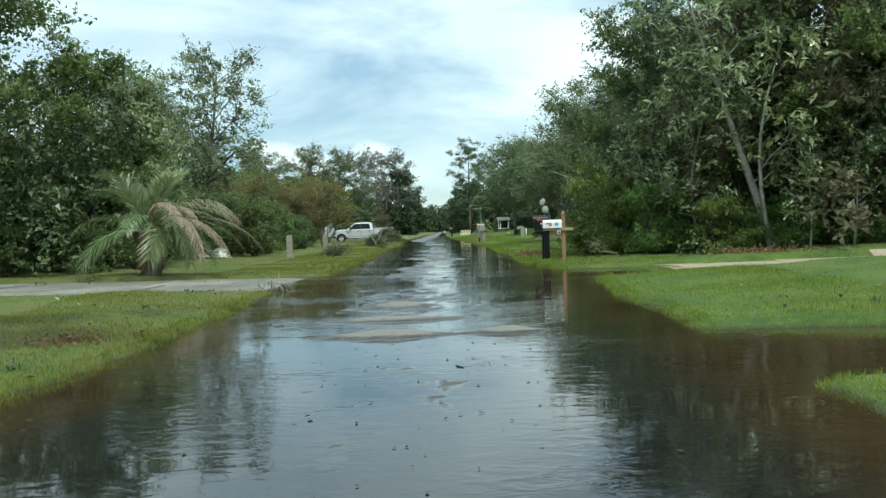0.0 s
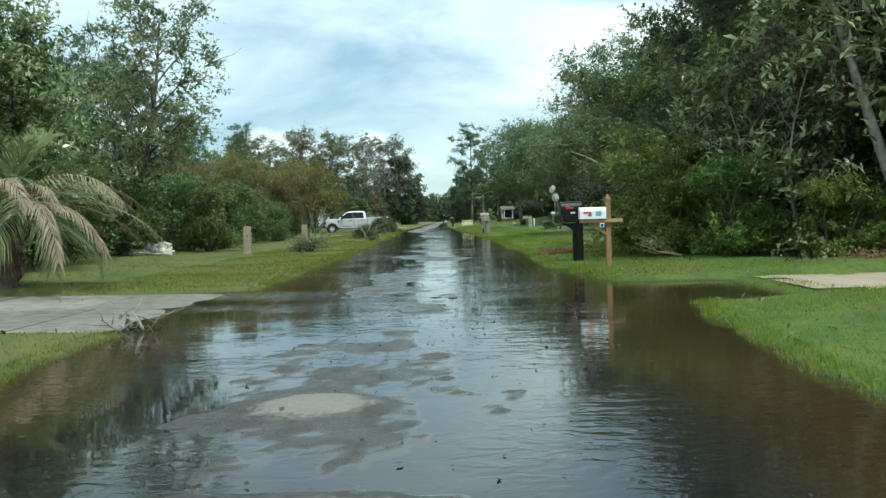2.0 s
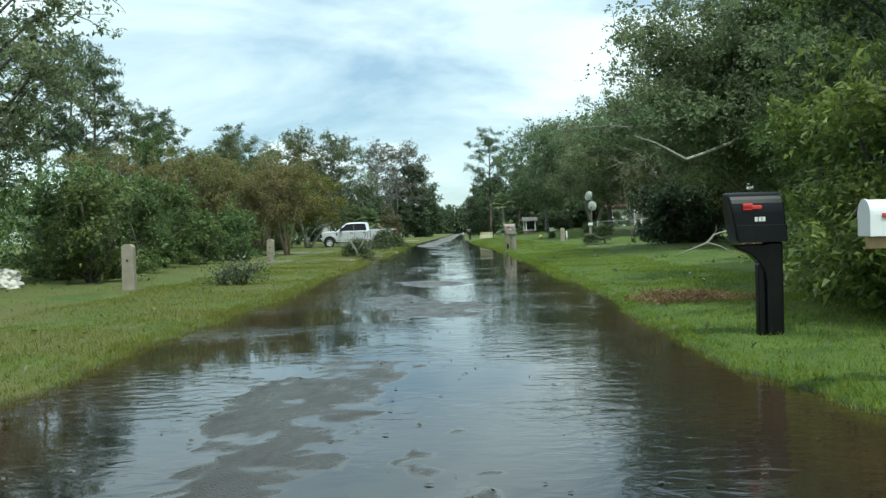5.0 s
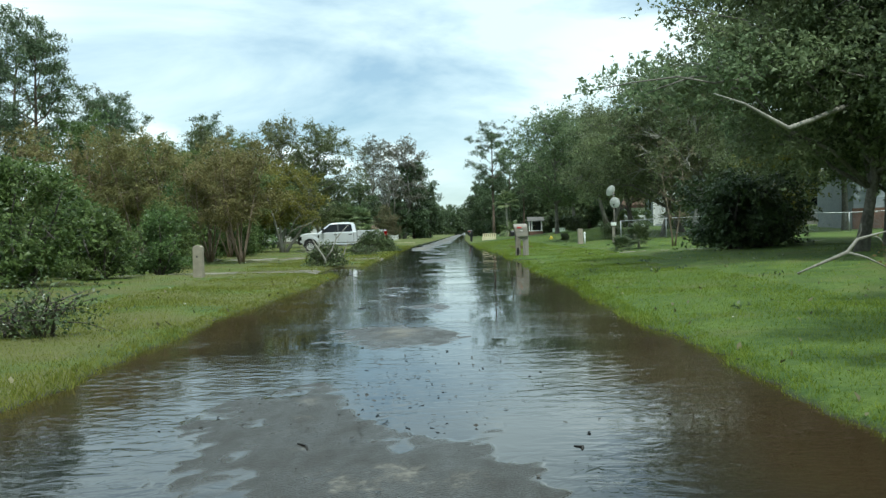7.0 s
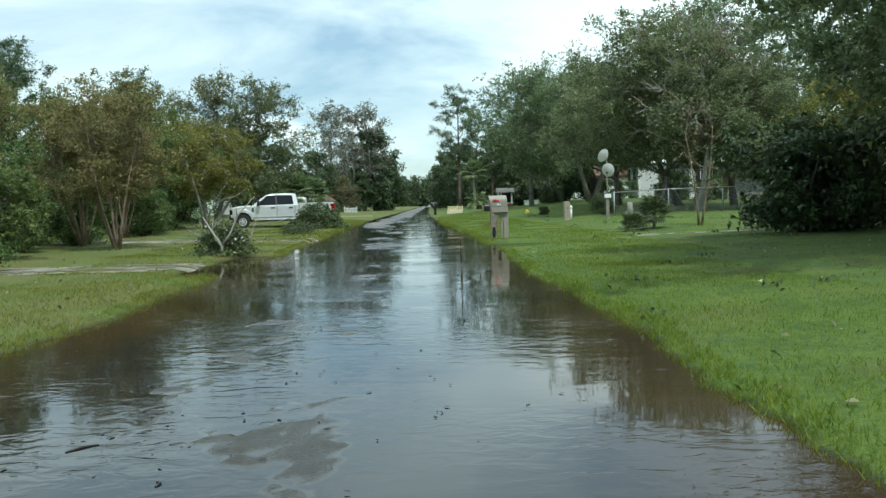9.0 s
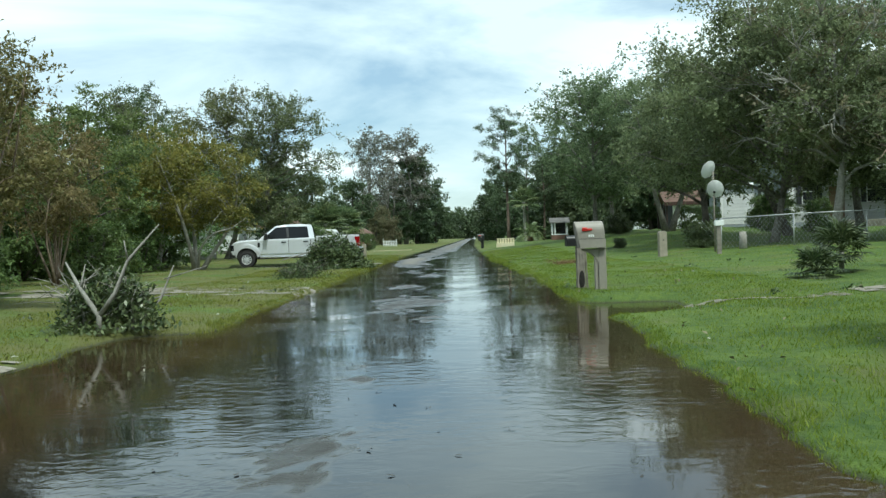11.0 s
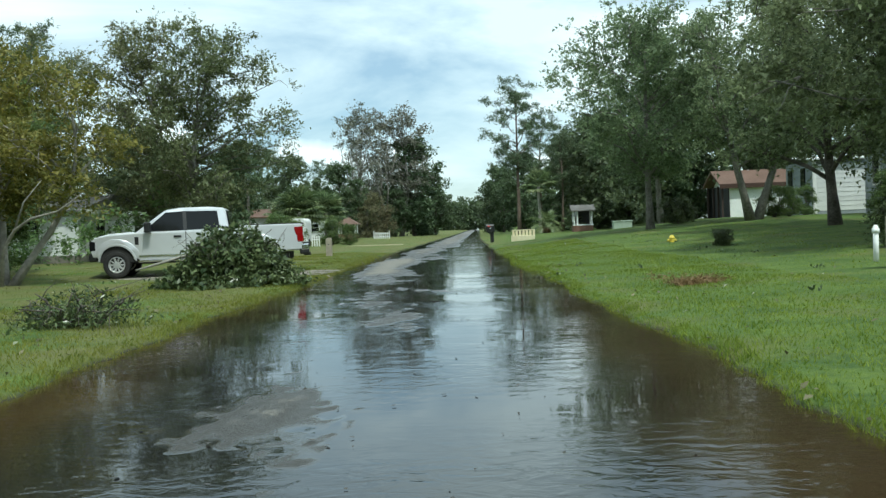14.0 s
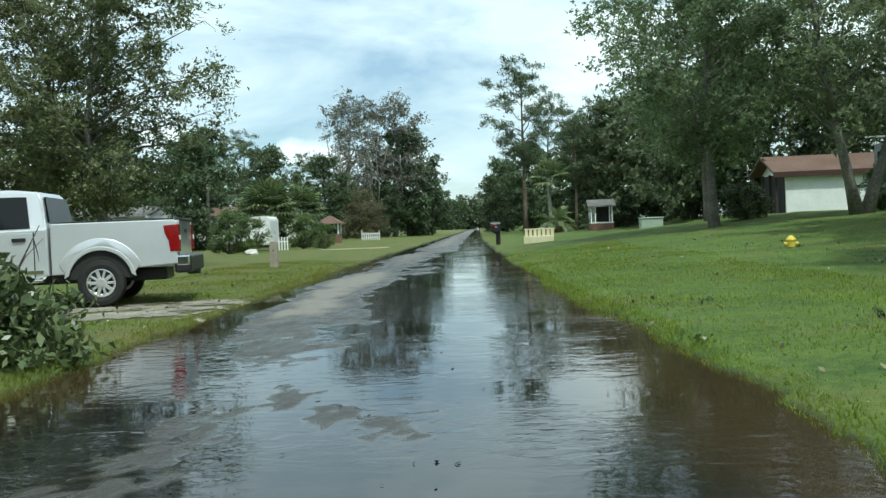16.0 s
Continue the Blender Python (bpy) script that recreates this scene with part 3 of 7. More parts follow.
def sprays(rng, centres, outward, r, flat, n_leaf, length, width, diamond=False):
    """Leaves in sprays: each clump sends out short drooping twigs, and the leaves sit along them."""
    k = max(3, int(n_leaf / 8))
    n = len(centres)
    size = rng.uniform(0.55, 1.35, n)
    keep = rng.uniform(0.4, 1.0, n)
    ci = np.repeat(np.arange(n), k)
    ci = ci[rng.uniform(0, 0.95, len(ci)) < keep[ci]]
    m = len(ci)
    fl = np.array([1.0, 1.0, flat])
    d = unit(unit(rng.normal(size=(m, 3))) * fl + outward[ci] * 0.45 + np.array([0, 0, 0.12]))
    ln = r * size[ci] * rng.uniform(0.45, 1.3, m)
    st = centres[ci] + rng.normal(size=(m, 3)) * fl * 0.16 * r
    li = np.repeat(np.arange(m), 8)
    t = rng.uniform(0.05, 1.0, len(li)) ** 0.75
    pos = st[li] + d[li] * (ln[li] * t)[:, None] + rng.normal(size=(len(li), 3)) * length * 0.35
    pos[:, 2] -= 0.25 * ln[li] * t * t
    ld = unit(d[li] * 0.8 + rng.normal(size=(len(li), 3)) * 0.6 + np.array([0, 0, -0.25]))
    nn = unit(rng.normal(size=(len(li), 3)) * 0.65 + np.array([0, 0, 0.9]) + outward[ci][li] * 0.35)
    s_ = unit(np.cross(ld, nn))
    ll = (length * rng.uniform(0.6, 1.35, len(li)))[:, None]
    w = ll * width / length
    ok = pos[:, 2] > 0.08
    pos, ld, s_, ll, w = pos[ok], ld[ok], s_[ok], ll[ok], w[ok]
    if not diamond:
        return np.stack([pos - ld * ll / 2 - s_ * w / 2, pos - ld * ll * 0.35 + s_ * w / 2, pos + ld * ll / 2], 1)
    lift = np.cross(s_, ld) * ll * 0.12
    return np.stack([pos - ld * ll / 2, pos + s_ * w / 2 + lift, pos + ld * ll / 2, pos - s_ * w / 2 + lift], 1)


def crown_clumps(rng, ends, starts, per, r, flat, tips):
    """Clumps strung along the limbs, from the share tips outwards: their twigs, centres and outward ways."""
    a, b = np.repeat(np.array(starts), per, 0), np.repeat(np.array(ends), per, 0)
    k = rng.uniform(tips, 1.06, (len(a), 1))
    base = a + (b - a) * np.minimum(k, 1.0)
    c = a + (b - a) * k + np.clip(rng.normal(size=a.shape), -1.3, 1.3) * np.array([r, r, r * flat]) * 0.8
    out = c * np.array([1.0, 1.0, 0.25])
    return list(zip(base, c)), c, unit(out)


def tree(name, label, category, seed, H, R, base, limbs=9, per=9, leaves=70, leaf=0.09, width=0.05, clump=0.55, trunk_r=0.18, leafmat=None, bark=None,
         lean=(0, 0), flat=0.7, stems=1, twig_r=0.012, top=1.0, low=0.0, group="", crook=0.09, diamond=False, bare=0, skirt=1.0, tips=0.35):
    """A tree: tapered trunk (or several stems), limbs, twigs, and a crown of single leaves, as a thing at the origin."""
    rng = np.random.default_rng(seed)
    if not diamond:                                   # finer and more leaves where they are plain
        leaves, leaf, width = int(leaves * 1.65), leaf * 0.95, width * 1.02
    T = Tubes()
    starts, ends = [], []
    cz, hz = (base + H) / 2, (H - base) / 2
    lean = np.array([*lean, 0.0])
    for s in range(stems):
        a0 = 2 * math.pi * (s + rng.uniform(-.2, .2)) / stems
        foot = np.array([math.cos(a0), math.sin(a0), 0]) * (0.12 * trunk_r * 8 if stems > 1 else 0)
        apex = np.array([math.cos(a0), math.sin(a0), 0]) * (R * 0.55 if stems > 1 else 0) + lean + np.array([0, 0, H * rng.uniform(0.72, 0.88) * top])
        bend = rng.normal(size=3) * np.array([crook, crook, 0]) * H
        ts = np.linspace(0, 1, 8)
        pts = [foot + (apex - foot) * t + bend * math.sin(math.pi * t) * 0.6 - np.array([0, 0, 0.12 if t == 0 else 0]) for t in ts]
        rad = [trunk_r * (1.35 if t == 0 else 1) * (1 - 0.82 * t) for t in ts]
        T.add(pts, rad, 8 if trunk_r > 0.1 else 6)
        nl = max(2, limbs // stems)
        for i in range(nl):
            a = 2.399 * i + rng.uniform(-0.5, 0.5) + s
            v = (i + rng.uniform(0.1, 0.9)) / nl * (2 - low) - 1 + low
            rr = R * math.sqrt(max(0.05, 1 - abs(v * (skirt if v < 0 else 1)) ** 2.2)) * rng.uniform(0.62, 1.0)
            e = np.array([math.cos(a) * rr, math.sin(a) * rr, cz + v * hz * 0.93]) + lean * min(1, (cz + v * hz) / H)
            if stems > 1:
                e[:2] = e[:2] * 0.7 + apex[:2] * 0.5
            t0 = min(0.93, max(base * 0.75 / H, (e[2] - rng.uniform(0.25, 0.6) * rr) / (H * 0.85)))
            f = t0 * 7
            j = int(min(6, f))
            st = np.array(pts[j]) + (np.array(pts[j + 1]) - np.array(pts[j])) * (f - j)
            mid = (st + e) / 2 + np.array([0, 0, 0.10 * rr]) + rng.normal(size=3) * 0.07 * rr
            q1, q2 = (st + mid) / 2 + rng.normal(size=3) * 0.04 * rr, (mid + e) / 2 + rng.normal(size=3) * 0.05 * rr
            r0 = max(0.012, trunk_r * (1 - 0.8 * t0) * 0.55)
            T.add([st, q1, mid, q2, e], [r0, r0 * .8, r0 * .6, r0 * .4, r0 * .2], 5)
            starts += [st, mid]
            ends += [mid + (e - mid) * 0.3, e]
    tw, cs, outw = crown_clumps(rng, ends, starts, max(1, per // 2), clump, flat, tips)
    for a, b in tw[::2]:
        m_ = (a + b) / 2 + rng.normal(size=3) * 0.06
        T.add([a, m_, b], [twig_r * 1.3, twig_r, twig_r * 0.5], 3)
    for k in range(bare):                                 # crooked leafless twigs in and out of the crown
        e = ends[rng.integers(len(ends))]
        o = unit((e - np.array([0, 0, cz * 0.7]))[None])[0]
        p = [e - o * 0.5]
        for q in range(4):
            o = unit((o + rng.normal(size=3) * 0.28)[None])[0]
            p.append(p[-1] + o * rng.uniform(0.2, 0.45))
        br = min(0.03, trunk_r * 0.13)
        T.add(p, [br, br * 0.8, br * 0.6, br * 0.4, br * 0.15], 4)
    ob = thing(name, label, category, group=group)
    part("trunk", T.mesh("trunk", bark or BARK), None, ob)
    part("crown", fast_mesh("crown", sprays(rng, cs, outw, clump * 1.25, flat, leaves, leaf, width, diamond), 4, leafmat), None, ob)
    return ob




def stand(ob, x, y, turn=0.0, scale=1.0, first=False, dz=0.0, label=""):
    """Sets the thing (or a copy of it) on the ground."""
    m = Matrix.Translation((x, y, gz(x, y) + dz)) @ Matrix.Rotation(radians(turn), 4, 'Z') @ Matrix.Scale(scale, 4)
    if first:
        ob.matrix_basis = m
        c = ob
    else:
        ob_scale = Vector(ob.scale)
        c = copy_thing(ob, m)
        c.matrix_basis = m
    if label:
        c["label"] = label
    return c


def plant(ob, spots, label_fn=None):
    """The first spot takes the thing itself, the others take copies: (x, y, turn, scale)."""
    for i, (x, y, t, s) in enumerate(spots[1:]):
        stand(ob, x, y, t, s)
    x, y, t, s = spots[0]
    stand(ob, x, y, t, s, first=True)


def foliage_mass(name, label, category, seed, x0, x1, y0, y1, h0, h1, n_clump, n_leaf, leaf, clump, mat, base=0.0):
    """A dense stand of far or deep foliage that nobody could count, as one mesh of leaves on upright stems."""
    rng = np.random.default_rng(seed)
    cx = rng.uniform(x0, x1, n_clump)
    cy = rng.uniform(y0, y1, n_clump)
    hh = h0 + (h1 - h0) * (0.5 + 0.5 * np.sin(cx * 0.55 + seed) * np.cos(cy * 0.43 + 2 * seed)) + np.clip(rng.normal(size=n_clump), -1.2, 1.0) * 0.05 * h1
    cz = base + hh * rng.uniform(0.02, 1, n_clump) ** 0.8
    g = ground_z(cx, cy)
    C = np.stack([cx, cy, cz + g], 1)
    out = unit(np.stack([np.where(cx > 0, -1.0, 1.0), -0.6 + 0 * cx, 0.4 + 0 * cx], 1))
    me = fast_mesh(name, sprays(rng, C, out, clump * 1.5, 0.7, n_leaf * 1.4, leaf, leaf * 0.6), 4, mat)
    return tagged(new(name, me), label, category, kind="stuff")


# -- the wood on the side of the two mailboxes --
# unseen tree on the palm side, placed for its shade on the near lawn
shade_tree = tree("shade_tree", "tall broadleaf tree out of view, shading the near lawn", "tree", 10, 13.0, 4.6, 7.0, 18, 14, 60, 0.16, 0.09, 0.6, 0.22, LEAF_WOOD, lean=(2.6, 2.6))
stand(shade_tree, -5.6, 4.2, first=True)
wood_a = tree("woodland_tree", "tall leafy broadleaf tree at the edge of the tangled wood", "tree", 11, 10.5, 3.4, 1.2, 16, 12, 110, 0.125, 0.075, 0.5, 0.17, LEAF_WOOD, group="wood trees")
plant(wood_a, [(8.2, 30.5, 0, 1.0), (7.6, 37.2, 80, 0.9), (10.8, 27.6, 160, 1.05), (10.2, 41.5, 250, 0.95), (12.6, 33.5, 310, 1.15)])
wood_b = tree("woodland_tree", "dense vine-hung broadleaf tree in the tangled wood", "tree", 12, 9.5, 3.0, 0.4, 16, 12, 105, 0.125, 0.072, 0.5, 0.15, LEAF_FAR, group="wood trees")
plant(wood_b, [(7.2, 34.2, 0, 0.92), (13.8, 27.0, 120, 1.1), (12.2, 38.8, 40, 1.1), (15.8, 31.0, 290, 1.2), (9.2, 31.8, 200, 1.12)])
wood_c = tree("woodland_tree", "half-dead tree with brown leaves and hanging vines", "tree", 13, 10.0, 2.8, 0.8, 14, 12, 60, 0.14, 0.07, 0.5, 0.14, LEAF_VINE, group="wood trees", bare=40)
plant(wood_c, [(10.6, 29.3, 30, 0.95), (8.9, 38.5, 130, 0.9), (13.0, 27.6, 210, 1.0), (8.6, 28.9, 75, 0.8), (11.6, 27.9, 290, 0.85), (15.2, 27.4, 10, 1.0)])
foliage_mass("wood_undergrowth", "dark tangled undergrowth and saplings deep in the wood", "undergrowth", 5, 10.0, 24.0, 25.5, 43.0, 5.0, 9.5, 800, 60, 0.24, 0.75, LEAF_VINE)
foliage_mass("wood_undergrowth", "dark tangled undergrowth along the foot of the wood", "undergrowth", 6, 6.2, 12.0, 27.0, 42.0, 1.2, 3.0, 240, 90, 0.12, 0.5, LEAF_WOOD)
foliage_mass("wood_undergrowth", "dark woodland seen past the sandy drive", "undergrowth", 7, 12.0, 30.0, 24.0, 34.0, 6.0, 11.0, 640, 55, 0.22, 0.8, LEAF_WOOD)
magnolia = tree("magnolia_tree", "leaning pale-trunked bay tree with large glossy leaves", "tree", 21, 8.6, 2.3, 3.4, 13, 10, 30, 0.24, 0.085, 0.5, 0.125, LEAF_MAGNOLIA, BARK_PALE, lean=(-2.3, 0.2), top=1.05, crook=0.0, diamond=True)
stand(magnolia, 9.0, 27.2, first=True)
sapling = tree("magnolia_sapling", "thin pale sapling with large glossy leaves", "tree", 22, 5.4, 1.5, 1.2, 8, 8, 16, 0.22, 0.08, 0.42, 0.05, LEAF_MAGNOLIA, BARK_PALE, lean=(0.3, 0.0), diamond=True, bare=5)
plant(sapling, [(8.85, 27.0, 0, 1.35), (6.3, 29.5, 130, 0.85), (9.6, 26.2, 200, 0.62), (10.8, 26.4, 60, 0.7), (7.3, 28.2, 280, 0.9), (5.9, 32.2, 20, 0.7)])
bush_y = tree("bush", "bright yellow-green bush at the edge of the wood", "bush", 23, 2.5, 1.5, 0.0, 12, 14, 74, 0.095, 0.042, 0.34, 0.05, LEAF_BUSH, stems=4, group="wood bushes")
plant(bush_y, [(5.2, 31.9, 33, 1.15), (5.7, 34.6, 190, 1.1), (9.4, 26.9, 70, 0.55), (11.0, 27.2, 170, 0.7), (5.5, 33.0, 0, 1.05), (5.4, 30.6, 80, 0.8), (6.2, 28.7, 160, 0.8), (6.4, 36.8, 200, 1.1), (7.6, 27.4, 240, 0.6), (8.4, 27.2, 20, 0.5)])
# -- lawns past the wood --
oak_r = tree("live_oak", "spreading live oak over the lawn with a crooked bare limb", "tree", 31, 10.0, 5.9, 3.0, 28, 22, 116, 0.145, 0.085, 0.72, 0.16, LEAF_OAK, BARK_GREY, group="lawn oaks", bare=60, skirt=0.5)
plant(oak_r, [(10.2, 57.0, 0, 0.96), (15.0, 60.0, 130, 1.12), (12.9, 56.0, 250, 0.98), (12.3, 60.3, 310, 0.9), (12.2, 95.0, 70, 1.08), (16.5, 90.0, 160, 0.74), (17.5, 66.0, 200, 1.0)])
_t = Tubes()
_t.add([(10.2, 57.0, 4.2), (8.78, 54.60, 3.75), (7.89, 53.60, 3.44), (7.16, 53.00, 3.21), (6.59, 52.90, 3.53), (6.18, 52.80, 3.75), (5.51, 52.80, 4.00)], [0.08, 0.065, 0.055, 0.055, 0.04, 0.03, 0.01], 7)
_t.add([(10.2, 57.0, 5.0), (8.6, 57.0, 5.3), (7.2, 56.8, 5.0), (5.9, 56.6, 5.3), (4.9, 56.5, 5.1)], [0.07, 0.055, 0.04, 0.025, 0.008], 6)
_t.add([(7.2, 56.8, 5.0), (6.4, 56.6, 5.9), (5.6, 56.4, 6.2)], [0.03, 0.02, 0.006], 5)
_t.add([(8.6, 57.0, 5.3), (7.9, 56.7, 6.4), (7.0, 56.6, 7.0)], [0.04, 0.025, 0.007], 5)
_t.add([(5.9, 56.6, 5.3), (5.4, 56.4, 4.7), (5.2, 56.3, 4.3)], [0.015, 0.01, 0.004], 4)
_m = _t.mesh("bare_limb", BARK_PALE)
_m.transform(oak_r.matrix_basis.inverted())
part("bare_limb", _m, None, oak_r, "pale crooked bare limb")
# a leafy bough of the same oak that reaches out towards the road
_rng = np.random.default_rng(44)
_t = Tubes()
_b = [np.array(p) for p in ((8.8, 57.0, 4.9), (7.2, 55.2, 4.7), (5.7, 53.4, 4.3), (4.6, 52.2, 4.3))]
_t.add(_b, [0.06, 0.045, 0.03, 0.012], 6)
_s, _e = [], []
for _k in range(9):
    _p = _b[0] + (_b[3] - _b[0]) * (0.25 + 0.09 * _k)
    _q = _p + np.array([-0.5, -0.5, 0.15]) * _rng.uniform(0.6, 1.5) + _rng.normal(size=3) * np.array([0.9, 0.9, 0.7])
    _t.add([_p, (_p + _q) / 2 + _rng.normal(size=3) * 0.08, _q], [0.022, 0.015, 0.005], 4)
    _s.append(_p); _e.append(_q)
_tw, _c, _o = crown_clumps(_rng, _e, _s, 5, 0.5, 0.7, 0.3)
for _nm, _me in (("bough", _t.mesh("bough", BARK_GREY)), ("bough_leaves", fast_mesh("bough_leaves", sprays(_rng, _c, _o * np.array([-1, -1, 1]), 0.6, 0.6, 90, 0.13, 0.075), 4, LEAF_OAK))):
    _me.transform(oak_r.matrix_basis.inverted())
    part(_nm, _me, None, oak_r)
thin_oak = tree("live_oak", "thin-leaved old oak with many pale bare branches", "tree", 35, 10.2, 4.4, 3.6, 22, 5, 44, 0.15, 0.085, 0.5, 0.2, LEAF_VINE, BARK_PALE, group="lawn oaks", bare=200, twig_r=0.026, skirt=0.4)
plant(thin_oak, [(13.3, 91.0, 0, 1.0)])
oak_s = tree("live_oak", "old live oak with thin crown and pale mossy limbs", "tree", 32, 10.5, 4.8, 2.9, 26, 16, 68, 0.16, 0.095, 0.65, 0.17, LEAF_OAK, BARK_GREY, group="lawn oaks", bare=50)
plant(oak_s, [(7.3, 119.5, 0, 1.08), (10.3, 134.0, 10, 1.2), (25.5, 128.0, 80, 1.1), (23.4, 93.5, 150, 1.3), (17.6, 99.5, 60, 1.2)])
yard_oak = tree("live_oak", "old live oak with a stout dark forking trunk and bare twigs", "tree", 37, 9.6, 5.4, 2.6, 26, 16, 70, 0.16, 0.09, 0.66, 0.21, LEAF_OAK, BARK, group="lawn oaks", bare=150, crook=0.03, twig_r=0.016, skirt=0.7)
stand(yard_oak, 12.1, 107.2, 40, first=True)
leaning_oak = tree("live_oak", "dark oak leaning over the yard fence", "tree", 36, 8.8, 3.6, 4.4, 20, 14, 70, 0.15, 0.085, 0.6, 0.21, LEAF_OAK, BARK, lean=(-3.4, -0.5), group="lawn oaks", bare=60, crook=0.02)
stand(leaning_oak, 14.8, 101.3, first=True)
twin_oak = tree("live_oak", "live oak with two trunks parting from one foot", "tree", 38, 10.5, 5.0, 3.0, 26, 16, 64, 0.16, 0.09, 0.66, 0.20, LEAF_OAK, BARK_GREY, stems=2, group="lawn oaks", bare=60, crook=0.03)
stand(twin_oak, 11.7, 117.0, 8, first=True)
dark_bush = tree("dark_bush", "large rounded dark evergreen bush on the lawn", "bush", 33, 2.2, 1.75, 0.0, 16, 14, 50, 0.13, 0.08, 0.36, 0.06, LEAF_DARK, stems=4)
plant(dark_bush, [(8.95, 64.7, 0, 1.1), (10.1, 65.3, 90, 1.15), (6.3, 100, 60, 0.22), (8.75, 93.2, 140, 0.46), (9.15, 122.0, 30, 0.62)])
young = tree("young_tree", "slim young tree with reddish bark and dry brown leaves", "tree", 39, 4.0, 0.8, 1.1, 8, 4, 12, 0.10, 0.05, 0.26, 0.034, LEAF_VINE, BARK_RED, stems=2, bare=16)
stand(young, 8.5, 72.6, first=True)
yellow_s = tree("yellowing_tree", "small yellowing tree behind the dark bush", "tree", 34, 4.6, 1.9, 0.8, 14, 12, 55, 0.13, 0.075, 0.4, 0.07, LEAF_YELLOW)
plant(yellow_s, [(12.6, 71.5, 0, 0.95)])
pine = tree("pine_tree", "tall slash pine with a bare trunk and tufted crown", "tree", 41, 18.0, 3.8, 7.0, 24, 6, 60, 0.40, 0.085, 0.62, 0.24, LEAF_PINE, BARK_PINE, flat=0.45, tips=0.62)
plant(pine, [(2.4, 180.0, 0, 1.0), (5.5, 186.0, 100, 0.82), (-27.5, 92.0, 40, 0.86), (-26.0, 101.0, 190, 0.66), (-30.5, 88.0, 300, 0.95), (-32.0, 99.0, 130, 0.98), (-24.5, 96.0, 250, 0.62), (-29.5, 106.0, 20, 0.75), (-25.0, 121.0, 220, 0.72), (-28.4, 190, 15, 0.72), (-32, 190, 115, 0.66), (-23.5, 198, 250, 0.6), (6.5, 170, 200, 0.62), (9.5, 176, 20, 0.7)])
# -- the side of the palm --
wood_d = tree("woodland_tree", "dense dark broadleaf tree behind the palm", "tree", 51, 7.6, 2.9, 0.3, 16, 12, 110, 0.12, 0.075, 0.48, 0.14, LEAF_WOOD, group="palm-side wood trees")
plant(wood_d, [(-10.4, 29.5, 0, 0.92), (-12.6, 27.5, 100, 1.2), (-10.2, 34.5, 190, 0.6), (-13.6, 32.5, 280, 0.95), (-16.2, 28.5, 30, 1.35), (-12.4, 38.5, 140, 0.62), (-15.5, 24.0, 230, 1.3), (-17.0, 86.0, 10, 0.9), (-15.0, 97.0, 80, 0.85), (-20.0, 80.0, 150, 1.0), (-19.0, 93.0, 260, 0.95), (-15.6, 76.0, 200, 0.78), (-21.5, 100.0, 310, 1.05), (-13.2, 85.0, 50, 0.84)])
bay = tree("magnolia_tree", "full bay tree with large pale-green glossy leaves", "tree", 52, 6.9, 1.9, 0.9, 14, 12, 44, 0.20, 0.085, 0.42, 0.11, LEAF_MAGNOLIA, diamond=True)
plant(bay, [(-10.0, 33.2, 0, 0.8), (-9.4, 30.6, 120, 0.92)])
lacy = tree("lacy_tree", "tall thin-crowned tree with lacy foliage against the sky", "tree", 53, 9.0, 3.0, 2.6, 18, 12, 52, 0.13, 0.07, 0.42, 0.13, LEAF_OAK, BARK, lean=(1.5, 0.0), bare=60)
plant(lacy, [(-11.3, 42.6, 0, 1.06), (-13.6, 47.0, 100, 0.9), (-17.0, 52.0, 200, 1.0)])
foliage_mass("wood_undergrowth", "dark undergrowth behind the palm", "undergrowth", 8, -20, -9.6, 25.0, 43.0, 3.0, 7.0, 700, 60, 0.18, 0.65, LEAF_DARK)
foliage_mass("wood_undergrowth", "deep green woodland beyond the roadside shrubs", "undergrowth", 9, -30, -13.8, 40.0, 100.0, 2.4, 5.2, 1100, 50, 0.20, 0.7, LEAF_WOOD)
shrub = tree("shrub", "leafy green shrub beside the lawn", "shrub", 54, 2.5, 1.35, 0.0, 12, 10, 62, 0.11, 0.07, 0.34, 0.05, LEAF_WOOD, stems=4, group="roadside shrubs")
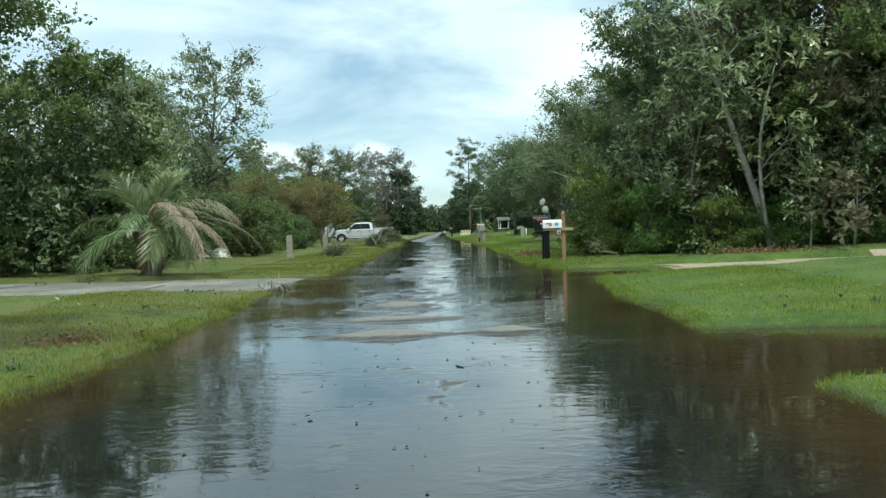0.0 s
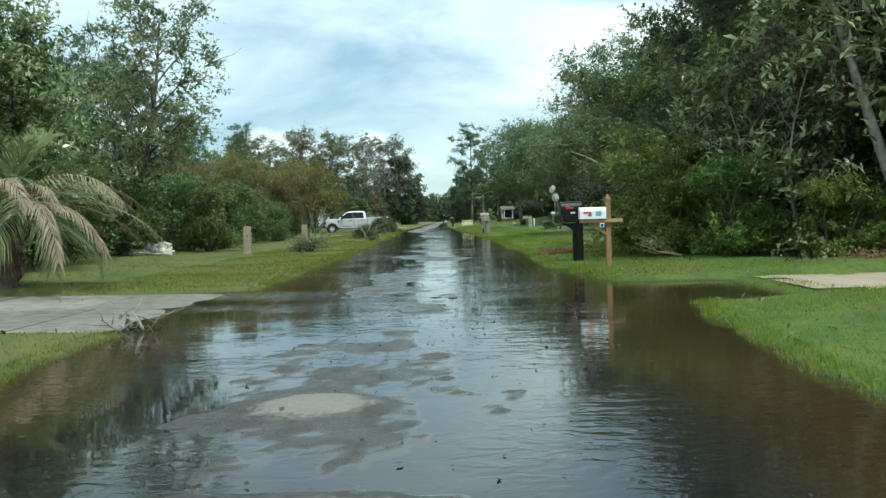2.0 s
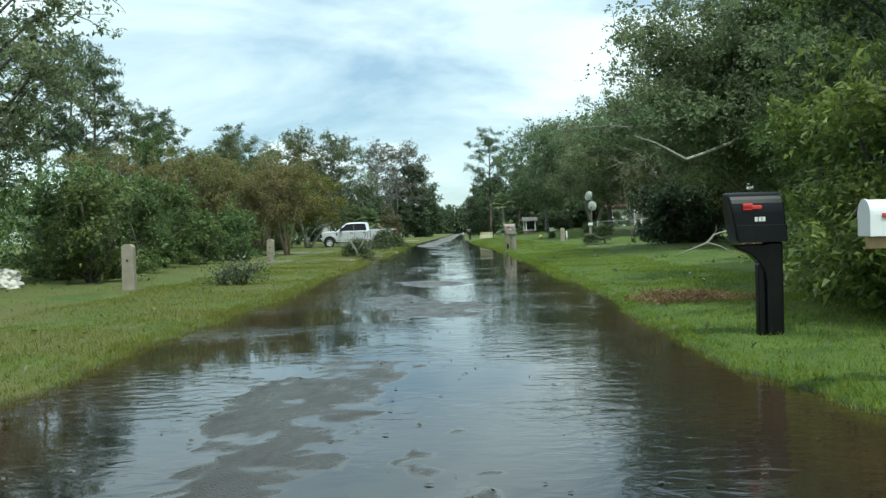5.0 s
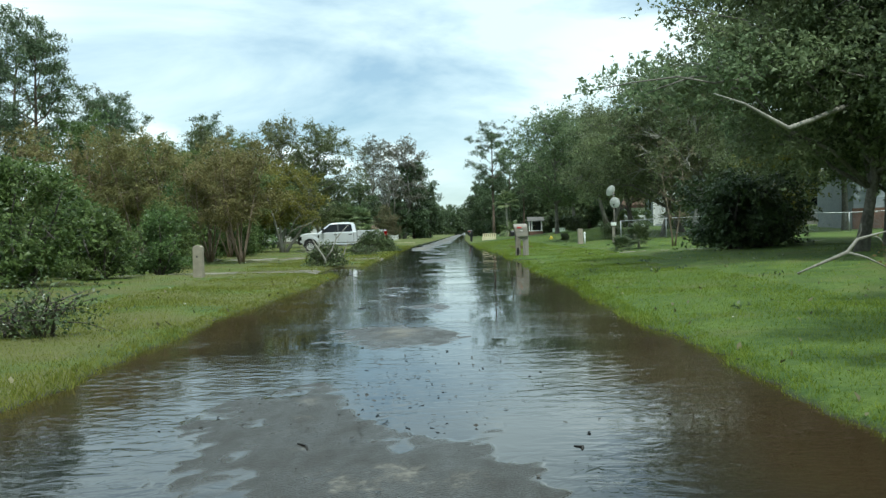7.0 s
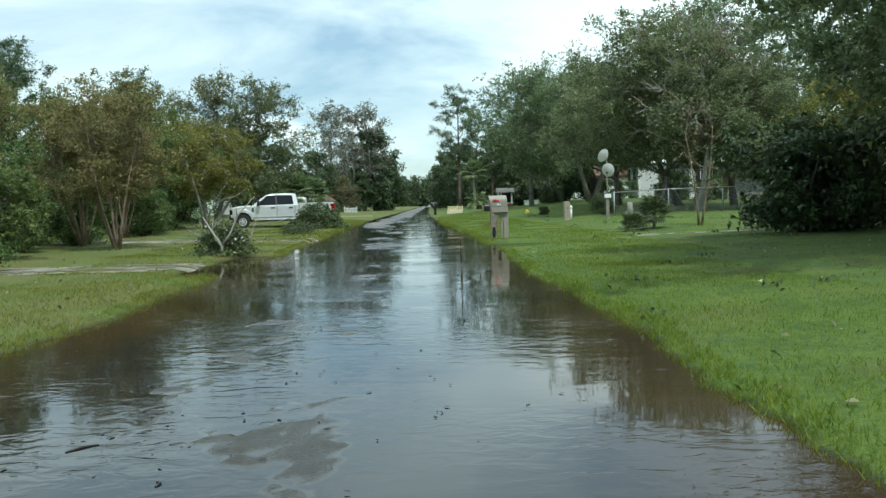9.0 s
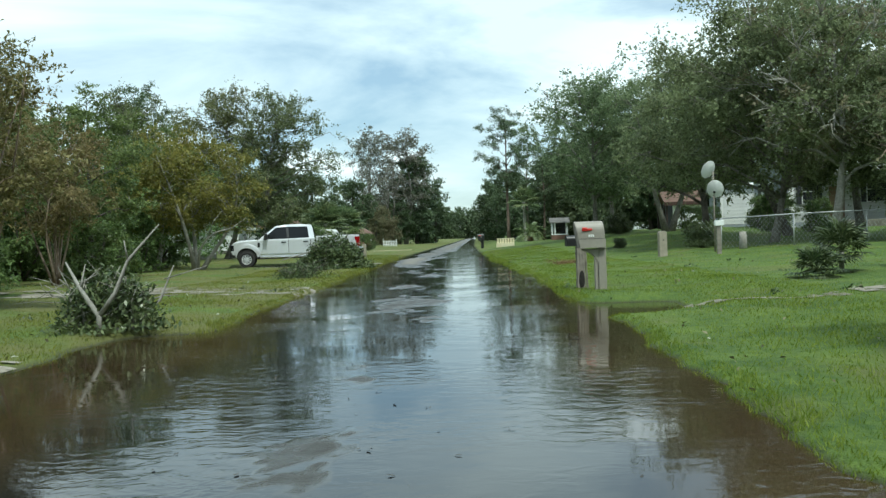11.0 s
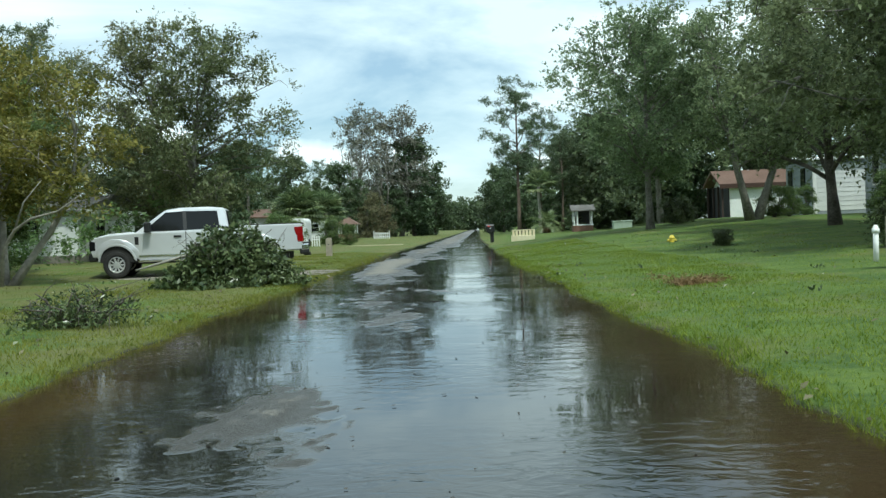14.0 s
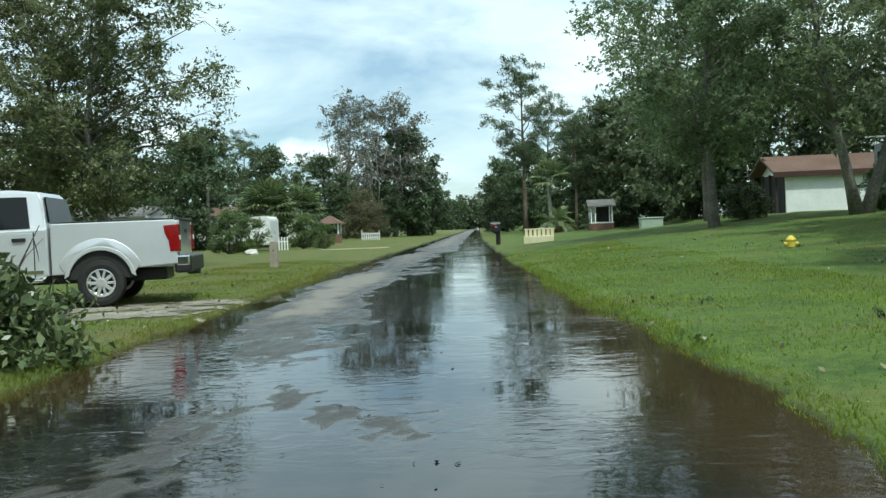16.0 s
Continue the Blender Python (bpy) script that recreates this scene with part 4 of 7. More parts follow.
plant(shrub, [(-9.8, 61.8, 15, 0.8), (-10.6, 65.0, 77, 0.9), (-11.6, 68.6, 140, 0.8), (-9.9, 57.6, 210, 0.75), (-12.2, 74.5, 280, 0.85), (-8.7, 44.2, 0, 0.95), (-10.6, 41.6, 70, 0.95), (-12.2, 43.0, 140, 1.1), (-10.4, 46.5, 210, 0.95), (-9.4, 49.0, 280, 0.9), (-11.6, 51.0, 20, 1.2), (-10.2, 53.8, 95, 1.15), (-12.4, 56.5, 170, 1.2), (-10.8, 58.2, 200, 0.85), (-9.8, 27.6, 250, 0.5), (-11.5, 26.2, 15, 0.55), (-13.2, 62.0, 130, 1.1), (-12.2, 70.5, 230, 0.85), (-13.5, 77.5, 330, 0.9), (-14.75, 133.0, 0, 0.9), (-13.8, 134.0, 99, 0.75), (-12.6, 142.0, 10, 0.8), (-11.0, 140.5, 120, 0.6), (-12.5, 83.0, 60, 0.8), (-13.6, 87.5, 150, 0.95), (-14.4, 92.0, 240, 0.95), (-15.6, 84.5, 10, 1.1), (-17.0, 89.0, 200, 1.15), (15.3, 105.5, 30, 0.85), (17.0, 104.5, 110, 0.6), (22.0, 105.0, 70, 0.8), (13.4, 119.5, 20, 0.62), (14.6, 121.0, 140, 0.58), (15.8, 122.4, 250, 0.6), (17.6, 112.4, 60, 0.75), (19.6, 111.0, 190, 0.7), (16.9, 114.5, 300, 0.8)])
myrtle = tree("crape_myrtle", "many-stemmed crape myrtle with thinning brownish leaves", "tree", 55, 4.9, 1.9, 1.7, 27, 10, 56, 0.10, 0.045, 0.34, 0.04, LEAF_MYRTLE, BARK_RED, stems=9, group="crape myrtles", twig_r=0.007)
plant(myrtle, [(-9.24, 70.1, 0, 1.02), (-17.6, 68.0, 110, 1.12), (-12.4, 67.4, 200, 1.05), (-11.3, 73.0, 60, 1.05), (-12.3, 80.0, 300, 0.95), (-14.6, 69.5, 20, 1.08)])
yellow_t = tree("yellowing_tree", "low spreading tree with yellowing leaves near the truck", "tree", 56, 5.0, 2.6, 1.6, 21, 14, 62, 0.11, 0.055, 0.40, 0.09, LEAF_YELLOW, BARK_PALE, stems=3, group="yellowing trees")
plant(yellow_t, [(-12.4, 93.6, 0, 1.20), (-14.9, 95.6, 70, 1.12), (-17.2, 101.0, 190, 1.1), (-16.4, 89.5, 130, 0.95)])
oak_l = tree("broadleaf_tree", "tall airy water oak behind the parked truck", "tree", 57, 12.0, 4.3, 2.2, 30, 14, 76, 0.155, 0.085, 0.60, 0.2, LEAF_RUSSET, BARK_GREY, group="oaks behind the truck", bare=40)
plant(oak_l, [(-17.6, 117.0, 0, 0.97), (-13.0, 114.0, 120, 0.90), (-22.5, 113.0, 220, 0.9), (-26, 124, 160, 0.8)])
foliage_mass("wood_undergrowth", "green hedge and saplings behind the parked truck", "undergrowth", 10, -32, -16.0, 98.0, 118.0, 1.2, 3.2, 300, 50, 0.20, 0.7, LEAF_WOOD)
# -- far end --
bare = tree("withered_tree", "big half-dead tree with grey leafless twigs and pale limbs", "tree", 61, 17.0, 5.4, 4.0, 26, 13, 52, 0.26, 0.12, 0.9, 0.30, LEAF_BARE, BARK_PALE, bare=170, twig_r=0.03)
plant(bare, [(-18.2, 205.0, 0, 1.08), (-13.6, 207.0, 140, 1.08)])
vine_mound = tree("vine_thicket", "tall thicket of dry rust-brown vines under the withered trees", "thicket", 63, 6.5, 1.9, 0.0, 14, 10, 60, 0.22, 0.10, 0.7, 0.08, LEAF_VINE, stems=3)
plant(vine_mound, [(-17.2, 198.0, 0, 1.0), (-15.2, 199.5, 120, 0.75)])
dense = tree("dense_tree", "dense dark evergreen tree at the far bend", "tree", 62, 13.5, 4.8, 0.3, 20, 12, 46, 0.40, 0.25, 0.95, 0.25, LEAF_FAR, group="far trees")
plant(dense, [(-17.0, 203.5, 50, 0.42), (-14.2, 204.5, 150, 0.5), (-20.5, 204.0, 250, 0.4), (-11.9, 209.0, 0, 1.08), (-22.5, 176.0, 20, 0.72), (-19.0, 186.0, 200, 0.70), (-25.5, 164.0, 310, 0.78), (-9.4, 216.0, 110, 0.72), (-21, 214, 30, 0.6), (3.5, 196.0, 40, 0.78), (7.5, 178.0, 210, 0.78), (13.0, 168.0, 300, 0.8), (14.5, 158.0, 80, 0.85), (10.5, 186.0, 20, 0.85), (0.9, 210.0, 70, 0.72), (-0.6, 225.0, 170, 0.62), (10.4, 172, 260, 0.9), (-22, 150, 0, 0.62), (-27, 140, 90, 0.7), (-31, 160, 200, 0.75), (17, 156, 25, 0.9), (22, 150, 144, 0.9)])
foliage_mass("far_woods", "far line of dark trees closing the road", "woods", 15, -70, 50, 405.0, 440.0, 7.5, 11.0, 2400, 30, 1.1, 1.7, LEAF_FAR)
foliage_mass("far_woods", "dark wood along the far stretch of road", "woods", 16, -0.5, 40, 215, 300, 8.0, 13.0, 500, 56, 0.55, 1.12, LEAF_FAR)
foliage_mass("far_woods", "dark wood along the far stretch of road", "woods", 17, -60, -13, 222, 320, 6.0, 11.0, 500, 56, 0.55, 1.12, LEAF_FAR)
foliage_mass("far_woods", "wood behind the houses", "woods", 18, 9, 60, 150, 175, 8.0, 13.0, 800, 56, 0.49, 0.99, LEAF_FAR)
foliage_mass("far_woods", "wood behind the yards", "woods", 19, -70, -26, 130, 200, 6.0, 11.0, 500, 56, 0.49, 0.99, LEAF_FAR)
foliage_mass("far_woods", "wood behind the lawn and its house", "woods", 20, 33, 60, 50, 150, 7.0, 12.0, 800, 56, 0.43, 0.87, LEAF_WOOD)


# -- palms --
def frond_mesh(name, seed, length, e0, e1, n, leaflet, mat, spread=0.8, hang=0.35):
    """One feather leaf along +x: the midrib leaves at e0 degrees and bends over to e1; two rows of narrow leaflets."""
    rng = np.random.default_rng(seed)
    m = 11
    pts = [np.zeros(3)]
    for i in range(m - 1):
        a = radians(e0 + (e1 - e0) * ((i + 0.5) / (m - 1)) ** 1.2)
        pts.append(pts[-1] + np.array([math.cos(a), 0.03 * math.sin(i + seed), math.sin(a)]) * length / (m - 1))
    T = Tubes()
    T.add(pts, [0.018 * (1 - 0.85 * i / (m - 1)) for i in range(m)], 4)
    V, F = list(T.v), list(T.f)
    for k in range(n):
        t = 0.15 + 0.85 * (k + rng.uniform(0, 1)) / n
        f = t * (m - 1)
        j = min(m - 2, int(f))
        p = pts[j] + (pts[j + 1] - pts[j]) * (f - j)
        ax = pts[j + 1] - pts[j]
        ax = ax / np.linalg.norm(ax)
        up = np.array([-ax[2], 0, ax[0]])
        side = 1 if k % 2 else -1
        l = leaflet * (0.45 + 0.75 * math.sin(math.pi * min(1, t * 0.85 + 0.12))) * rng.uniform(0.8, 1.15)
        d = ax * 0.8 + np.array([0, side * spread, 0]) + up * 0.35 * (1 - t)
        d = d / np.linalg.norm(d) + rng.normal(size=3) * 0.03
        mid = p + d * l * 0.5 + np.array([0, 0, -hang * l * 0.2])
        e = p + d * l * 0.95 + np.array([0, 0, -hang * l])
        w = np.cross(d, up); w = w / max(1e-6, np.linalg.norm(w)) * 0.010
        o = len(V)
        V += [tuple(q) for q in (p - w * 0.5, p + w * 0.5, mid + w, mid - w, e)]
        F += [(o, o + 1, o + 2, o + 3), (o + 3, o + 2, o + 4)]
    me = mesh_of(name, V, F)
    me.materials.append(mat)
    return me


def pindo_palm(x, y, scale, seed, label, dead=True, trunk=1.25):
    rng = np.random.default_rng(seed)
    ob = thing("pindo_palm", label, "palm")
    T = Tubes()
    hs = np.linspace(-0.1, trunk, 14)
    T.add([(0.02 * math.sin(h * 5), 0.02 * math.cos(h * 4), h) for h in hs], [0.23 + 0.05 * (i % 2) + 0.03 * h for i, h in enumerate(hs)], 10)
    part("trunk", T.mesh("trunk", BARK), None, ob, "stubby trunk rough with old leaf bases")
    # shag of dry fibre and old stalks hanging on the trunk
    n = 330
    a, zz = rng.uniform(0, 2 * np.pi, n), rng.uniform(0.25, trunk, n)
    c = np.stack([np.cos(a), np.sin(a), np.zeros(n)], 1)
    b = c * 0.30 + np.stack([0 * a, 0 * a, zz], 1)
    e = b + c * rng.uniform(0.03, 0.16, (n, 1)) + np.stack([0 * a, 0 * a, -rng.uniform(0.2, 0.5, n)], 1)
    e[:, 2] = np.maximum(e[:, 2], 0.02)
    w = np.stack([-np.sin(a), np.cos(a), 0 * a], 1) * 0.012
    part("trunk_fibre", fast_mesh("trunk_fibre", np.stack([b - w, b + w, e], 1), 3, LEAF_BROWN), None, ob, "shaggy brown fibre on the trunk")
    kinds = [frond_mesh("frond", seed + i, ln, e0, e1, 74, 0.46, LEAF_PALM, 0.75, hg) for i, (ln, e0, e1, hg) in enumerate(((1.5, 82, 42, 0.05), (1.9, 64, -12, 0.2), (2.1, 46, -48, 0.4), (2.0, 26, -84, 0.55)))]
    brown = [frond_mesh("frond", seed + 9 + i, 2.9, e0, e1, 70, 0.34, LEAF_PALM_DEAD, 0.40, 0.6) for i, (e0, e1) in enumerate(((46, -48), (26, -62)))]
    spec = [(0, 8, 360), (1, 7, 360), (2, 8, 360), (3, 9, 360)]
    for kind, cnt, arc_ in spec:
        for i in range(cnt):
            az = i * arc_ / cnt + 41 * kind + rng.uniform(-14, 14)
            m = Matrix.Translation((0, 0, trunk + 0.05 - 0.05 * kind)) @ Matrix.Rotation(radians(az), 4, 'Z') @ Matrix.Rotation(radians(rng.uniform(-25, 25)), 4, 'X') @ Matrix.Rotation(radians(rng.uniform(-8, 8)), 4, 'Y') @ Matrix.Scale(rng.uniform(0.85, 1.12), 4)
            part("frond", kinds[kind], None, ob, "", m)
    if dead:
        for i in range(11):
            az = -56 + 9 * i + rng.uniform(-6, 6)
            m = Matrix.Translation((0, 0, trunk + 0.02)) @ Matrix.Rotation(radians(az), 4, 'Z') @ Matrix.Rotation(radians(rng.uniform(-20, 20)), 4, 'X') @ Matrix.Scale(rng.uniform(0.75, 1.1), 4)
            part("frond", brown[i % 2], None, ob, "dry straw-coloured drooping frond", m)
    ob.matrix_basis = Matrix.Translation((x, y, gz(x, y))) @ Matrix.Scale(scale, 4)
    return ob


pindo_palm(-7.28, 25.4, 1.08, 71, "shaggy blue-green pindo palm with dead fronds by the drive", True, 1.05)
pindo_palm(4.6, 166.0, 1.2, 72, "low feathery palm on the far lawn", False, 0.5)


def fan_leaf(seed, r, mat, n=18):
    """A fan leaf with a stalk along +x."""
    rng = np.random.default_rng(seed)
    V, F = [], []
    T = Tubes()
    T.add([(0, 0, 0), (0.5 * r, 0, 0.12 * r), (r, 0, 0.05 * r)], [0.012, 0.009, 0.007], 4)
    V, F = list(T.v), list(T.f)
    for i in range(n):
        a = radians(-120 + 240 * i / (n - 1))
        d = np.array([math.cos(a), math.sin(a), 0.15 * math.cos(a)])
        w = np.array([-math.sin(a), math.cos(a), 0.35 * (-1) ** i]) * 0.062 * r
        c = np.array([r, 0, 0.05 * r])
        m1 = c + d * r * 0.6
        e = c + d * r * rng.uniform(0.85, 1.05) + np.array([0, 0, -0.22 * r])
        o = len(V)
        V += [tuple(c), tuple(m1 + w), tuple(e), tuple(m1 - w)]
        F.append((o, o + 1, o + 2, o + 3))
    me = mesh_of("fan_leaf", V, F)
    me.materials.append(mat)
    return me


def fan_palm(name, x, y, trunk, r, n, seed, label, trunk_r=0.16, scale=1.0, mats=None):
    rng = np.random.default_rng(seed)
    ob = thing(name, label, "palm")
    if trunk > 0.3:
        T = Tubes()
        hs = np.linspace(-0.2, trunk, 8)
        T.add([(0.05 * math.sin(h), 0.04 * math.cos(h * 0.7), h) for h in hs], [trunk_r * (1.1 - 0.2 * h / trunk) for h in hs], 9)
        part("trunk", T.mesh("trunk", BARK_PALE), None, ob)
    ms = [fan_leaf(seed + i, r, mt) for i, mt in enumerate(mats or (LEAF_PALM, LEAF_FAR))]
    for i in range(n):
        k = i / n
        m = Matrix.Translation((0, 0, max(trunk, 0.05))) @ Matrix.Rotation(radians(137.5 * i + rng.uniform(-15, 15)), 4, 'Z') @ Matrix.Rotation(radians(-75 + 105 * k + rng.uniform(-8, 8)), 4, 'Y') @ Matrix.Scale(rng.uniform(0.8, 1.1), 4)
        part("frond", ms[i % 2], None, ob, "", m)
    ob.matrix_basis = Matrix.Translation((x, y, gz(x, y))) @ Matrix.Scale(scale, 4)
    return ob


fan_palm("cabbage_palm", -16.6, 150, 2.7, 1.25, 52, 81, "cabbage palm with a full round head behind the yard")
fan_palm("cabbage_palm", -14.9, 153, 2.6, 1.1, 46, 82, "cabbage palm with a full round head behind the yard")
fan_palm("cabbage_palm", -18.8, 156, 2.6, 1.2, 46, 83, "cabbage palm with a full round head behind the yard")
fan_palm("cabbage_palm", 4.1, 168, 4.7, 1.1, 30, 84, "cabbage palm beside the tall pine")
fan_palm("palmetto", 6.15, 71.3, 0.12, 0.30, 24, 85, "spiky dark green palmetto on the lawn by the fence", 0.05, mats=(LEAF_DARK, LEAF_DARK))
fan_palm("palmetto", 7.0, 72.4, 0.42, 0.38, 26, 86, "spiky dark green palmetto on the lawn by the fence", 0.05, mats=(LEAF_DARK, LEAF_DARK))
fan_palm("palmetto", 7.1, 162, 0.8, 0.8, 22, 87, "small palmetto beside the far shed", 0.12)

# ---- drives ----
CONCRETE = material("old_concrete", (0.12, 0.112, 0.09), 0.85, scale=5, bump=0.004, color2=(0.265, 0.25, 0.21), obj=0.15)
SAND = material("pale_sand", (0.27, 0.22, 0.15), 0.95, scale=6, bump=0.01, color2=(0.40, 0.335, 0.245))
GRAVEL = material("pale_gravel", (0.12, 0.105, 0.075), 0.95, scale=14, bump=0.02, color2=(0.36, 0.33, 0.27))
WHITE = material("white_paint", (0.72, 0.73, 0.72), 0.55, scale=9, color2=(0.82, 0.82, 0.80), bump=0.001)
GLASS_DARK = material("dark_glass", (0.010, 0.011, 0.012), 0.06, spec=0.3)
BLACK = material("black_plastic", (0.012, 0.012, 0.013), 0.42, scale=20, color2=(0.02, 0.02, 0.021))
RUBBER = material("tyre_rubber", (0.012, 0.012, 0.012), 0.8, scale=20, color2=(0.025, 0.024, 0.022))
RED = material("red_plastic", (0.55, 0.03, 0.025), 0.4, scale=20, color2=(0.65, 0.05, 0.04))
CHROME = material("chrome", (0.75, 0.76, 0.78), 0.12, 1.0)
ALLOY = material("alloy_rim", (0.80, 0.80, 0.80), 0.32, 0.75)
TIMBER = material("weathered_post", (0.16, 0.14, 0.115), 0.9, scale=9, bump=0.008, color2=(0.30, 0.27, 0.23))
TIMBER_TAN = material("treated_timber", (0.21, 0.115, 0.055), 0.8, scale=9, bump=0.004, color2=(0.31, 0.19, 0.10))
GALV = material("galvanised_steel", (0.38, 0.39, 0.40), 0.45, 0.7, scale=20, color2=(0.5, 0.51, 0.52))


def ground_patch(name, label, mat, fn_inside, x0, x1, y0, y1, step, lift, category):
    """A thin irregular sheet over the ground where fn_inside is true."""
    xs, ys = np.arange(x0, x1, step), np.arange(y0, y1, step)
    V, F, idx = [], [], {}
    def vid(i, j):
        if (i, j) not in idx:
            x, y = xs[i], ys[j]
            idx[(i, j)] = len(V)
            V.append((x, y, gz(x, y) + lift + 0.006 * noise.noise((x * 2, y * 2, 0))))
        return idx[(i, j)]
    for i in range(len(xs) - 1):
        for j in range(len(ys) - 1):
            if fn_inside(xs[i] + step / 2, ys[j] + step / 2):
                F.append((vid(i, j), vid(i + 1, j), vid(i + 1, j + 1), vid(i, j + 1)))
    me = mesh_of(name, V, F)
    me.materials.append(mat)
    me.polygons.foreach_set("use_smooth", [True] * len(me.polygons))
    return tagged(new(name, me), label, category, kind="structure")


def rag(x, y, s=1.3):
    return 0.35 * noise.noise((x * s, y * s, 5.0)) + 0.15 * noise.noise((x * 4, y * 4, 9.0))


ground_patch("drive_1", "pale sandy drive between the lawns", SAND, lambda x, y: 21.3 + 0.10 * (x - 5) < y + rag(x, y) < 24.0 + 0.12 * (x - 5) and x > 5.2 + rag(x, y), 4.5, 26, 20, 28.5, 0.3, 0.012, "drive")
ground_patch("drive_2", "pale gravel strip crossing the lawn", GRAVEL, lambda x, y: 60.5 < y + rag(x, y) * 1.6 < 63.3 - 0.05 * (-x - 5) and x < -4.6 + rag(x, y) and noise.noise((x * 0.8, y * 1.7, 6)) + 0.6 * noise.noise((x * 4, y * 5, 8)) > 0.0, -15, -4.0, 58.6, 65, 0.12, 0.012, "drive")
ground_patch("drive_3", "muddy worn track beside the lawn", GRAVEL, lambda x, y: 74.6 < y + rag(x, y) * 1.8 < 77.4 and x < -4.2 + rag(x, y) and noise.noise((x * 1.1, y * 1.4, 2)) + 0.5 * noise.noise((x * 4, y * 5, 8)) > -0.08, -14, -3.9, 73, 79, 0.12, 0.010, "drive")
ground_patch("drive_4", "short grey gravel drive under the parked truck", GRAVEL, lambda x, y: 96.2 < y + rag(x, y) * 2.2 < 99.8 and x < -5.0 + rag(x, y) * 2 and noise.noise((x * 0.9, y * 1.7, 4)) + 0.6 * noise.noise((x * 4, y * 5, 8)) > -0.18, -13, -4.5, 94.5, 101.5, 0.11, 0.012, "drive")
ground_patch("drive_5", "gravel strip beside the post", GRAVEL, lambda x, y: 67.2 < y + rag(x, y) * 1.5 < 68.1 and x > 3.0 + rag(x, y) and noise.noise((x * 0.9, y * 1.7, 3)) + 0.5 * noise.noise((x * 4, y * 5, 8)) > 0.02, 2.5, 13, 65.5, 70, 0.12, 0.012, "drive")


def concrete_drive():
    """Two rows of old slabs that dip into the flood at the road's edge."""
    rng = random.Random(4)
    root = thing("drive_6", "cracked weathered concrete slabs at the mouth of the drive", "drive", kind="structure")
    for j, (ya, yb) in enumerate(((19.15, 21.86), (21.90, 24.35))):
        xa = -2.78 - 0.12 * j
        for i in range(7):
            w = rng.uniform(1.45, 1.85)
            bm = bmesh.new()
            bmesh.ops.create_grid(bm, x_segments=7, y_segments=9, size=0.5)
            dz = rng.uniform(-0.008, 0.008)
            tilt = rng.uniform(-0.006, 0.006)
            for v in bm.verts:
                edge = max(abs(v.co.x), abs(v.co.y)) > 0.49
                jx, jy = (0.014 * noise.noise((v.co.y * 9, i, j)) if edge else 0), (0.014 * noise.noise((v.co.x * 9, i, j + 5)) if edge else 0)
                x, y = xa - w / 2 + v.co.x * (w - 0.03) + jx, (ya + yb) / 2 + v.co.y * (yb - ya) + jy
                top = float(np.interp(-x, [2.75, 3.6, 5.2, 14], [-0.012, 0.022, 0.055, 0.115])) - 0.010 * j
                v.co = (x, y, top + dz + tilt * v.co.y * 2 + 0.006 * noise.noise((x * 1.5, y * 1.5, 3)) - (0.006 if edge else 0))
            r = bmesh.ops.extrude_edge_only(bm, edges=[e for e in bm.edges if e.is_boundary])
            for v in r["geom"]:
                if isinstance(v, bmesh.types.BMVert):
                    v.co.z -= 0.13
            bmesh.ops.recalc_face_normals(bm, faces=bm.faces)
            part("slab", bm, CONCRETE, root)
            xa -= w


concrete_drive()


# ---- parked truck ----
def arc(cx, cz, r, a0, a1, n):
    return [(cx + r * math.cos(radians(a0 + (a1 - a0) * i / n)), cz + r * math.sin(radians(a0 + (a1 - a0) * i / n))) for i in range(n + 1)]


def lathe(profile, segs=36):
    """Turns a closed profile of (radius, y) round the y axis."""
    bm = bmesh.new()
    rings = []
    for k in range(segs):
        a = 2 * math.pi * k / segs
        rings.append([bm.verts.new((r * math.cos(a), y, r * math.sin(a))) for r, y in profile])
    n = len(profile)
    for k in range(segs):
        p, q = rings[k], rings[(k + 1) % segs]
        for i in range(n):
            bm.faces.new((p[i], p[(i + 1) % n], q[(i + 1) % n], q[i]))
    bmesh.ops.recalc_face_normals(bm, faces=bm.faces)
    return bm


def quad_panel(pts, thick, n=None):
    """A flat panel with corners pts and a thickness along its normal."""
    bm = bmesh.new()
    P = [Vector(p) for p in pts]
    nn = (P[1] - P[0]).cross(P[-1] - P[0]).normalized()
    a = [bm.verts.new(p - nn * thick / 2) for p in P]
    b = [bm.verts.new(p + nn * thick / 2) for p in P]
    bm.faces.new(list(reversed(a)))
    bm.faces.new(b)
    k = len(P)
    for i in range(k):
        bm.faces.new((a[i], a[(i + 1) % k], b[(i + 1) % k], b[i]))
    bmesh.ops.recalc_face_normals(bm, faces=bm.faces)
    return bm


TAIL = material("tail_lens", (0.20, 0.003, 0.005), 0.10, scale=20, color2=(0.27, 0.006, 0.008))
PAINT = material("silver_white_paint", (0.64, 0.65, 0.67), 0.28, 0.40, scale=3, color2=(0.70, 0.71, 0.73), coat=1.0)


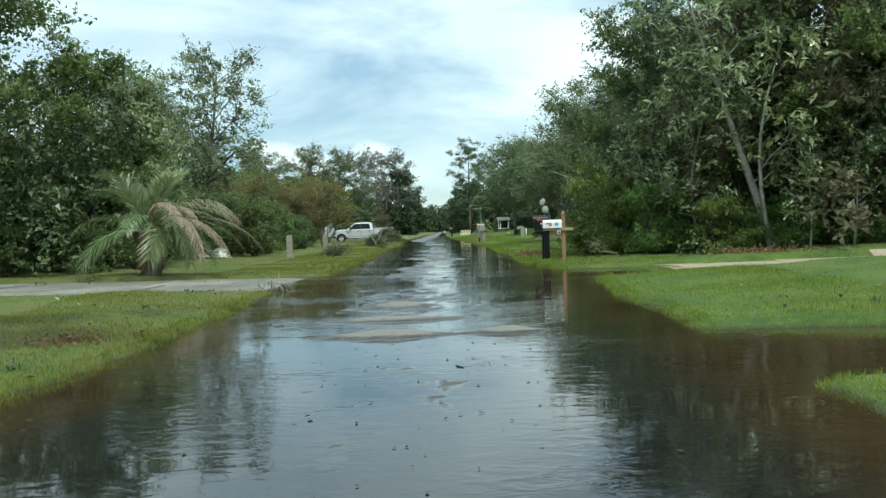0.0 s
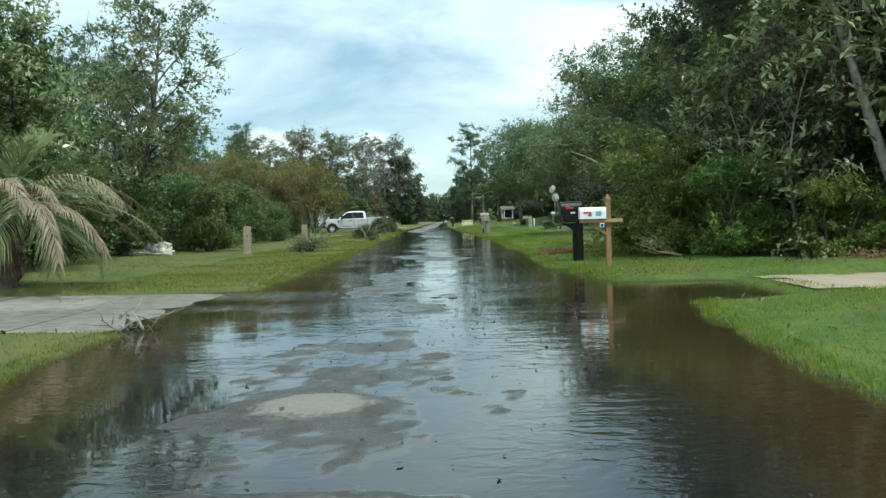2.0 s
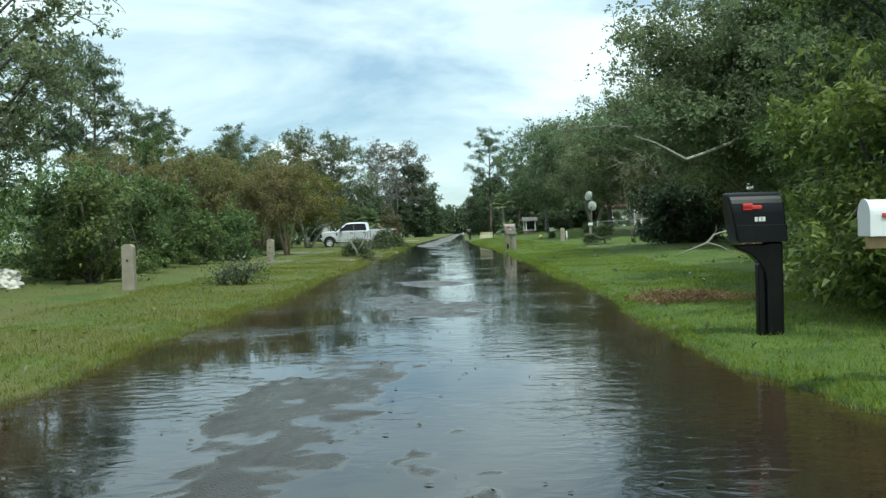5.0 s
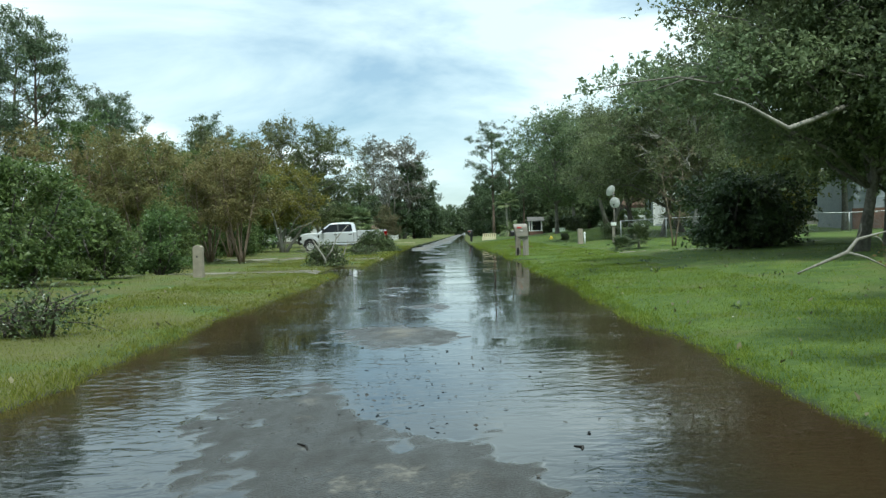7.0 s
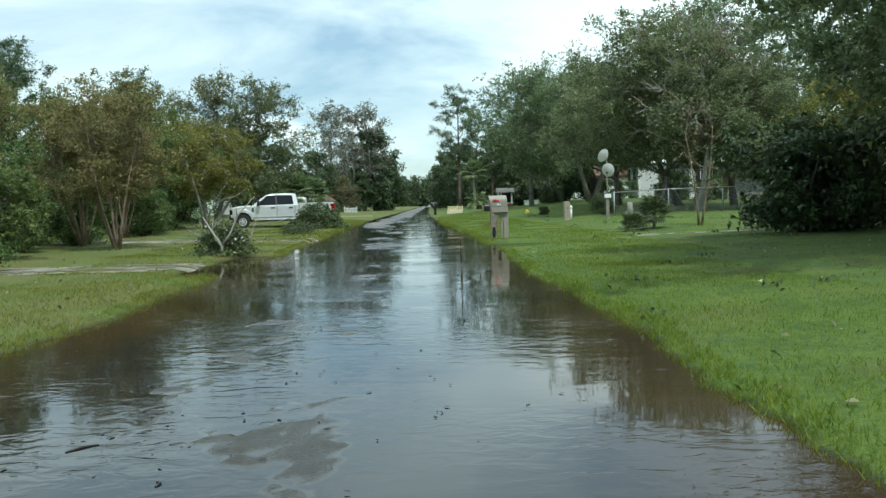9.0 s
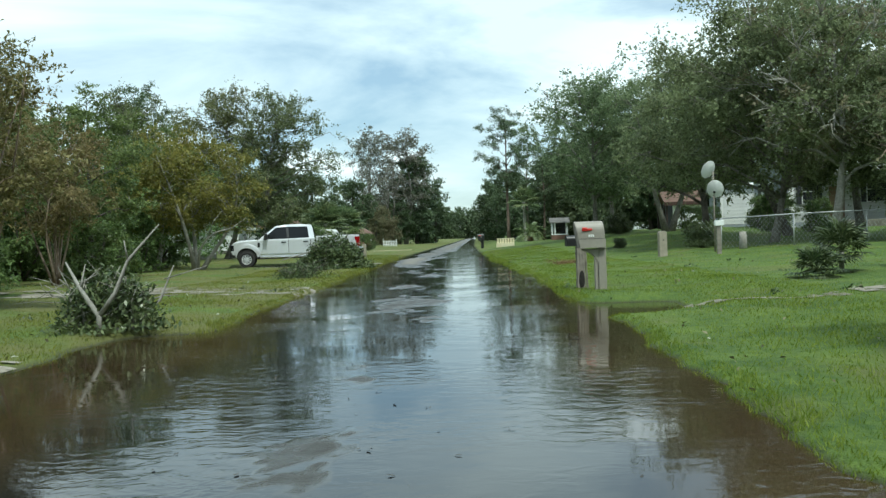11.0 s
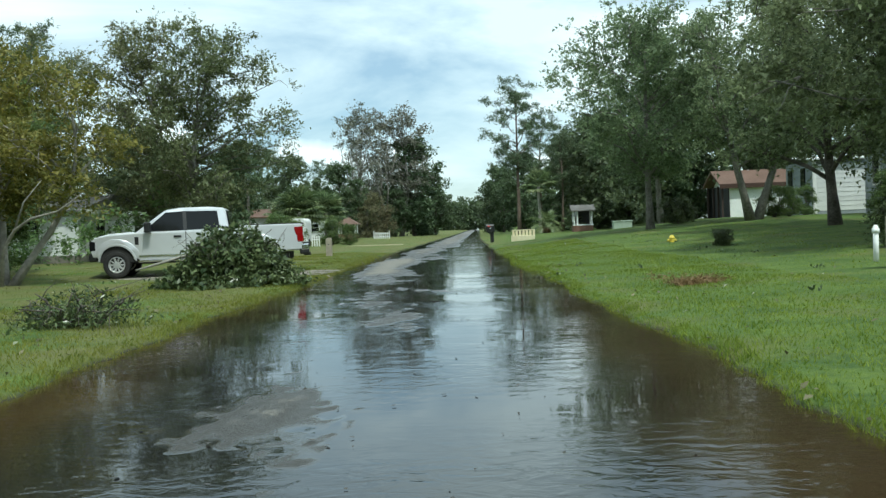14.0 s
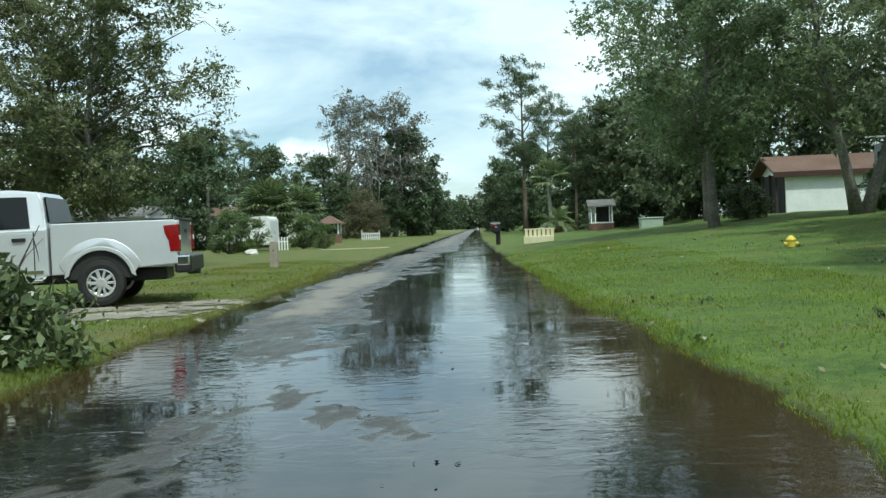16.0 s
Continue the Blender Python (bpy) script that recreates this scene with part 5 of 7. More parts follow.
def truck(m):
    """Crew-cab pickup; x from the tail (0) to the nose (6.3), y: +1 is the driver's side, z up."""
    t = thing("pickup_truck", "silver-white crew-cab pickup truck parked across the grass drive", "truck", m)
    rx, fx, wz, ar = 1.30, 5.36, 0.42, 0.53
    W = 1.0
    cabfront = [(2.12, 0.55), (2.12, 1.34), (4.60, 1.31), (4.95, 1.30), (5.6, 1.26), (6.06, 1.19), (6.20, 1.09), (6.24, 0.80), (6.14, 0.62)]
    low = arc(fx, wz, ar, 20, 160, 12)
    body = part("body", prism(bmesh.new(), cabfront + low + [(4.70, 0.50), (2.3, 0.50)], -W, W, 0.035), PAINT, t)
    bedside = [(0.04, 0.66), (0.02, 1.36), (0.08, 1.41), (2.08, 1.41), (2.08, 0.55), (1.95, 0.55)] + arc(rx, wz, ar, 14, 166, 12) + [(0.70, 0.62)]
    bed = part("bed", boxm(0.06, 2.08, -0.9, 0.9, 0.62, 0.90), PAINT, t)
    part("bed_side", prism(bmesh.new(), bedside, 0.90, W, 0.02), PAINT, bed)
    part("bed_side", prism(bmesh.new(), bedside, -W, -0.90, 0.02), PAINT, bed)
    part("bed_front", boxm(2.0, 2.08, -0.9, 0.9, 0.85, 1.40), PAINT, bed)
    tg = part("tailgate", boxm(0.015, 0.075, -0.80, 0.80, 0.72, 1.40, 0.012), PAINT, t)
    part("handle", boxm(-0.004, 0.02, -0.12, 0.12, 1.18, 1.25, 0.006), BLACK, tg, "black tailgate handle")
    part("spoiler", boxm(-0.03, 0.09, -0.80, 0.80, 1.40, 1.435, 0.012), BLACK, tg, "black tailgate top lip")
    for sy in (-1, 1):
        part("bed_rail", boxm(0.06, 2.08, sy * 0.95 - 0.045, sy * 0.95 + 0.045, 1.408, 1.43, 0.008), BLACK, bed, "black bed rail cap")
        tl = part("tail_light", prism(bmesh.new(), [(-0.012, 0.87), (0.155, 0.87), (0.175, 1.05), (0.235, 1.18), (0.25, 1.31), (0.0, 1.325)], sy * 0.93 - 0.085, sy * 0.93 + 0.085, 0.018), TAIL, t, "red tail lamp")
        part("reverse_lens", boxm(-0.016, 0.02, sy * 0.93 - 0.05, sy * 0.93 + 0.05, 1.06, 1.14, 0.005), WHITE, tl, "clear reverse lens")
        # flares over the wheel openings
        for cx in (rx, fx):
            fl = bmesh.new()
            o = arc(cx, wz, ar + 0.055, 6, 174, 16)
            i_ = arc(cx, wz, ar - 0.015, 168, 12, 14)
            prism(fl, o + i_, sy * 0.985, sy * 1.026, 0.012)
            bl = prism(bmesh.new(), arc(cx, wz, ar + 0.19, 24, 156, 18) + arc(cx, wz, ar + 0.02, 170, 10, 18), sy * 0.985, sy * 1.016, 0.014)
            part("fender_bulge", bl, PAINT, t, smooth=True)
            part("wheel_arch", fl, PAINT if cx == rx else PAINT, t)
            part("arch_liner", prism(bmesh.new(), arc(cx, wz, ar - 0.012, 5, 175, 12), sy * 0.55, sy * 0.97), RUBBER, t, "black wheel-arch liner")
    # cab: narrower at the roof
    belt, roof = 0.965, 0.74
    prof = [(2.14, 1.28, belt), (2.20, 1.74, 0.84), (2.28, 1.955, roof), (2.75, 2.005, 0.70), (3.55, 1.995, 0.70), (3.98, 1.935, roof), (4.84, 1.28, belt)]
    bm = bmesh.new()
    A = [bm.verts.new((x, -w, z)) for x, z, w in prof]
    B = [bm.verts.new((x, w, z)) for x, z, w in prof]
    bm.faces.new(A); bm.faces.new(list(reversed(B)))
    for i in range(len(A)):
        bm.faces.new((A[i], B[i], B[(i + 1) % len(A)], A[(i + 1) % len(A)]))
    bmesh.ops.recalc_face_normals(bm, faces=bm.faces)
    bmesh.ops.bevel(bm, geom=[e for e in bm.edges], offset=0.03, segments=2, affect='EDGES')
    cab = part("cab", bm, PAINT, t)

    def side(x, z, sy, off=0.006):
        k = (z - 1.28) / (1.955 - 1.28)
        return (x, sy * (belt + (roof - belt) * k + off), z)
    for sy in (-1, 1):
        part("window", quad_panel([side(3.44, 1.33, sy), side(4.58, 1.33, sy), side(3.96, 1.86, sy), side(3.48, 1.885, sy)], 0.03), GLASS_DARK, cab, "tinted front side window")
        part("window", quad_panel([side(2.40, 1.35, sy), side(3.34, 1.34, sy), side(3.37, 1.885, sy), side(2.48, 1.87, sy)], 0.03), GLASS_DARK, cab, "tinted rear side window")
        part("pillar", quad_panel([side(3.335, 1.32, sy, 0.002), side(3.445, 1.32, sy, 0.002), side(3.485, 1.89, sy, 0.002), side(3.365, 1.89, sy, 0.002)], 0.025), BLACK, cab, "black door pillar")
        for x0, x1 in ((2.36, 3.36), (3.40, 4.62)):
            d = part("door", boxm(x0, x1, sy * W - 0.012, sy * W + 0.006, 0.58, 1.27, 0.006), PAINT, t)
            part("handle", boxm(x0 + 0.10, x0 + 0.32, sy * W + 0.0, sy * W + 0.04, 1.13, 1.19, 0.01), BLACK, d, "black door handle")
            part("seam", boxm(x0 - 0.03, x0 - 0.012, sy * W - 0.01, sy * W + 0.003, 0.56, 1.28), BLACK, d, "dark door gap")
        mi = part("mirror", boxm(4.34, 4.52, sy * 1.0, sy * 1.28, 1.30, 1.60, 0.035), BLACK, t, "black towing mirror")
        part("mirror_arm", boxm(4.38, 4.48, sy * 0.96, sy * 1.05, 1.36, 1.42), BLACK, mi)
        part("vent", boxm(4.72, 4.83, sy * W - 0.01, sy * W + 0.012, 0.96, 1.18, 0.006), BLACK, t, "black fender vent")
        part("running_board", boxm(2.2, 4.75, sy * 0.99 - 0.08, sy * 0.99 + 0.07, 0.44, 0.50, 0.02), CHROME, t, "bright running board")
        part("rocker_trim", boxm(2.2, 4.72, sy * W - 0.01, sy * W + 0.014, 0.58, 0.65, 0.006), CHROME, t, "bright rocker strip")
        part("headlight", boxm(6.02, 6.28, sy * 0.86 - 0.14, sy * 0.86 + 0.145, 0.80, 1.10, 0.03), GLASS_DARK, t, "clear headlamp")
    part("windshield", quad_panel([(4.04, -0.70, 1.910), (4.04, 0.70, 1.910), (4.83, 0.88, 1.315), (4.83, -0.88, 1.315)], 0.02), GLASS_DARK, cab, "dark windshield")
    part("window", quad_panel([(2.13, -0.80, 1.44), (2.13, 0.80, 1.44), (2.21, 0.70, 1.87), (2.21, -0.70, 1.87)], 0.03), material("tinted_rear_glass", (0.008, 0.009, 0.010), 0.12, spec=0.06), cab, "dark rear window")
    g = part("grille", boxm(6.14, 6.27, -0.70, 0.70, 0.74, 1.13, 0.02), BLACK, t, "black grille")
    for z in (0.82, 0.93, 1.04):
        part("grille_bar", boxm(6.24, 6.29, -0.62, 0.62, z - 0.02, z + 0.02, 0.006), CHROME, g, "chrome bar")
    part("front_bumper", boxm(6.0, 6.32, -0.99, 0.99, 0.50, 0.76, 0.05), BLACK, t, "dark front bumper")
    rb = part("rear_bumper", boxm(-0.18, 0.10, -0.97, 0.97, 0.50, 0.80, 0.04), BLACK, t, "dark rear bumper")
    part("bumper_end", boxm(-0.165, 0.065, 0.80, 0.985, 0.62, 0.80, 0.03), CHROME, rb, "bright bumper corner")
    part("bumper_end", boxm(-0.165, 0.065, -0.985, -0.80, 0.62, 0.80, 0.03), CHROME, rb, "bright bumper corner")
    part("hitch", boxm(-0.22, 0.0, -0.06, 0.06, 0.44, 0.54, 0.01), BLACK, t, "black tow hitch")
    part("frame", boxm(0.3, 5.9, -0.45, 0.45, 0.38, 0.58, 0.03), BLACK, t, "black chassis frame")
    part("axle", boxm(rx - 0.09, rx + 0.09, -0.8, 0.8, wz - 0.09, wz + 0.09, 0.03), BLACK, t, "black rear axle")
    part("bonnet_bulge", prism(bmesh.new(), [(4.85, 1.27), (4.95, 1.335), (5.6, 1.30), (6.04, 1.225), (6.06, 1.15)], -0.55, 0.55, 0.03), PAINT, t)
    tyre = lathe([(0.255, -0.12), (0.33, -0.135), (0.40, -0.12), (0.42, -0.07), (0.42, 0.07), (0.40, 0.12), (0.33, 0.135), (0.255, 0.12)])
    me_t = bpy.data.meshes.new("tyre"); tyre.to_mesh(me_t); tyre.free(); me_t.materials.append(RUBBER)
    rim = lathe([(0.20, -0.10), (0.262, -0.10), (0.262, 0.115), (0.235, 0.118), (0.225, 0.07), (0.20, 0.05)])
    for k in range(10):
        r = Matrix.Rotation(2 * math.pi * k / 10, 4, 'Y')
        box(rim, 0.06, 0.235, 0.055, 0.10, -0.022 if k % 2 else -0.03, 0.022 if k % 2 else 0.03, 0.006, r)
    bmesh.ops.create_cone(rim, cap_ends=True, segments=24, radius1=0.085, radius2=0.07, depth=0.055, matrix=Matrix.Translation((0, 0.088, 0)) @ Matrix.Rotation(radians(-90), 4, 'X'))
    me_r = bpy.data.meshes.new("rim"); rim.to_mesh(me_r); rim.free(); me_r.materials.append(ALLOY)
    back = lathe([(0.0, 0.02), (0.21, 0.02), (0.21, 0.035), (0.0, 0.035)], 24)
    me_b = bpy.data.meshes.new("brake"); back.to_mesh(me_b); back.free(); me_b.materials.append(BLACK)
    for cx in (rx, fx):
        for sy in (-1, 1):
            w = part("wheel", me_t, None, t, "", pose(cx, sy * 0.884, wz - 0.03, 0, 0, 0 if sy > 0 else 180) @ Matrix.Scale(0.93, 4))
            w.name = "wheel"
            part("rim", me_r, None, w, "bright alloy rim")
            part("brake_disc", me_b, None, w, "dark brake disc")
    for ob in t.children_recursive:                       # short nose
        if ob.data is not me_t and ob.data is not me_r and ob.data is not me_b:
            for v in ob.data.vertices:
                if v.co.x > 5.7:
                    v.co.x = 5.7 + (v.co.x - 5.7) * 0.7
    return t


# near side of the truck runs from the front wheel to the tail lamp
_a = math.atan2(-0.95, -4.98)
_c, _s = math.cos(_a), math.sin(_a)
_tail = Vector((-6.30, 99.24))
_org = _tail - Vector((_c, _s)) * 0.10 - Vector((-_s, _c)) * 0.93
truck(pose(_org.x, _org.y, 0.055, 0, 0, math.degrees(_a)))


# ---- mailboxes ----
GREY_BOX = material("taupe_plastic", (0.26, 0.235, 0.20), 0.5, scale=14, color2=(0.31, 0.285, 0.245), bump=0.0006)
MAIL_BLACK = material("black_moulded_plastic", (0.005, 0.005, 0.006), 0.3, scale=20, color2=(0.008, 0.008, 0.009), spec=0.25)
NUMERAL = material("white_sticker", (0.75, 0.75, 0.73), 0.5)
BLUE = material("blue_reflector", (0.02, 0.03, 0.42), 0.25)


def box_outline(w, h, n=14):
    """Cross-section of a mailbox: square below, rounded above; (x, z)."""
    return [(-w / 2, 0), (w / 2, 0), (w / 2, h * 0.6)] + [(w / 2 * math.cos(math.pi * i / n), h * 0.6 + h * 0.40 * math.sin(math.pi * i / n)) for i in range(1, n)] + [(-w / 2, h * 0.6)]


def plastic_mailbox(name, label, x, y, turn, mat, number_bars=3, h=1.02, shift=0.0, k=1.0):
    """Moulded mailbox on a moulded post; its door looks along -x before turning."""
    root = thing(name, label, "mailbox", pose(x, y, gz(x, y) - 0.02, 0, 0, turn))
    post = bmesh.new()
    box(post, 0.05, 0.21, -0.075, 0.075, -0.1, h, 0.02)
    part("post", post, mat, root)
    curve = [(0.06, h - 0.42)] + [(-0.26 + 0.32 * math.cos(radians(a)), h - 0.42 + 0.36 * math.sin(radians(a))) for a in (20, 40, 60, 80)] + [(-0.28, h - 0.02), (0.10, h - 0.02)]
    part("bracket", prism(bmesh.new(), curve, -0.07, 0.07, 0.012), mat, root, "arched bracket")
    part("inner_post", boxm(-0.02, 0.04, -0.055, 0.055, -0.1, h - 0.2, 0.015), mat, root)
    H = 0.50
    bm = bmesh.new()
    prism(bm, [(px, pz) for px, pz in box_outline(0.30, H)], -0.25, 0.24, 0.02)
    bmesh.ops.transform(bm, matrix=Matrix.Rotation(radians(-90), 4, 'Z'), verts=bm.verts)
    for v in bm.verts:                       # the door end leans far out at the top, the back a little
        if v.co.x < -0.1:
            v.co.x -= 0.085 * (v.co.z / H) ** 0.8
        elif v.co.x > 0.2:
            v.co.x -= 0.03 * (v.co.z / H) ** 2
    body = part("body", bm, mat, root, m=pose(shift, 0, h) @ Matrix.Scale(k, 4))
    low = bmesh.new()
    prism(low, [(-0.157, 0.0), (0.157, 0.0), (0.157, 0.165), (-0.157, 0.165)], -0.245, 0.245, 0.012)
    bmesh.ops.transform(low, matrix=Matrix.Rotation(radians(-90), 4, 'Z'), verts=low.verts)
    for v in low.verts:
        if v.co.x < -0.1:
            v.co.x -= 0.085 * (max(v.co.z, 0) / H) ** 0.8
    part("base_tray", low, mat, body)
    fl = bmesh.new()
    box(fl, -0.20, -0.01, -0.170, -0.150, 0.325, 0.365, 0.008)
    box(fl, -0.20, -0.10, -0.170, -0.150, 0.315, 0.385, 0.008)
    part("flag", fl, RED, body, "red signal flag")
    for k in range(number_bars):
        part("number_bar", boxm(-0.080 + 0.038 * k, -0.052 + 0.038 * k, -0.158, -0.1505, 0.205, 0.25), NUMERAL, body, "white number bar")
    part("seam", boxm(-0.26, 0.235, -0.1595, -0.150, 0.166, 0.172), BLACK, body, "dark seam line")
    return root


plastic_mailbox("mailbox", "taupe moulded plastic mailbox with red flag beside an old timber post", 2.17, 72.25, 4, GREY_BOX, h=0.85, shift=-0.06, k=1.04)
plastic_mailbox("mailbox", "black moulded plastic mailbox with red flag on the verge", 3.10, 30.9, 3, MAIL_BLACK, h=0.89, k=0.93)
plastic_mailbox("mailbox", "distant black mailbox at the end of the lawn", -0.75, 135.0, 10, BLACK, h=0.75)


def wood_post_mailbox():
    x, y = 3.42, 27.85
    z0 = gz(x, y)
    po = thing("mailbox_post", "tan square timber post with a pointed cap and side arm", "post", pose(x, y, z0, 0, 0, 2))
    part("post", boxm(-0.05, 0.05, -0.05, 0.05, -0.2, 1.29, 0.008), TIMBER_TAN, po)
    cap = bmesh.new()
    box(cap, -0.056, 0.056, -0.056, 0.056, 1.285, 1.305, 0.006)
    bmesh.ops.create_cone(cap, cap_ends=True, segments=4, radius1=0.068, radius2=0.012, depth=0.10, matrix=Matrix.Translation((0, 0, 1.355)) @ Matrix.Rotation(radians(45), 4, 'Z'))
    part("cap", cap, TIMBER_TAN, po, "pointed post cap")
    part("arm", boxm(-0.56, 0.27, -0.10, -0.05, 0.85, 0.922, 0.006), material("pale_pine", (0.30, 0.20, 0.10), 0.8, scale=9, bump=0.003, color2=(0.42, 0.30, 0.17)), po, "pale timber arm")
    ref = bmesh.new()
    bmesh.ops.create_cone(ref, cap_ends=True, segments=20, radius1=0.03, radius2=0.03, depth=0.02, matrix=Matrix.Translation((-0.135, -0.108, 0.80)) @ Matrix.Rotation(radians(90), 4, 'X'))
    rf = part("reflector", ref, BLUE, po, "round blue reflector")
    part("reflector_plate", boxm(-0.178, -0.092, -0.107, -0.101, 0.757, 0.843, 0.002), WHITE, rf, "square white plate")
    br = boxm(-0.19, 0.19, -0.03, 0.03, -0.025, 0.025, 0.004, pose(-0.21, -0.02, 0.735, 0, 33, 0))
    part("brace", br, TIMBER_TAN, po, "slanting timber brace")
    mb = thing("mailbox", "white metal mailbox with red flag on the timber arm", "mailbox", pose(x - 0.29, y - 0.06, z0 + 0.926, 0, 0, 2))
    bm = bmesh.new()
    prism(bm, box_outline(0.17, 0.225), -0.26, 0.24, 0.006)
    bmesh.ops.transform(bm, matrix=Matrix.Rotation(radians(-90), 4, 'Z'), verts=bm.verts)
    part("body", bm, WHITE, mb)
    dr = bmesh.new()
    prism(dr, box_outline(0.18, 0.23), -0.275, -0.258, 0.003)
    bmesh.ops.transform(dr, matrix=Matrix.Rotation(radians(-90), 4, 'Z'), verts=dr.verts)
    part("door", dr, WHITE, mb)
    part("flag", boxm(-0.20, -0.06, -0.098, -0.086, 0.115, 0.14, 0.003), RED, mb, "red signal flag")
    part("flag_tip", boxm(-0.09, -0.05, -0.098, -0.086, 0.08, 0.14, 0.003), RED, mb, "red signal flag")
    part("sticker", prism(bmesh.new(), [(0.03, 0.075), (0.05, 0.052), (0.08, 0.058), (0.11, 0.048), (0.145, 0.07), (0.15, 0.10), (0.135, 0.125), (0.145, 0.148), (0.11, 0.15), (0.09, 0.14), (0.06, 0.152), (0.042, 0.14), (0.05, 0.115), (0.035, 0.10)], -0.089, -0.0855, 0.0), material("blue_sticker", (0.16, 0.38, 0.55), 0.5), mb, "pale blue sticker")
    for k in range(3):
        part("number_bar", boxm(-0.115 + 0.026 * k, -0.097 + 0.026 * k, -0.089, -0.0855, 0.05, 0.085), BLACK, mb, "dark number bar")


wood_post_mailbox()


def old_post():
    x, y = 1.96, 73.1
    po = thing("timber_post", "old weathered timber post with a dark hole at its foot", "post", pose(x, y, gz(x, y), 1, 0, 5))
    pb = boxm(-0.085, 0.085, -0.085, 0.085, -0.1, 0.86)
    bmesh.ops.subdivide_edges(pb, edges=list(pb.edges), cuts=5, use_grid_fill=True)
    for v in pb.verts:                       # checked and worn faces
        k = noise.noise((v.co.x * 40, v.co.y * 40, v.co.z * 2.5)) * 0.016 + noise.noise((v.co.x * 9, v.co.y * 9, v.co.z * 6)) * 0.010
        v.co.x += k * (1 if v.co.x > 0 else -1)
        v.co.y += k * (1 if v.co.y > 0 else -1)
    shaft = part("shaft", pb, TIMBER, po)
    # the dark inside the foot's hole is put into this bulge's colour
    hol = bmesh.new()
    bmesh.ops.create_uvsphere(hol, u_segments=14, v_segments=8, radius=1.0, matrix=Matrix.Translation((0.0, -0.075, 0.18)) @ Matrix.Diagonal((0.066, 0.03, 0.19, 1)))
    part("hollow", hol, material("hole_dark", (0.012, 0.010, 0.009), 0.95, scale=12, bump=0.006, color2=(0.03, 0.026, 0.022)), shaft, "black bulge for the dark of a hole")
    part("stake", boxm(0.11, 0.145, -0.02, 0.02, -0.1, 0.80, 0.004, pose(0, 0, 0, 0, -2, 0)), TIMBER, po, "thin stake")
    mb = thing("mailbox", "small old black metal mailbox tilted on the timber post", "mailbox", pose(x - 0.06, y, gz(x, y) + 0.865, 0, 0, 10))
    bm = bmesh.new()
    prism(bm, box_outline(0.17, 0.22), -0.24, 0.22, 0.006)
    bmesh.ops.transform(bm, matrix=Matrix.Rotation(radians(-90), 4, 'Z'), verts=bm.verts)
    part("body", bm, BLACK, mb)
    part("sticker", boxm(0.0, 0.09, -0.089, -0.0855, 0.06, 0.13), NUMERAL, mb, "torn white sticker")
    part("cup", boxm(0.02, 0.08, -0.10, -0.04, -0.06, 0.0, 0.012), WHITE, mb, "small white cap")


old_post()

# ---- stone and timber markers, hydrant and small things on the lawns ----
TAN_STONE = material("tan_concrete", (0.25, 0.215, 0.165), 0.85, scale=7, bump=0.003, color2=(0.36, 0.32, 0.255))


def marker(x, y, h, w, label, turn=0, mat=None):
    root = thing("marker_post", label, "post", pose(x, y, gz(x, y), 0, 0, turn), group="marker posts")
    part("shaft", prism(bmesh.new(), [(-w / 2, -0.1), (w / 2, -0.1), (w / 2 * 0.96, h - 0.05), (w / 4, h), (-w / 4, h), (-w / 2 * 0.96, h - 0.05)], -w * 0.42, w * 0.42, 0.012), mat or TAN_STONE, root)
    part("reflector", boxm(-0.02, 0.02, -w * 0.42 - 0.006, -w * 0.42, h * 0.62, h * 0.67), BLACK, root, "small dark plate")


marker(-6.45, 40.6, 0.90, 0.24, "tan concrete marker post on the grass", 4)
marker(-7.46, 58.2, 0.88, 0.26, "tan concrete marker post on the grass", -5)
marker(6.05, 86.9, 0.88, 0.28, "weathered grey-tan marker post on the lawn", 8)
marker(-7.9, 113.6, 0.84, 0.26, "tan concrete marker post at the drive", 0)
pole_w = thing("white_pole", "short white plastic pipe beside the marker post", "pole", pose(6.52, 89.0, gz(6.52, 89.0) - 0.04))
_t = Tubes(); _t.add([(0, 0, -0.1), (0, 0, 0.68)], [0.05, 0.05], 12)
part("pipe", _t.mesh("pipe", WHITE), None, pole_w)
_t = Tubes(); _t.add([(0, 0, 0.56), (0, 0, 0.64), (0, 0, 0.645), (0, 0, 0.71)], [0.068, 0.068, 0.045, 0.03], 12)
part("cap", _t.mesh("cap", WHITE), None, pole_w, "white screw cap")


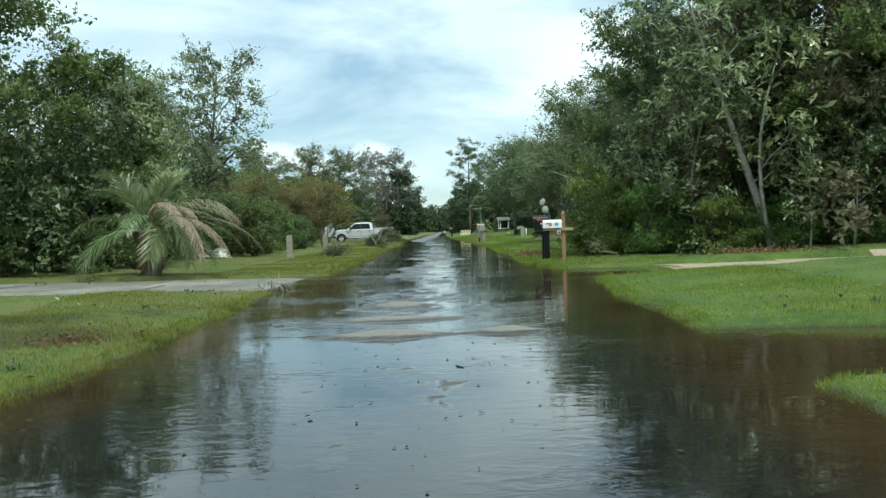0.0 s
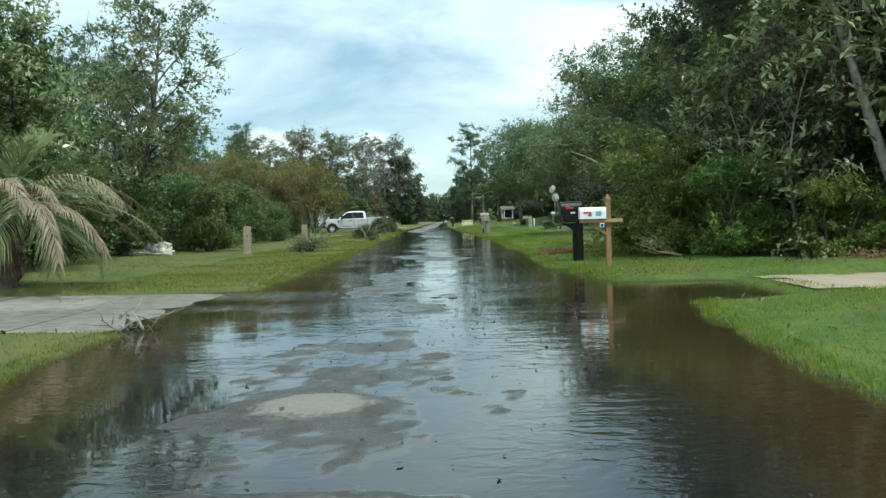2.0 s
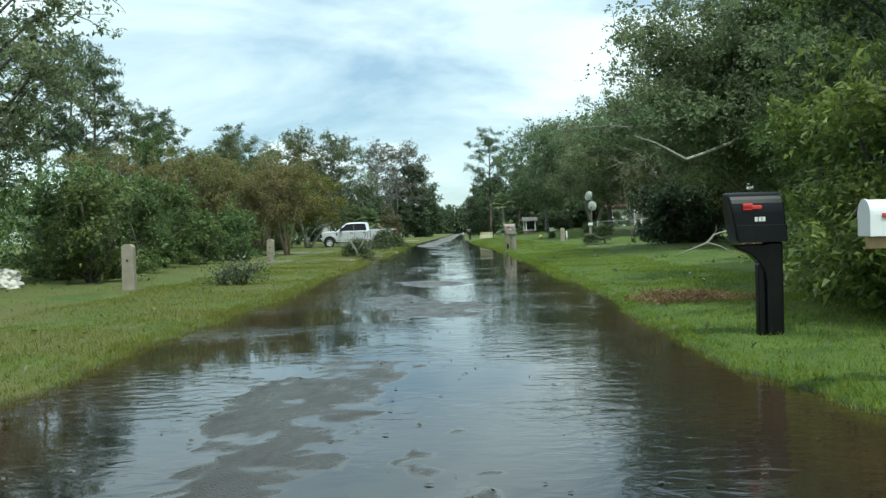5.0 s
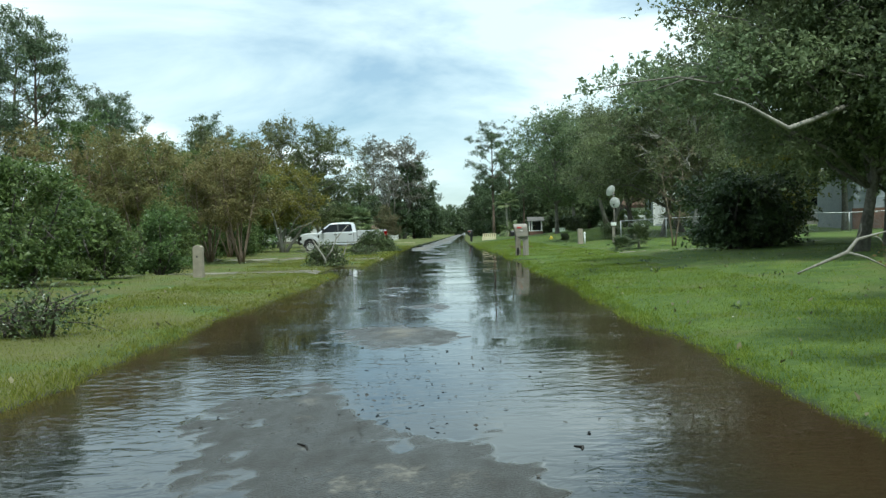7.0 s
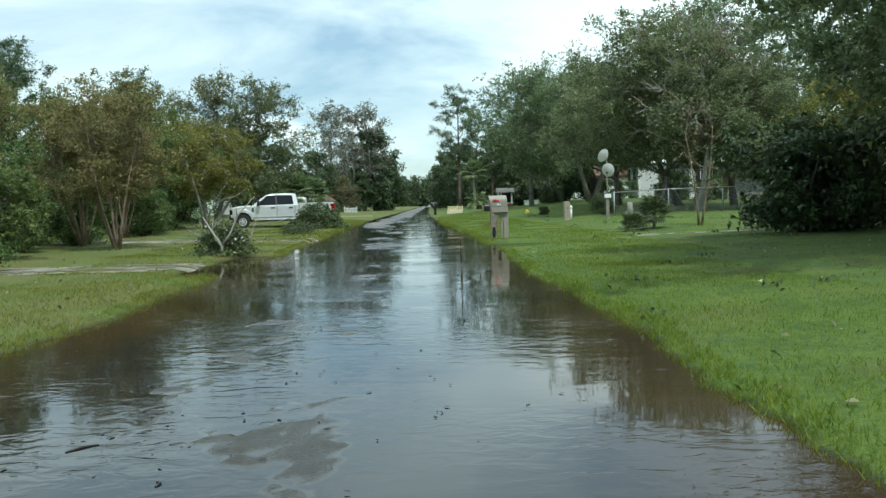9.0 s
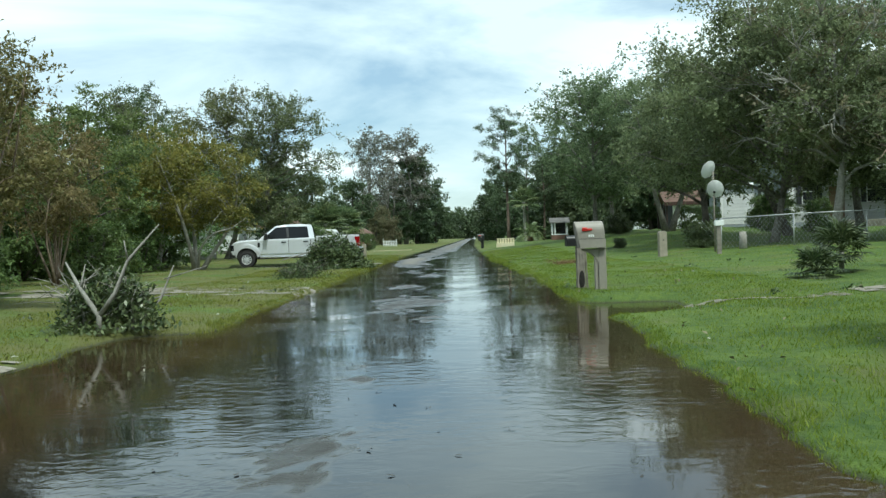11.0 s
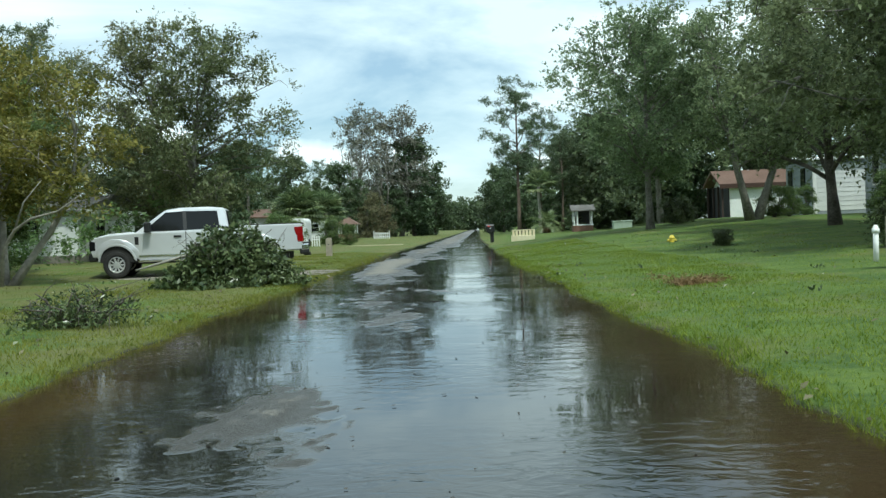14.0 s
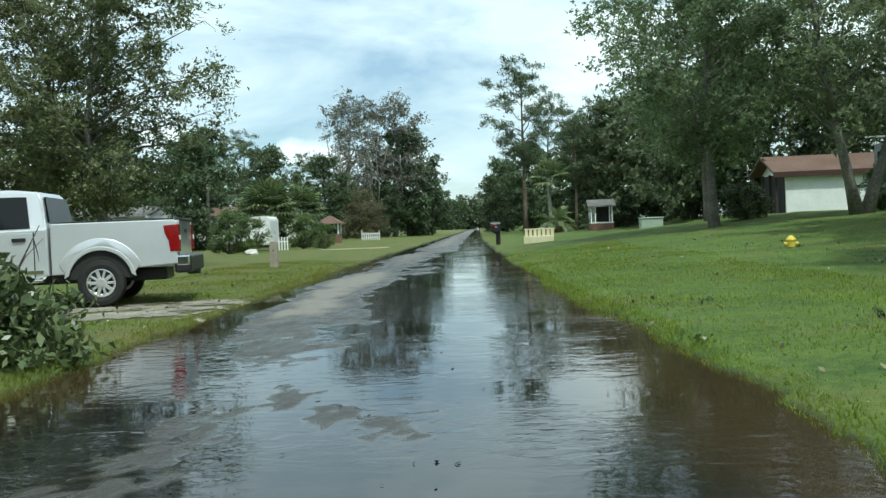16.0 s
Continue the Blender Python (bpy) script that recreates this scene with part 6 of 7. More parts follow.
def hydrant(x, y):
    YEL = material("hydrant_yellow", (0.62, 0.47, 0.04), 0.5, scale=10, color2=(0.7, 0.56, 0.08))
    h = thing("fire_hydrant", "yellow fire hydrant low in the grass", "hydrant", pose(x, y, gz(x, y) - 0.20))
    prof = [(0.0, -0.1), (0.11, -0.1), (0.11, 0.20), (0.15, 0.21), (0.15, 0.25), (0.115, 0.26), (0.115, 0.42), (0.14, 0.43), (0.14, 0.46), (0.10, 0.52), (0.05, 0.57), (0.0, 0.58)]
    bm = bmesh.new()
    segs = 18
    for k in range(segs):
        a, b = 2 * math.pi * k / segs, 2 * math.pi * (k + 1) / segs
        for (r0, z0), (r1, z1) in zip(prof, prof[1:]):
            v = [bm.verts.new(p) for p in ((r0 * math.cos(a), r0 * math.sin(a), z0), (r0 * math.cos(b), r0 * math.sin(b), z0), (r1 * math.cos(b), r1 * math.sin(b), z1), (r1 * math.cos(a), r1 * math.sin(a), z1))]
            bm.faces.new(v)
    bmesh.ops.remove_doubles(bm, verts=bm.verts, dist=0.0005)
    part("barrel", bm, YEL, h)
    for a in (0, 90, 180):
        c = bmesh.new()
        bmesh.ops.create_cone(c, cap_ends=True, segments=12, radius1=0.055, radius2=0.055, depth=0.10, matrix=Matrix.Rotation(radians(a), 4, 'Z') @ Matrix.Translation((0.15, 0, 0.34)) @ Matrix.Rotation(radians(90), 4, 'Y'))
        part("nozzle", c, YEL, h)
    h.scale = (0.78, 0.78, 0.78)


hydrant(5.7, 105.0)


def dish_mast():
    x, y = 8.2, 88.4
    root = thing("satellite_dishes", "two white satellite dishes on one weathered mast", "satellite dish", pose(x, y, gz(x, y)))
    T = Tubes(); T.add([(0, 0, -0.2), (0, 0, 2.9)], [0.035, 0.03], 8)
    part("mast", T.mesh("mast", TIMBER), None, root, "weathered mast")
    DISH = material("pale_dish", (0.72, 0.72, 0.70), 0.45, scale=5, color2=(0.80, 0.80, 0.78))
    for (px, pz, tilt, turn, r) in ((-0.15, 2.95, 25, 30, 0.31), (0.04, 2.26, 12, -18, 0.30)):
        bm = bmesh.new()
        R = 5
        rows = []
        for i in range(R + 1):
            rr = r * i / R
            rows.append([bm.verts.new((rr * math.cos(2 * math.pi * k / 24), 0.35 * rr * rr / r - 0.05, rr * 1.08 * math.sin(2 * math.pi * k / 24))) for k in range(24)])
        for i in range(R):
            for k in range(24):
                bm.faces.new((rows[i][k], rows[i][(k + 1) % 24], rows[i + 1][(k + 1) % 24], rows[i + 1][k])) if i else None
        bm.faces.new(rows[1])
        g = bmesh.ops.solidify(bm, geom=list(bm.faces), thickness=0.012)
        d = part("dish", bm, DISH, root, "", pose(px, -0.08, pz, tilt, 0, turn))
        T = Tubes(); T.add([(0, 0.0, -r * 0.9), (0, -0.2, -r * 0.6), (0, -0.36, -0.05)], [0.012] * 3, 6)
        part("feed_arm", T.mesh("feed_arm", GALV), None, d, "steel feed arm")
        part("feed_head", boxm(-0.04, 0.04, -0.40, -0.32, -0.09, -0.01, 0.012), BLACK, d, "dark feed head")
        part("mount", boxm(-0.05, 0.05, 0.0, 0.12, -0.06, 0.06, 0.01), GALV, d)
    sd = thing("satellite_dish", "single white satellite dish on a thin post by the shrubs", "satellite dish", pose(-17.7, 66.0, gz(-17.7, 66.0), 0, 0, 40))
    T = Tubes(); T.add([(0, 0, -0.2), (0, 0, 1.55)], [0.03, 0.03], 8)
    part("mast", T.mesh("mast", GALV), None, sd)
    bm = bmesh.new()
    rows = [[bm.verts.new((0.42 * i / 5 * math.cos(2 * math.pi * k / 24), 0.06 * (i / 5) ** 2, 0.34 * i / 5 * math.sin(2 * math.pi * k / 24))) for k in range(24)] for i in range(1, 6)]
    bm.faces.new(rows[0])
    for p, q in zip(rows, rows[1:]):
        for k in range(24):
            bm.faces.new((p[k], p[(k + 1) % 24], q[(k + 1) % 24], q[k]))
    bmesh.ops.solidify(bm, geom=list(bm.faces), thickness=0.012)
    d = part("dish", bm, DISH, sd, "", pose(0, -0.1, 1.55, 25, 12, 0))
    T = Tubes(); T.add([(0, 0.0, -0.32), (0, -0.25, -0.25), (0, -0.42, -0.05)], [0.014] * 3, 6)
    part("feed_arm", T.mesh("feed_arm", GALV), None, d, "steel feed arm")
    pd = thing("meter_post", "grey weathered meter post with a white box", "post", pose(7.85, 86.3, gz(7.85, 86.3)))
    part("post", boxm(-0.07, 0.07, -0.07, 0.07, -0.1, 1.0, 0.01), TIMBER, pd)
    part("meter_box", boxm(-0.13, 0.16, -0.12, 0.09, 0.96, 1.14, 0.015), WHITE, pd, "white meter box")
    st = thing("grey_stump", "short grey stump by the fence", "stump", pose(9.5, 89.6, gz(9.5, 89.6)))
    T = Tubes(); T.add([(0, 0, -0.1), (0.01, 0, 0.3), (0.0, 0.02, 0.62)], [0.15, 0.14, 0.13], 10)
    part("trunk", T.mesh("trunk", BARK_PALE), None, st)


dish_mast()


def chain_fence():
    rng = random.Random(8)
    root = thing("chain_link_fence", "low galvanised chain-link fence round the yard", "fence")
    xs = np.arange(8.8, 33, 2.7)
    y = 90.0
    tops = []
    for x in xs:
        z = gz(x, y)
        T = Tubes(); T.add([(x, y, z - 0.1), (x, y, z + 1.2)], [0.03, 0.03], 8)
        part("post", T.mesh("post", GALV), None, root)
        tops.append((x, y, z + 1.18))
    T = Tubes(); T.add(tops, [0.022] * len(tops), 6)
    part("top_rail", T.mesh("top_rail", GALV), None, root)
    V, F = [], []
    for x in np.arange(8.8, 32.5, 0.16):
        for sgn in (-1, 1):
            z = gz(x, y)
            a, b = Vector((x, y, z + 0.02)), Vector((x + sgn * 0.9, y, z + 1.16))
            o = len(V)
            w = Vector((0.004, 0, 0))
            V += [a - w, a + w, b + w, b - w]
            F.append((o, o + 1, o + 2, o + 3))
    me = mesh_of("wire_mesh", V, F); me.materials.append(GALV)
    ob = part("wire_mesh", me, None, root, "woven wire mesh")
    ob["kind"] = "stuff"


chain_fence()

# ---- houses ----
SIDING = material("grey_blue_siding", (0.25, 0.28, 0.31), 0.65, scale=6, color2=(0.34, 0.37, 0.40), obj=0.12)
SIDING_W = material("white_siding", (0.62, 0.63, 0.62), 0.55, scale=6, color2=(0.74, 0.75, 0.74), obj=0.05)
BRICK = material("red_brown_brick", (0.16, 0.085, 0.06), 0.9, scale=9, bump=0.006, color2=(0.26, 0.15, 0.11))
ROOF_GREY = material("grey_shingles", (0.10, 0.095, 0.09), 0.9, scale=12, bump=0.01, color2=(0.20, 0.19, 0.18))
ROOF_BROWN = material("brown_metal_roof", (0.105, 0.058, 0.040), 0.7, scale=5, color2=(0.16, 0.095, 0.070))
SIDING_G = material("pale_grey_siding", (0.40, 0.41, 0.40), 0.65, scale=6, color2=(0.50, 0.51, 0.50), obj=0.10)
TIN = material("pale_tin_roof", (0.36, 0.36, 0.35), 0.5, 0.3, scale=5, color2=(0.47, 0.47, 0.45), bump=0.004)
SHUTTER = material("dark_shutter", (0.02, 0.022, 0.025), 0.6)


def clapboard(root, x0, x1, y, z0, z1, mat, step=0.2, facing=-1, axis='x', gable=0.0):
    """Lapped boards on a wall face; axis x: wall along x at y; axis y: wall along y at x = y."""
    n = int((z1 - z0) / step)
    me = boxm(0, 1, -0.02, 0.0, 0, step * 0.98)
    mesh = bpy.data.meshes.new("board"); me.to_mesh(mesh); me.free(); mesh.materials.append(mat)
    for v in mesh.vertices:
        if v.co.z > step * 0.5:
            v.co.y *= 0.3
    for i in range(n):
        z = z0 + i * step
        if axis == 'x':
            m = Matrix.Translation((x0, y, z)) @ Matrix.Diagonal((x1 - x0, 1, 1, 1))
        else:
            m = Matrix.Translation((y, x1, z)) @ Matrix.Rotation(radians(-90), 4, 'Z') @ Matrix.Diagonal((x1 - x0, 1, 1, 1))
        part("board", mesh, None, root, "", m)


def window(root, x, y, z, w, h, shutters=False):
    f = part("window", boxm(x - w / 2 - 0.05, x + w / 2 + 0.05, y - 0.07, y + 0.02, z - 0.05, z + h + 0.05), WHITE, root, "white-framed window")
    part("pane", boxm(x - w / 2, x + w / 2, y - 0.085, y - 0.072, z, z + h * 0.48), GLASS_DARK, f, "dark window pane")
    part("pane", boxm(x - w / 2, x + w / 2, y - 0.085, y - 0.072, z + h * 0.52, z + h), GLASS_DARK, f, "dark window pane")
    if shutters:
        for s in (-1, 1):
            part("shutter", boxm(x + s * (w / 2 + 0.22) - 0.15, x + s * (w / 2 + 0.22) + 0.15, y - 0.06, y - 0.01, z - 0.03, z + h + 0.03), SHUTTER, f, "dark shutter")


def gable_roof(root, x0, x1, y0, y1, z, rise, mat, over=0.4, ridge='x', name="roof"):
    bm = bmesh.new()
    if ridge == 'x':
        o = [(y0 - over, z - 0.10), (y0 - over, z + 0.02), ((y0 + y1) / 2, z + rise), (y1 + over, z + 0.02), (y1 + over, z - 0.10), ((y0 + y1) / 2, z + rise - 0.14)]
        prism(bm, o, x0 - over, x1 + over)
        bmesh.ops.transform(bm, matrix=Matrix(((0, 1, 0, 0), (1, 0, 0, 0), (0, 0, 1, 0), (0, 0, 0, 1))), verts=bm.verts)
        bmesh.ops.reverse_faces(bm, faces=bm.faces)
    else:
        o = [(x0 - over, z - 0.10), (x0 - over, z + 0.02), ((x0 + x1) / 2, z + rise), (x1 + over, z + 0.02), (x1 + over, z - 0.10), ((x0 + x1) / 2, z + rise - 0.14)]
        prism(bm, o, y0 - over, y1 + over)
    return part(name, bm, mat, root)


def walls(root, x0, x1, y0, y1, z0, z1, mat, rise=0.0, ridge='x'):
    t = 0.14
    for name, b in (("wall", (x0, x1, y0, y0 + t)), ("wall", (x0, x1, y1 - t, y1)), ("wall", (x0, x0 + t, y0 + t, y1 - t)), ("wall", (x1 - t, x1, y0 + t, y1 - t))):
        part(name, boxm(b[0], b[1], b[2], b[3], z0, z1), mat, root)
    if rise:
        for k in (0, 1):
            bm = bmesh.new()
            if ridge == 'x':
                xx = (x0, x0 + t) if k == 0 else (x1 - t, x1)
                prism(bm, [(y0, z1), (y1, z1), ((y0 + y1) / 2, z1 + rise - 0.15)], *xx)
                bmesh.ops.transform(bm, matrix=Matrix(((0, 1, 0, 0), (1, 0, 0, 0), (0, 0, 1, 0), (0, 0, 0, 1))), verts=bm.verts)
                bmesh.ops.reverse_faces(bm, faces=bm.faces)
            else:
                yy = (y0, y0 + t) if k == 0 else (y1 - t, y1)
                prism(bm, [(x0, z1), (x1, z1), ((x0 + x1) / 2, z1 + rise - 0.15)], *yy)
            part("gable", bm, mat, root)


def houses():
    a = thing("house", "grey-sided single-storey house with dark shutters under the oaks", "house")
    walls(a, 18.5, 32.0, 113.5, 121.2, 0.9, 4.35, SIDING, 1.9)
    gable_roof(a, 18.5, 32.0, 113.5, 121.2, 4.35, 1.9, TIN, 0.3)
    clapboard(a, 18.5, 32.0, 113.5, 1.3, 4.3, SIDING_G, 0.22)
    clapboard(a, 113.5, 121.2, 18.5, 1.3, 4.3, SIDING, 0.22, axis='y')
    part("corner_board", boxm(18.44, 18.80, 113.44, 113.56, 1.0, 4.3, 0.01), WHITE, a, "white corner board")
    for y in (117.0, 119.6):
        f = part("window", boxm(18.40, 18.47, y - 0.45, y + 0.45, 2.5, 4.0), WHITE, a, "white-framed window")
        part("pane", boxm(18.385, 18.398, y - 0.38, y + 0.38, 2.58, 3.92), GLASS_DARK, f, "dark window pane")
    window(a, 19.7, 113.47, 2.45, 0.8, 1.45, True)
    window(a, 24.3, 113.47, 2.45, 2.2, 1.45, True)
    window(a, 28.6, 113.47, 2.45, 1.3, 1.45, True)
    part("door", boxm(20.9, 21.8, 113.40, 113.48, 1.35, 3.45, 0.01), material("brown_door", (0.16, 0.10, 0.06), 0.6, scale=8, color2=(0.22, 0.15, 0.09)), a, "brown front door")
    part("porch_floor", boxm(20.6, 30, 111.4, 113.4, 0.7, 1.35, 0.02), CONCRETE, a)
    for x in (20.8, 23.9, 26.9, 29.8):
        part("porch_post", boxm(x - 0.06, x + 0.06, 111.5, 111.62, 1.35, 4.05), WHITE, a)
    part("porch_roof", quad_panel([(20.4, 111.2, 4.1), (30.2, 111.2, 4.1), (30.2, 113.5, 4.5), (20.4, 113.5, 4.5)], 0.12), TIN, a)
    s = thing("shed", "white lap-fronted shed with grey side and small windows", "shed")
    walls(s, 16.8, 20.2, 124.0, 128.8, 0.9, 4.1, SIDING)
    clapboard(s, 16.95, 20.2, 124.0, 1.35, 4.1, SIDING_W, 0.25)
    clapboard(s, 124.0, 128.8, 16.8, 1.35, 4.1, SIDING, 0.25, axis='y')
    part("corner_board", boxm(16.76, 16.95, 123.95, 124.03, 1.2, 4.1, 0.01), WHITE, s, "white corner board")
    for y in (125.6, 127.9):
        part("window", boxm(16.72, 16.775, y - 0.36, y + 0.36, 2.75, 3.75), GLASS_DARK, s, "small dark window")
    part("roof", quad_panel([(16.5, 123.7, 4.12), (20.5, 123.7, 4.12), (20.5, 129.1, 4.5), (16.5, 129.1, 4.5)], 0.08), WHITE, s)
    b = thing("house", "blue-grey sided house gable on a brick base", "house")
    walls(b, 25.6, 33.0, 98.0, 105.0, 0.5, 4.6, SIDING, 2.2, 'y')
    gable_roof(b, 25.6, 33.0, 98.0, 105.0, 4.6, 2.2, ROOF_GREY, 0.45, 'y')
    clapboard(b, 25.6, 33.0, 98.0, 2.0, 4.6, SIDING, 0.22)
    part("brick_base", boxm(25.5, 33.1, 97.9, 98.0, 0.3, 1.95), BRICK, b, "brown brick base")
    window(b, 27.0, 97.97, 2.9, 0.55, 1.2)
    window(b, 30.0, 97.97, 2.9, 0.9, 1.2)
    g = thing("garage", "white-walled garage with brown metal roof and open porch", "garage")
    walls(g, 16.8, 25.6, 142.5, 147.5, 0.8, 3.6, WHITE, 1.1)
    gable_roof(g, 16.3, 25.6, 142.5, 147.5, 3.6, 1.1, ROOF_BROWN, 0.3)
    part("fascia", boxm(16.0, 25.9, 142.12, 142.18, 3.28, 3.60), material("brown_fascia", (0.05, 0.022, 0.015), 0.7), g, "dark brown fascia board")
    for y in (142.5, 143.8, 145.4, 147.2):
        part("porch_post", boxm(16.2, 16.34, y, y + 0.15, 0.7, 3.5), material("dark_post", (0.035, 0.022, 0.018), 0.8), g, "dark porch post")
    # near-black panels in shutter colour stand in for the shade of the open porch
    part("back_panel", boxm(16.2, 16.75, 147.3, 147.4, 0.8, 3.5), SHUTTER, g, "dark panel for the shade at the back of the porch")
    part("porch_shade_panel", boxm(16.735, 16.795, 142.62, 147.4, 0.8, 3.5), SHUTTER, g, "dark panel for the shade inside the porch")
    part("vent", boxm(21.4, 22.3, 142.46, 142.495, 2.75, 3.2), GALV, g, "louvred wall vent")
    # small open shed with a counter
    s2 = thing("shed", "small grey-roofed open stand on a brick base", "shed")
    z = gz(7.6, 160)
    part("base", boxm(6.75, 8.55, 159.6, 161.4, z - 0.2, z + 0.5, 0.02), BRICK, s2, "brick base")
    part("rail", boxm(6.72, 8.58, 159.57, 159.66, z + 0.5, z + 0.6, 0.01), WHITE, s2, "white front rail")
    for x in (6.78, 7.1, 8.4):
        for y in (159.66, 161.25):
            part("post", boxm(x, x + 0.10, y, y + 0.10, z + 0.5, z + 1.9), WHITE, s2, "white corner post")
    part("back", boxm(6.85, 8.45, 161.3, 161.37, z + 0.5, z + 1.9), SHUTTER, s2, "dark back panel")
    gable_roof(s2, 6.75, 8.55, 159.6, 161.4, z + 1.9, 0.5, ROOF_GREY, 0.2)
    # stand and low fence on the other side
    bo = thing("roadside_stand", "small brown-roofed stand with white posts", "stand")
    x0, y0 = -14.8, 165.0
    z = gz(x0, y0)
    part("base", boxm(x0 - 0.85, x0 + 0.85, y0 - 0.8, y0 + 0.8, z - 0.2, z + 0.75, 0.02), BRICK, bo, "brick base")
    for sx in (-0.8, 0.8):
        for sy in (-0.75, 0.75):
            part("post", boxm(x0 + sx - 0.06, x0 + sx + 0.06, y0 + sy - 0.06, y0 + sy + 0.06, z + 0.75, z + 1.65), WHITE, bo, "white corner post")
    rb = bmesh.new()
    bmesh.ops.create_cone(rb, cap_ends=True, segments=4, radius1=1.6, radius2=0.15, depth=0.7, matrix=Matrix.Translation((x0, y0, z + 2.0)) @ Matrix.Rotation(radians(45), 4, 'Z'))
    part("roof", rb, ROOF_BROWN, bo)
    wf = thing("picket_fence", "short white picket fence panel on the verge", "fence")
    for k in range(9):
        x = -14.2 + 0.22 * k
        part("picket", boxm(x, x + 0.09, 180.0, 180.03, gz(x, 180) - 0.05, gz(x, 180) + (0.75 if k % 8 else 0.95)), WHITE, wf)
    for zz in (0.25, 0.6):
        part("rail", boxm(-14.2, -12.35, 180.032, 180.06, gz(-13, 180) + zz, gz(-13, 180) + zz + 0.08), WHITE, wf)
    for (n, lab, x0, x1, y0, y1, z1, mat, rm) in (
            ("mobile_home", "white mobile home behind the yard trees", -25.5, -20.5, 186, 196, 2.7, SIDING_W, ROOF_GREY),
            ("mobile_home", "white sided home with a low brown roof", -26.5, -21.0, 158, 166, 2.6, SIDING_W, ROOF_BROWN),
            ("house", "white sided house half hidden by trees", -34.0, -25.5, 150, 158, 2.6, SIDING_W, ROOF_GREY),
            ("mobile_home", "pale home glimpsed through the myrtles", -27.0, -19.5, 114, 121, 2.4, SIDING_W, ROOF_GREY)):
        h = thing(n, lab, n.replace("_", " "))
        z = gz((x0 + x1) / 2, y0)
        walls(h, x0, x1, y0, y1, z - 0.2, z + z1, mat, 0.8)
        gable_roof(h, x0, x1, y0, y1, z + z1, 0.8, rm, 0.3)
        part("fascia", boxm(x1 + 0.28, x1 + 0.33, y0 - 0.3, y1 + 0.3, z + z1 - 0.14, z + z1 + 0.04), WHITE, h, "white eave board")
        part("skirting", boxm(x0 - 0.02, x1 + 0.02, y0 - 0.02, y1 + 0.02, z - 0.2, z + 0.35), CONCRETE, h, "grey skirting")
        for k in range(2):
            window(h, x0 + (x1 - x0) * (0.3 + 0.4 * k), y0 - 0.03, z + 1.1, 0.9, 0.9)
        part("end_window", boxm(x1, x1 + 0.03, y0 + 2, y0 + 3, z + 1.1, z + 2.0), GLASS_DARK, h, "dark window")
    tr = thing("cargo_trailer", "small round-topped white cargo trailer beside a bush", "trailer", pose(-14.6, 140.0, gz(-14.6, 140.0)))
    prof = [(-0.7, 0.35), (0.7, 0.35), (0.7, 1.75)] + [(0.35 + 0.35 * math.cos(radians(a)), 1.75 + 0.28 * math.sin(radians(a))) for a in (25, 50, 75)] + [(-0.35 - 0.35 * math.cos(radians(a)), 1.75 + 0.28 * math.sin(radians(a))) for a in (75, 50, 25)] + [(-0.7, 1.75)]
    bx = part("body", prism(bmesh.new(), prof, -1.0, 1.2, 0.03), SIDING_W, tr)
    part("door", boxm(-0.55, 0.55, -1.025, -1.0, 0.45, 1.65, 0.01), WHITE, bx, "white rear door")
    part("chassis", boxm(-0.6, 0.6, -0.95, 1.15, 0.22, 0.36, 0.02), BLACK, tr, "dark chassis")
    for sx in (-0.68, 0.68):
        part("wheel", lathe([(0.0, -0.07), (0.26, -0.07), (0.28, -0.04), (0.28, 0.04), (0.26, 0.07), (0.0, 0.07)], 20), RUBBER, tr, "small black tyre", pose(sx, 0.1, 0.27, 0, 0, 90))
    st = thing("pale_stone", "pale broken stone in the grass by the bush", "stone", pose(-13.0, 131.0, gz(-13.0, 131.0) + 0.08))
    bm = bmesh.new()
    bmesh.ops.create_icosphere(bm, subdivisions=2, radius=0.36)
    for v in bm.verts:
        v.co *= 1 + 0.4 * noise.noise(v.co * 4)
        v.co.z *= 0.6
    part("stone", bm, material("bleached_stone", (0.45, 0.43, 0.38), 0.9, scale=6, bump=0.01, color2=(0.60, 0.58, 0.53)), st)
    pl = thing("plank", "long pale board lying on the grass", "board", pose(-8.9, 138.0, gz(-8.9, 138.0) + 0.04, 0, 0, -4))
    part("board", boxm(-2.0, 2.0, -0.09, 0.09, -0.02, 0.03, 0.006), material("pale_pine_board", (0.48, 0.43, 0.30), 0.85, scale=7, color2=(0.58, 0.52, 0.38)), pl)
    pf = thing("picket_fence", "white picket fence beside the utility shed", "fence")
    for k in range(4):
        x = -13.7 + 0.17 * k
        part("picket", boxm(x, x + 0.08, 140.0, 140.03, gz(x, 140) - 0.05, gz(x, 140) + 0.8), WHITE, pf)
    part("rail", boxm(-13.7, -13.1, 140.032, 140.06, gz(-13, 140) + 0.5, gz(-13, 140) + 0.58), WHITE, pf)
    up = thing("utility_pole", "weathered wooden utility pole in a yard", "pole", pose(-20.8, 150, gz(-20.8, 150)))
    T = Tubes(); T.add([(0, 0, -0.3), (0, 0, 5.6)], [0.13, 0.10], 10)
    part("pole", T.mesh("pole", TIMBER), None, up)
    part("lamp", boxm(0.05, 0.35, -0.12, 0.12, 5.0, 5.25, 0.04), GALV, up, "grey yard lamp")
    ub = thing("utility_box", "pale green utility box on the lawn", "utility box", pose(9.9, 150, gz(9.9, 150)))
    GREEN_BOX = material("pale_green_metal", (0.30, 0.36, 0.29), 0.5, scale=5, color2=(0.36, 0.42, 0.35))
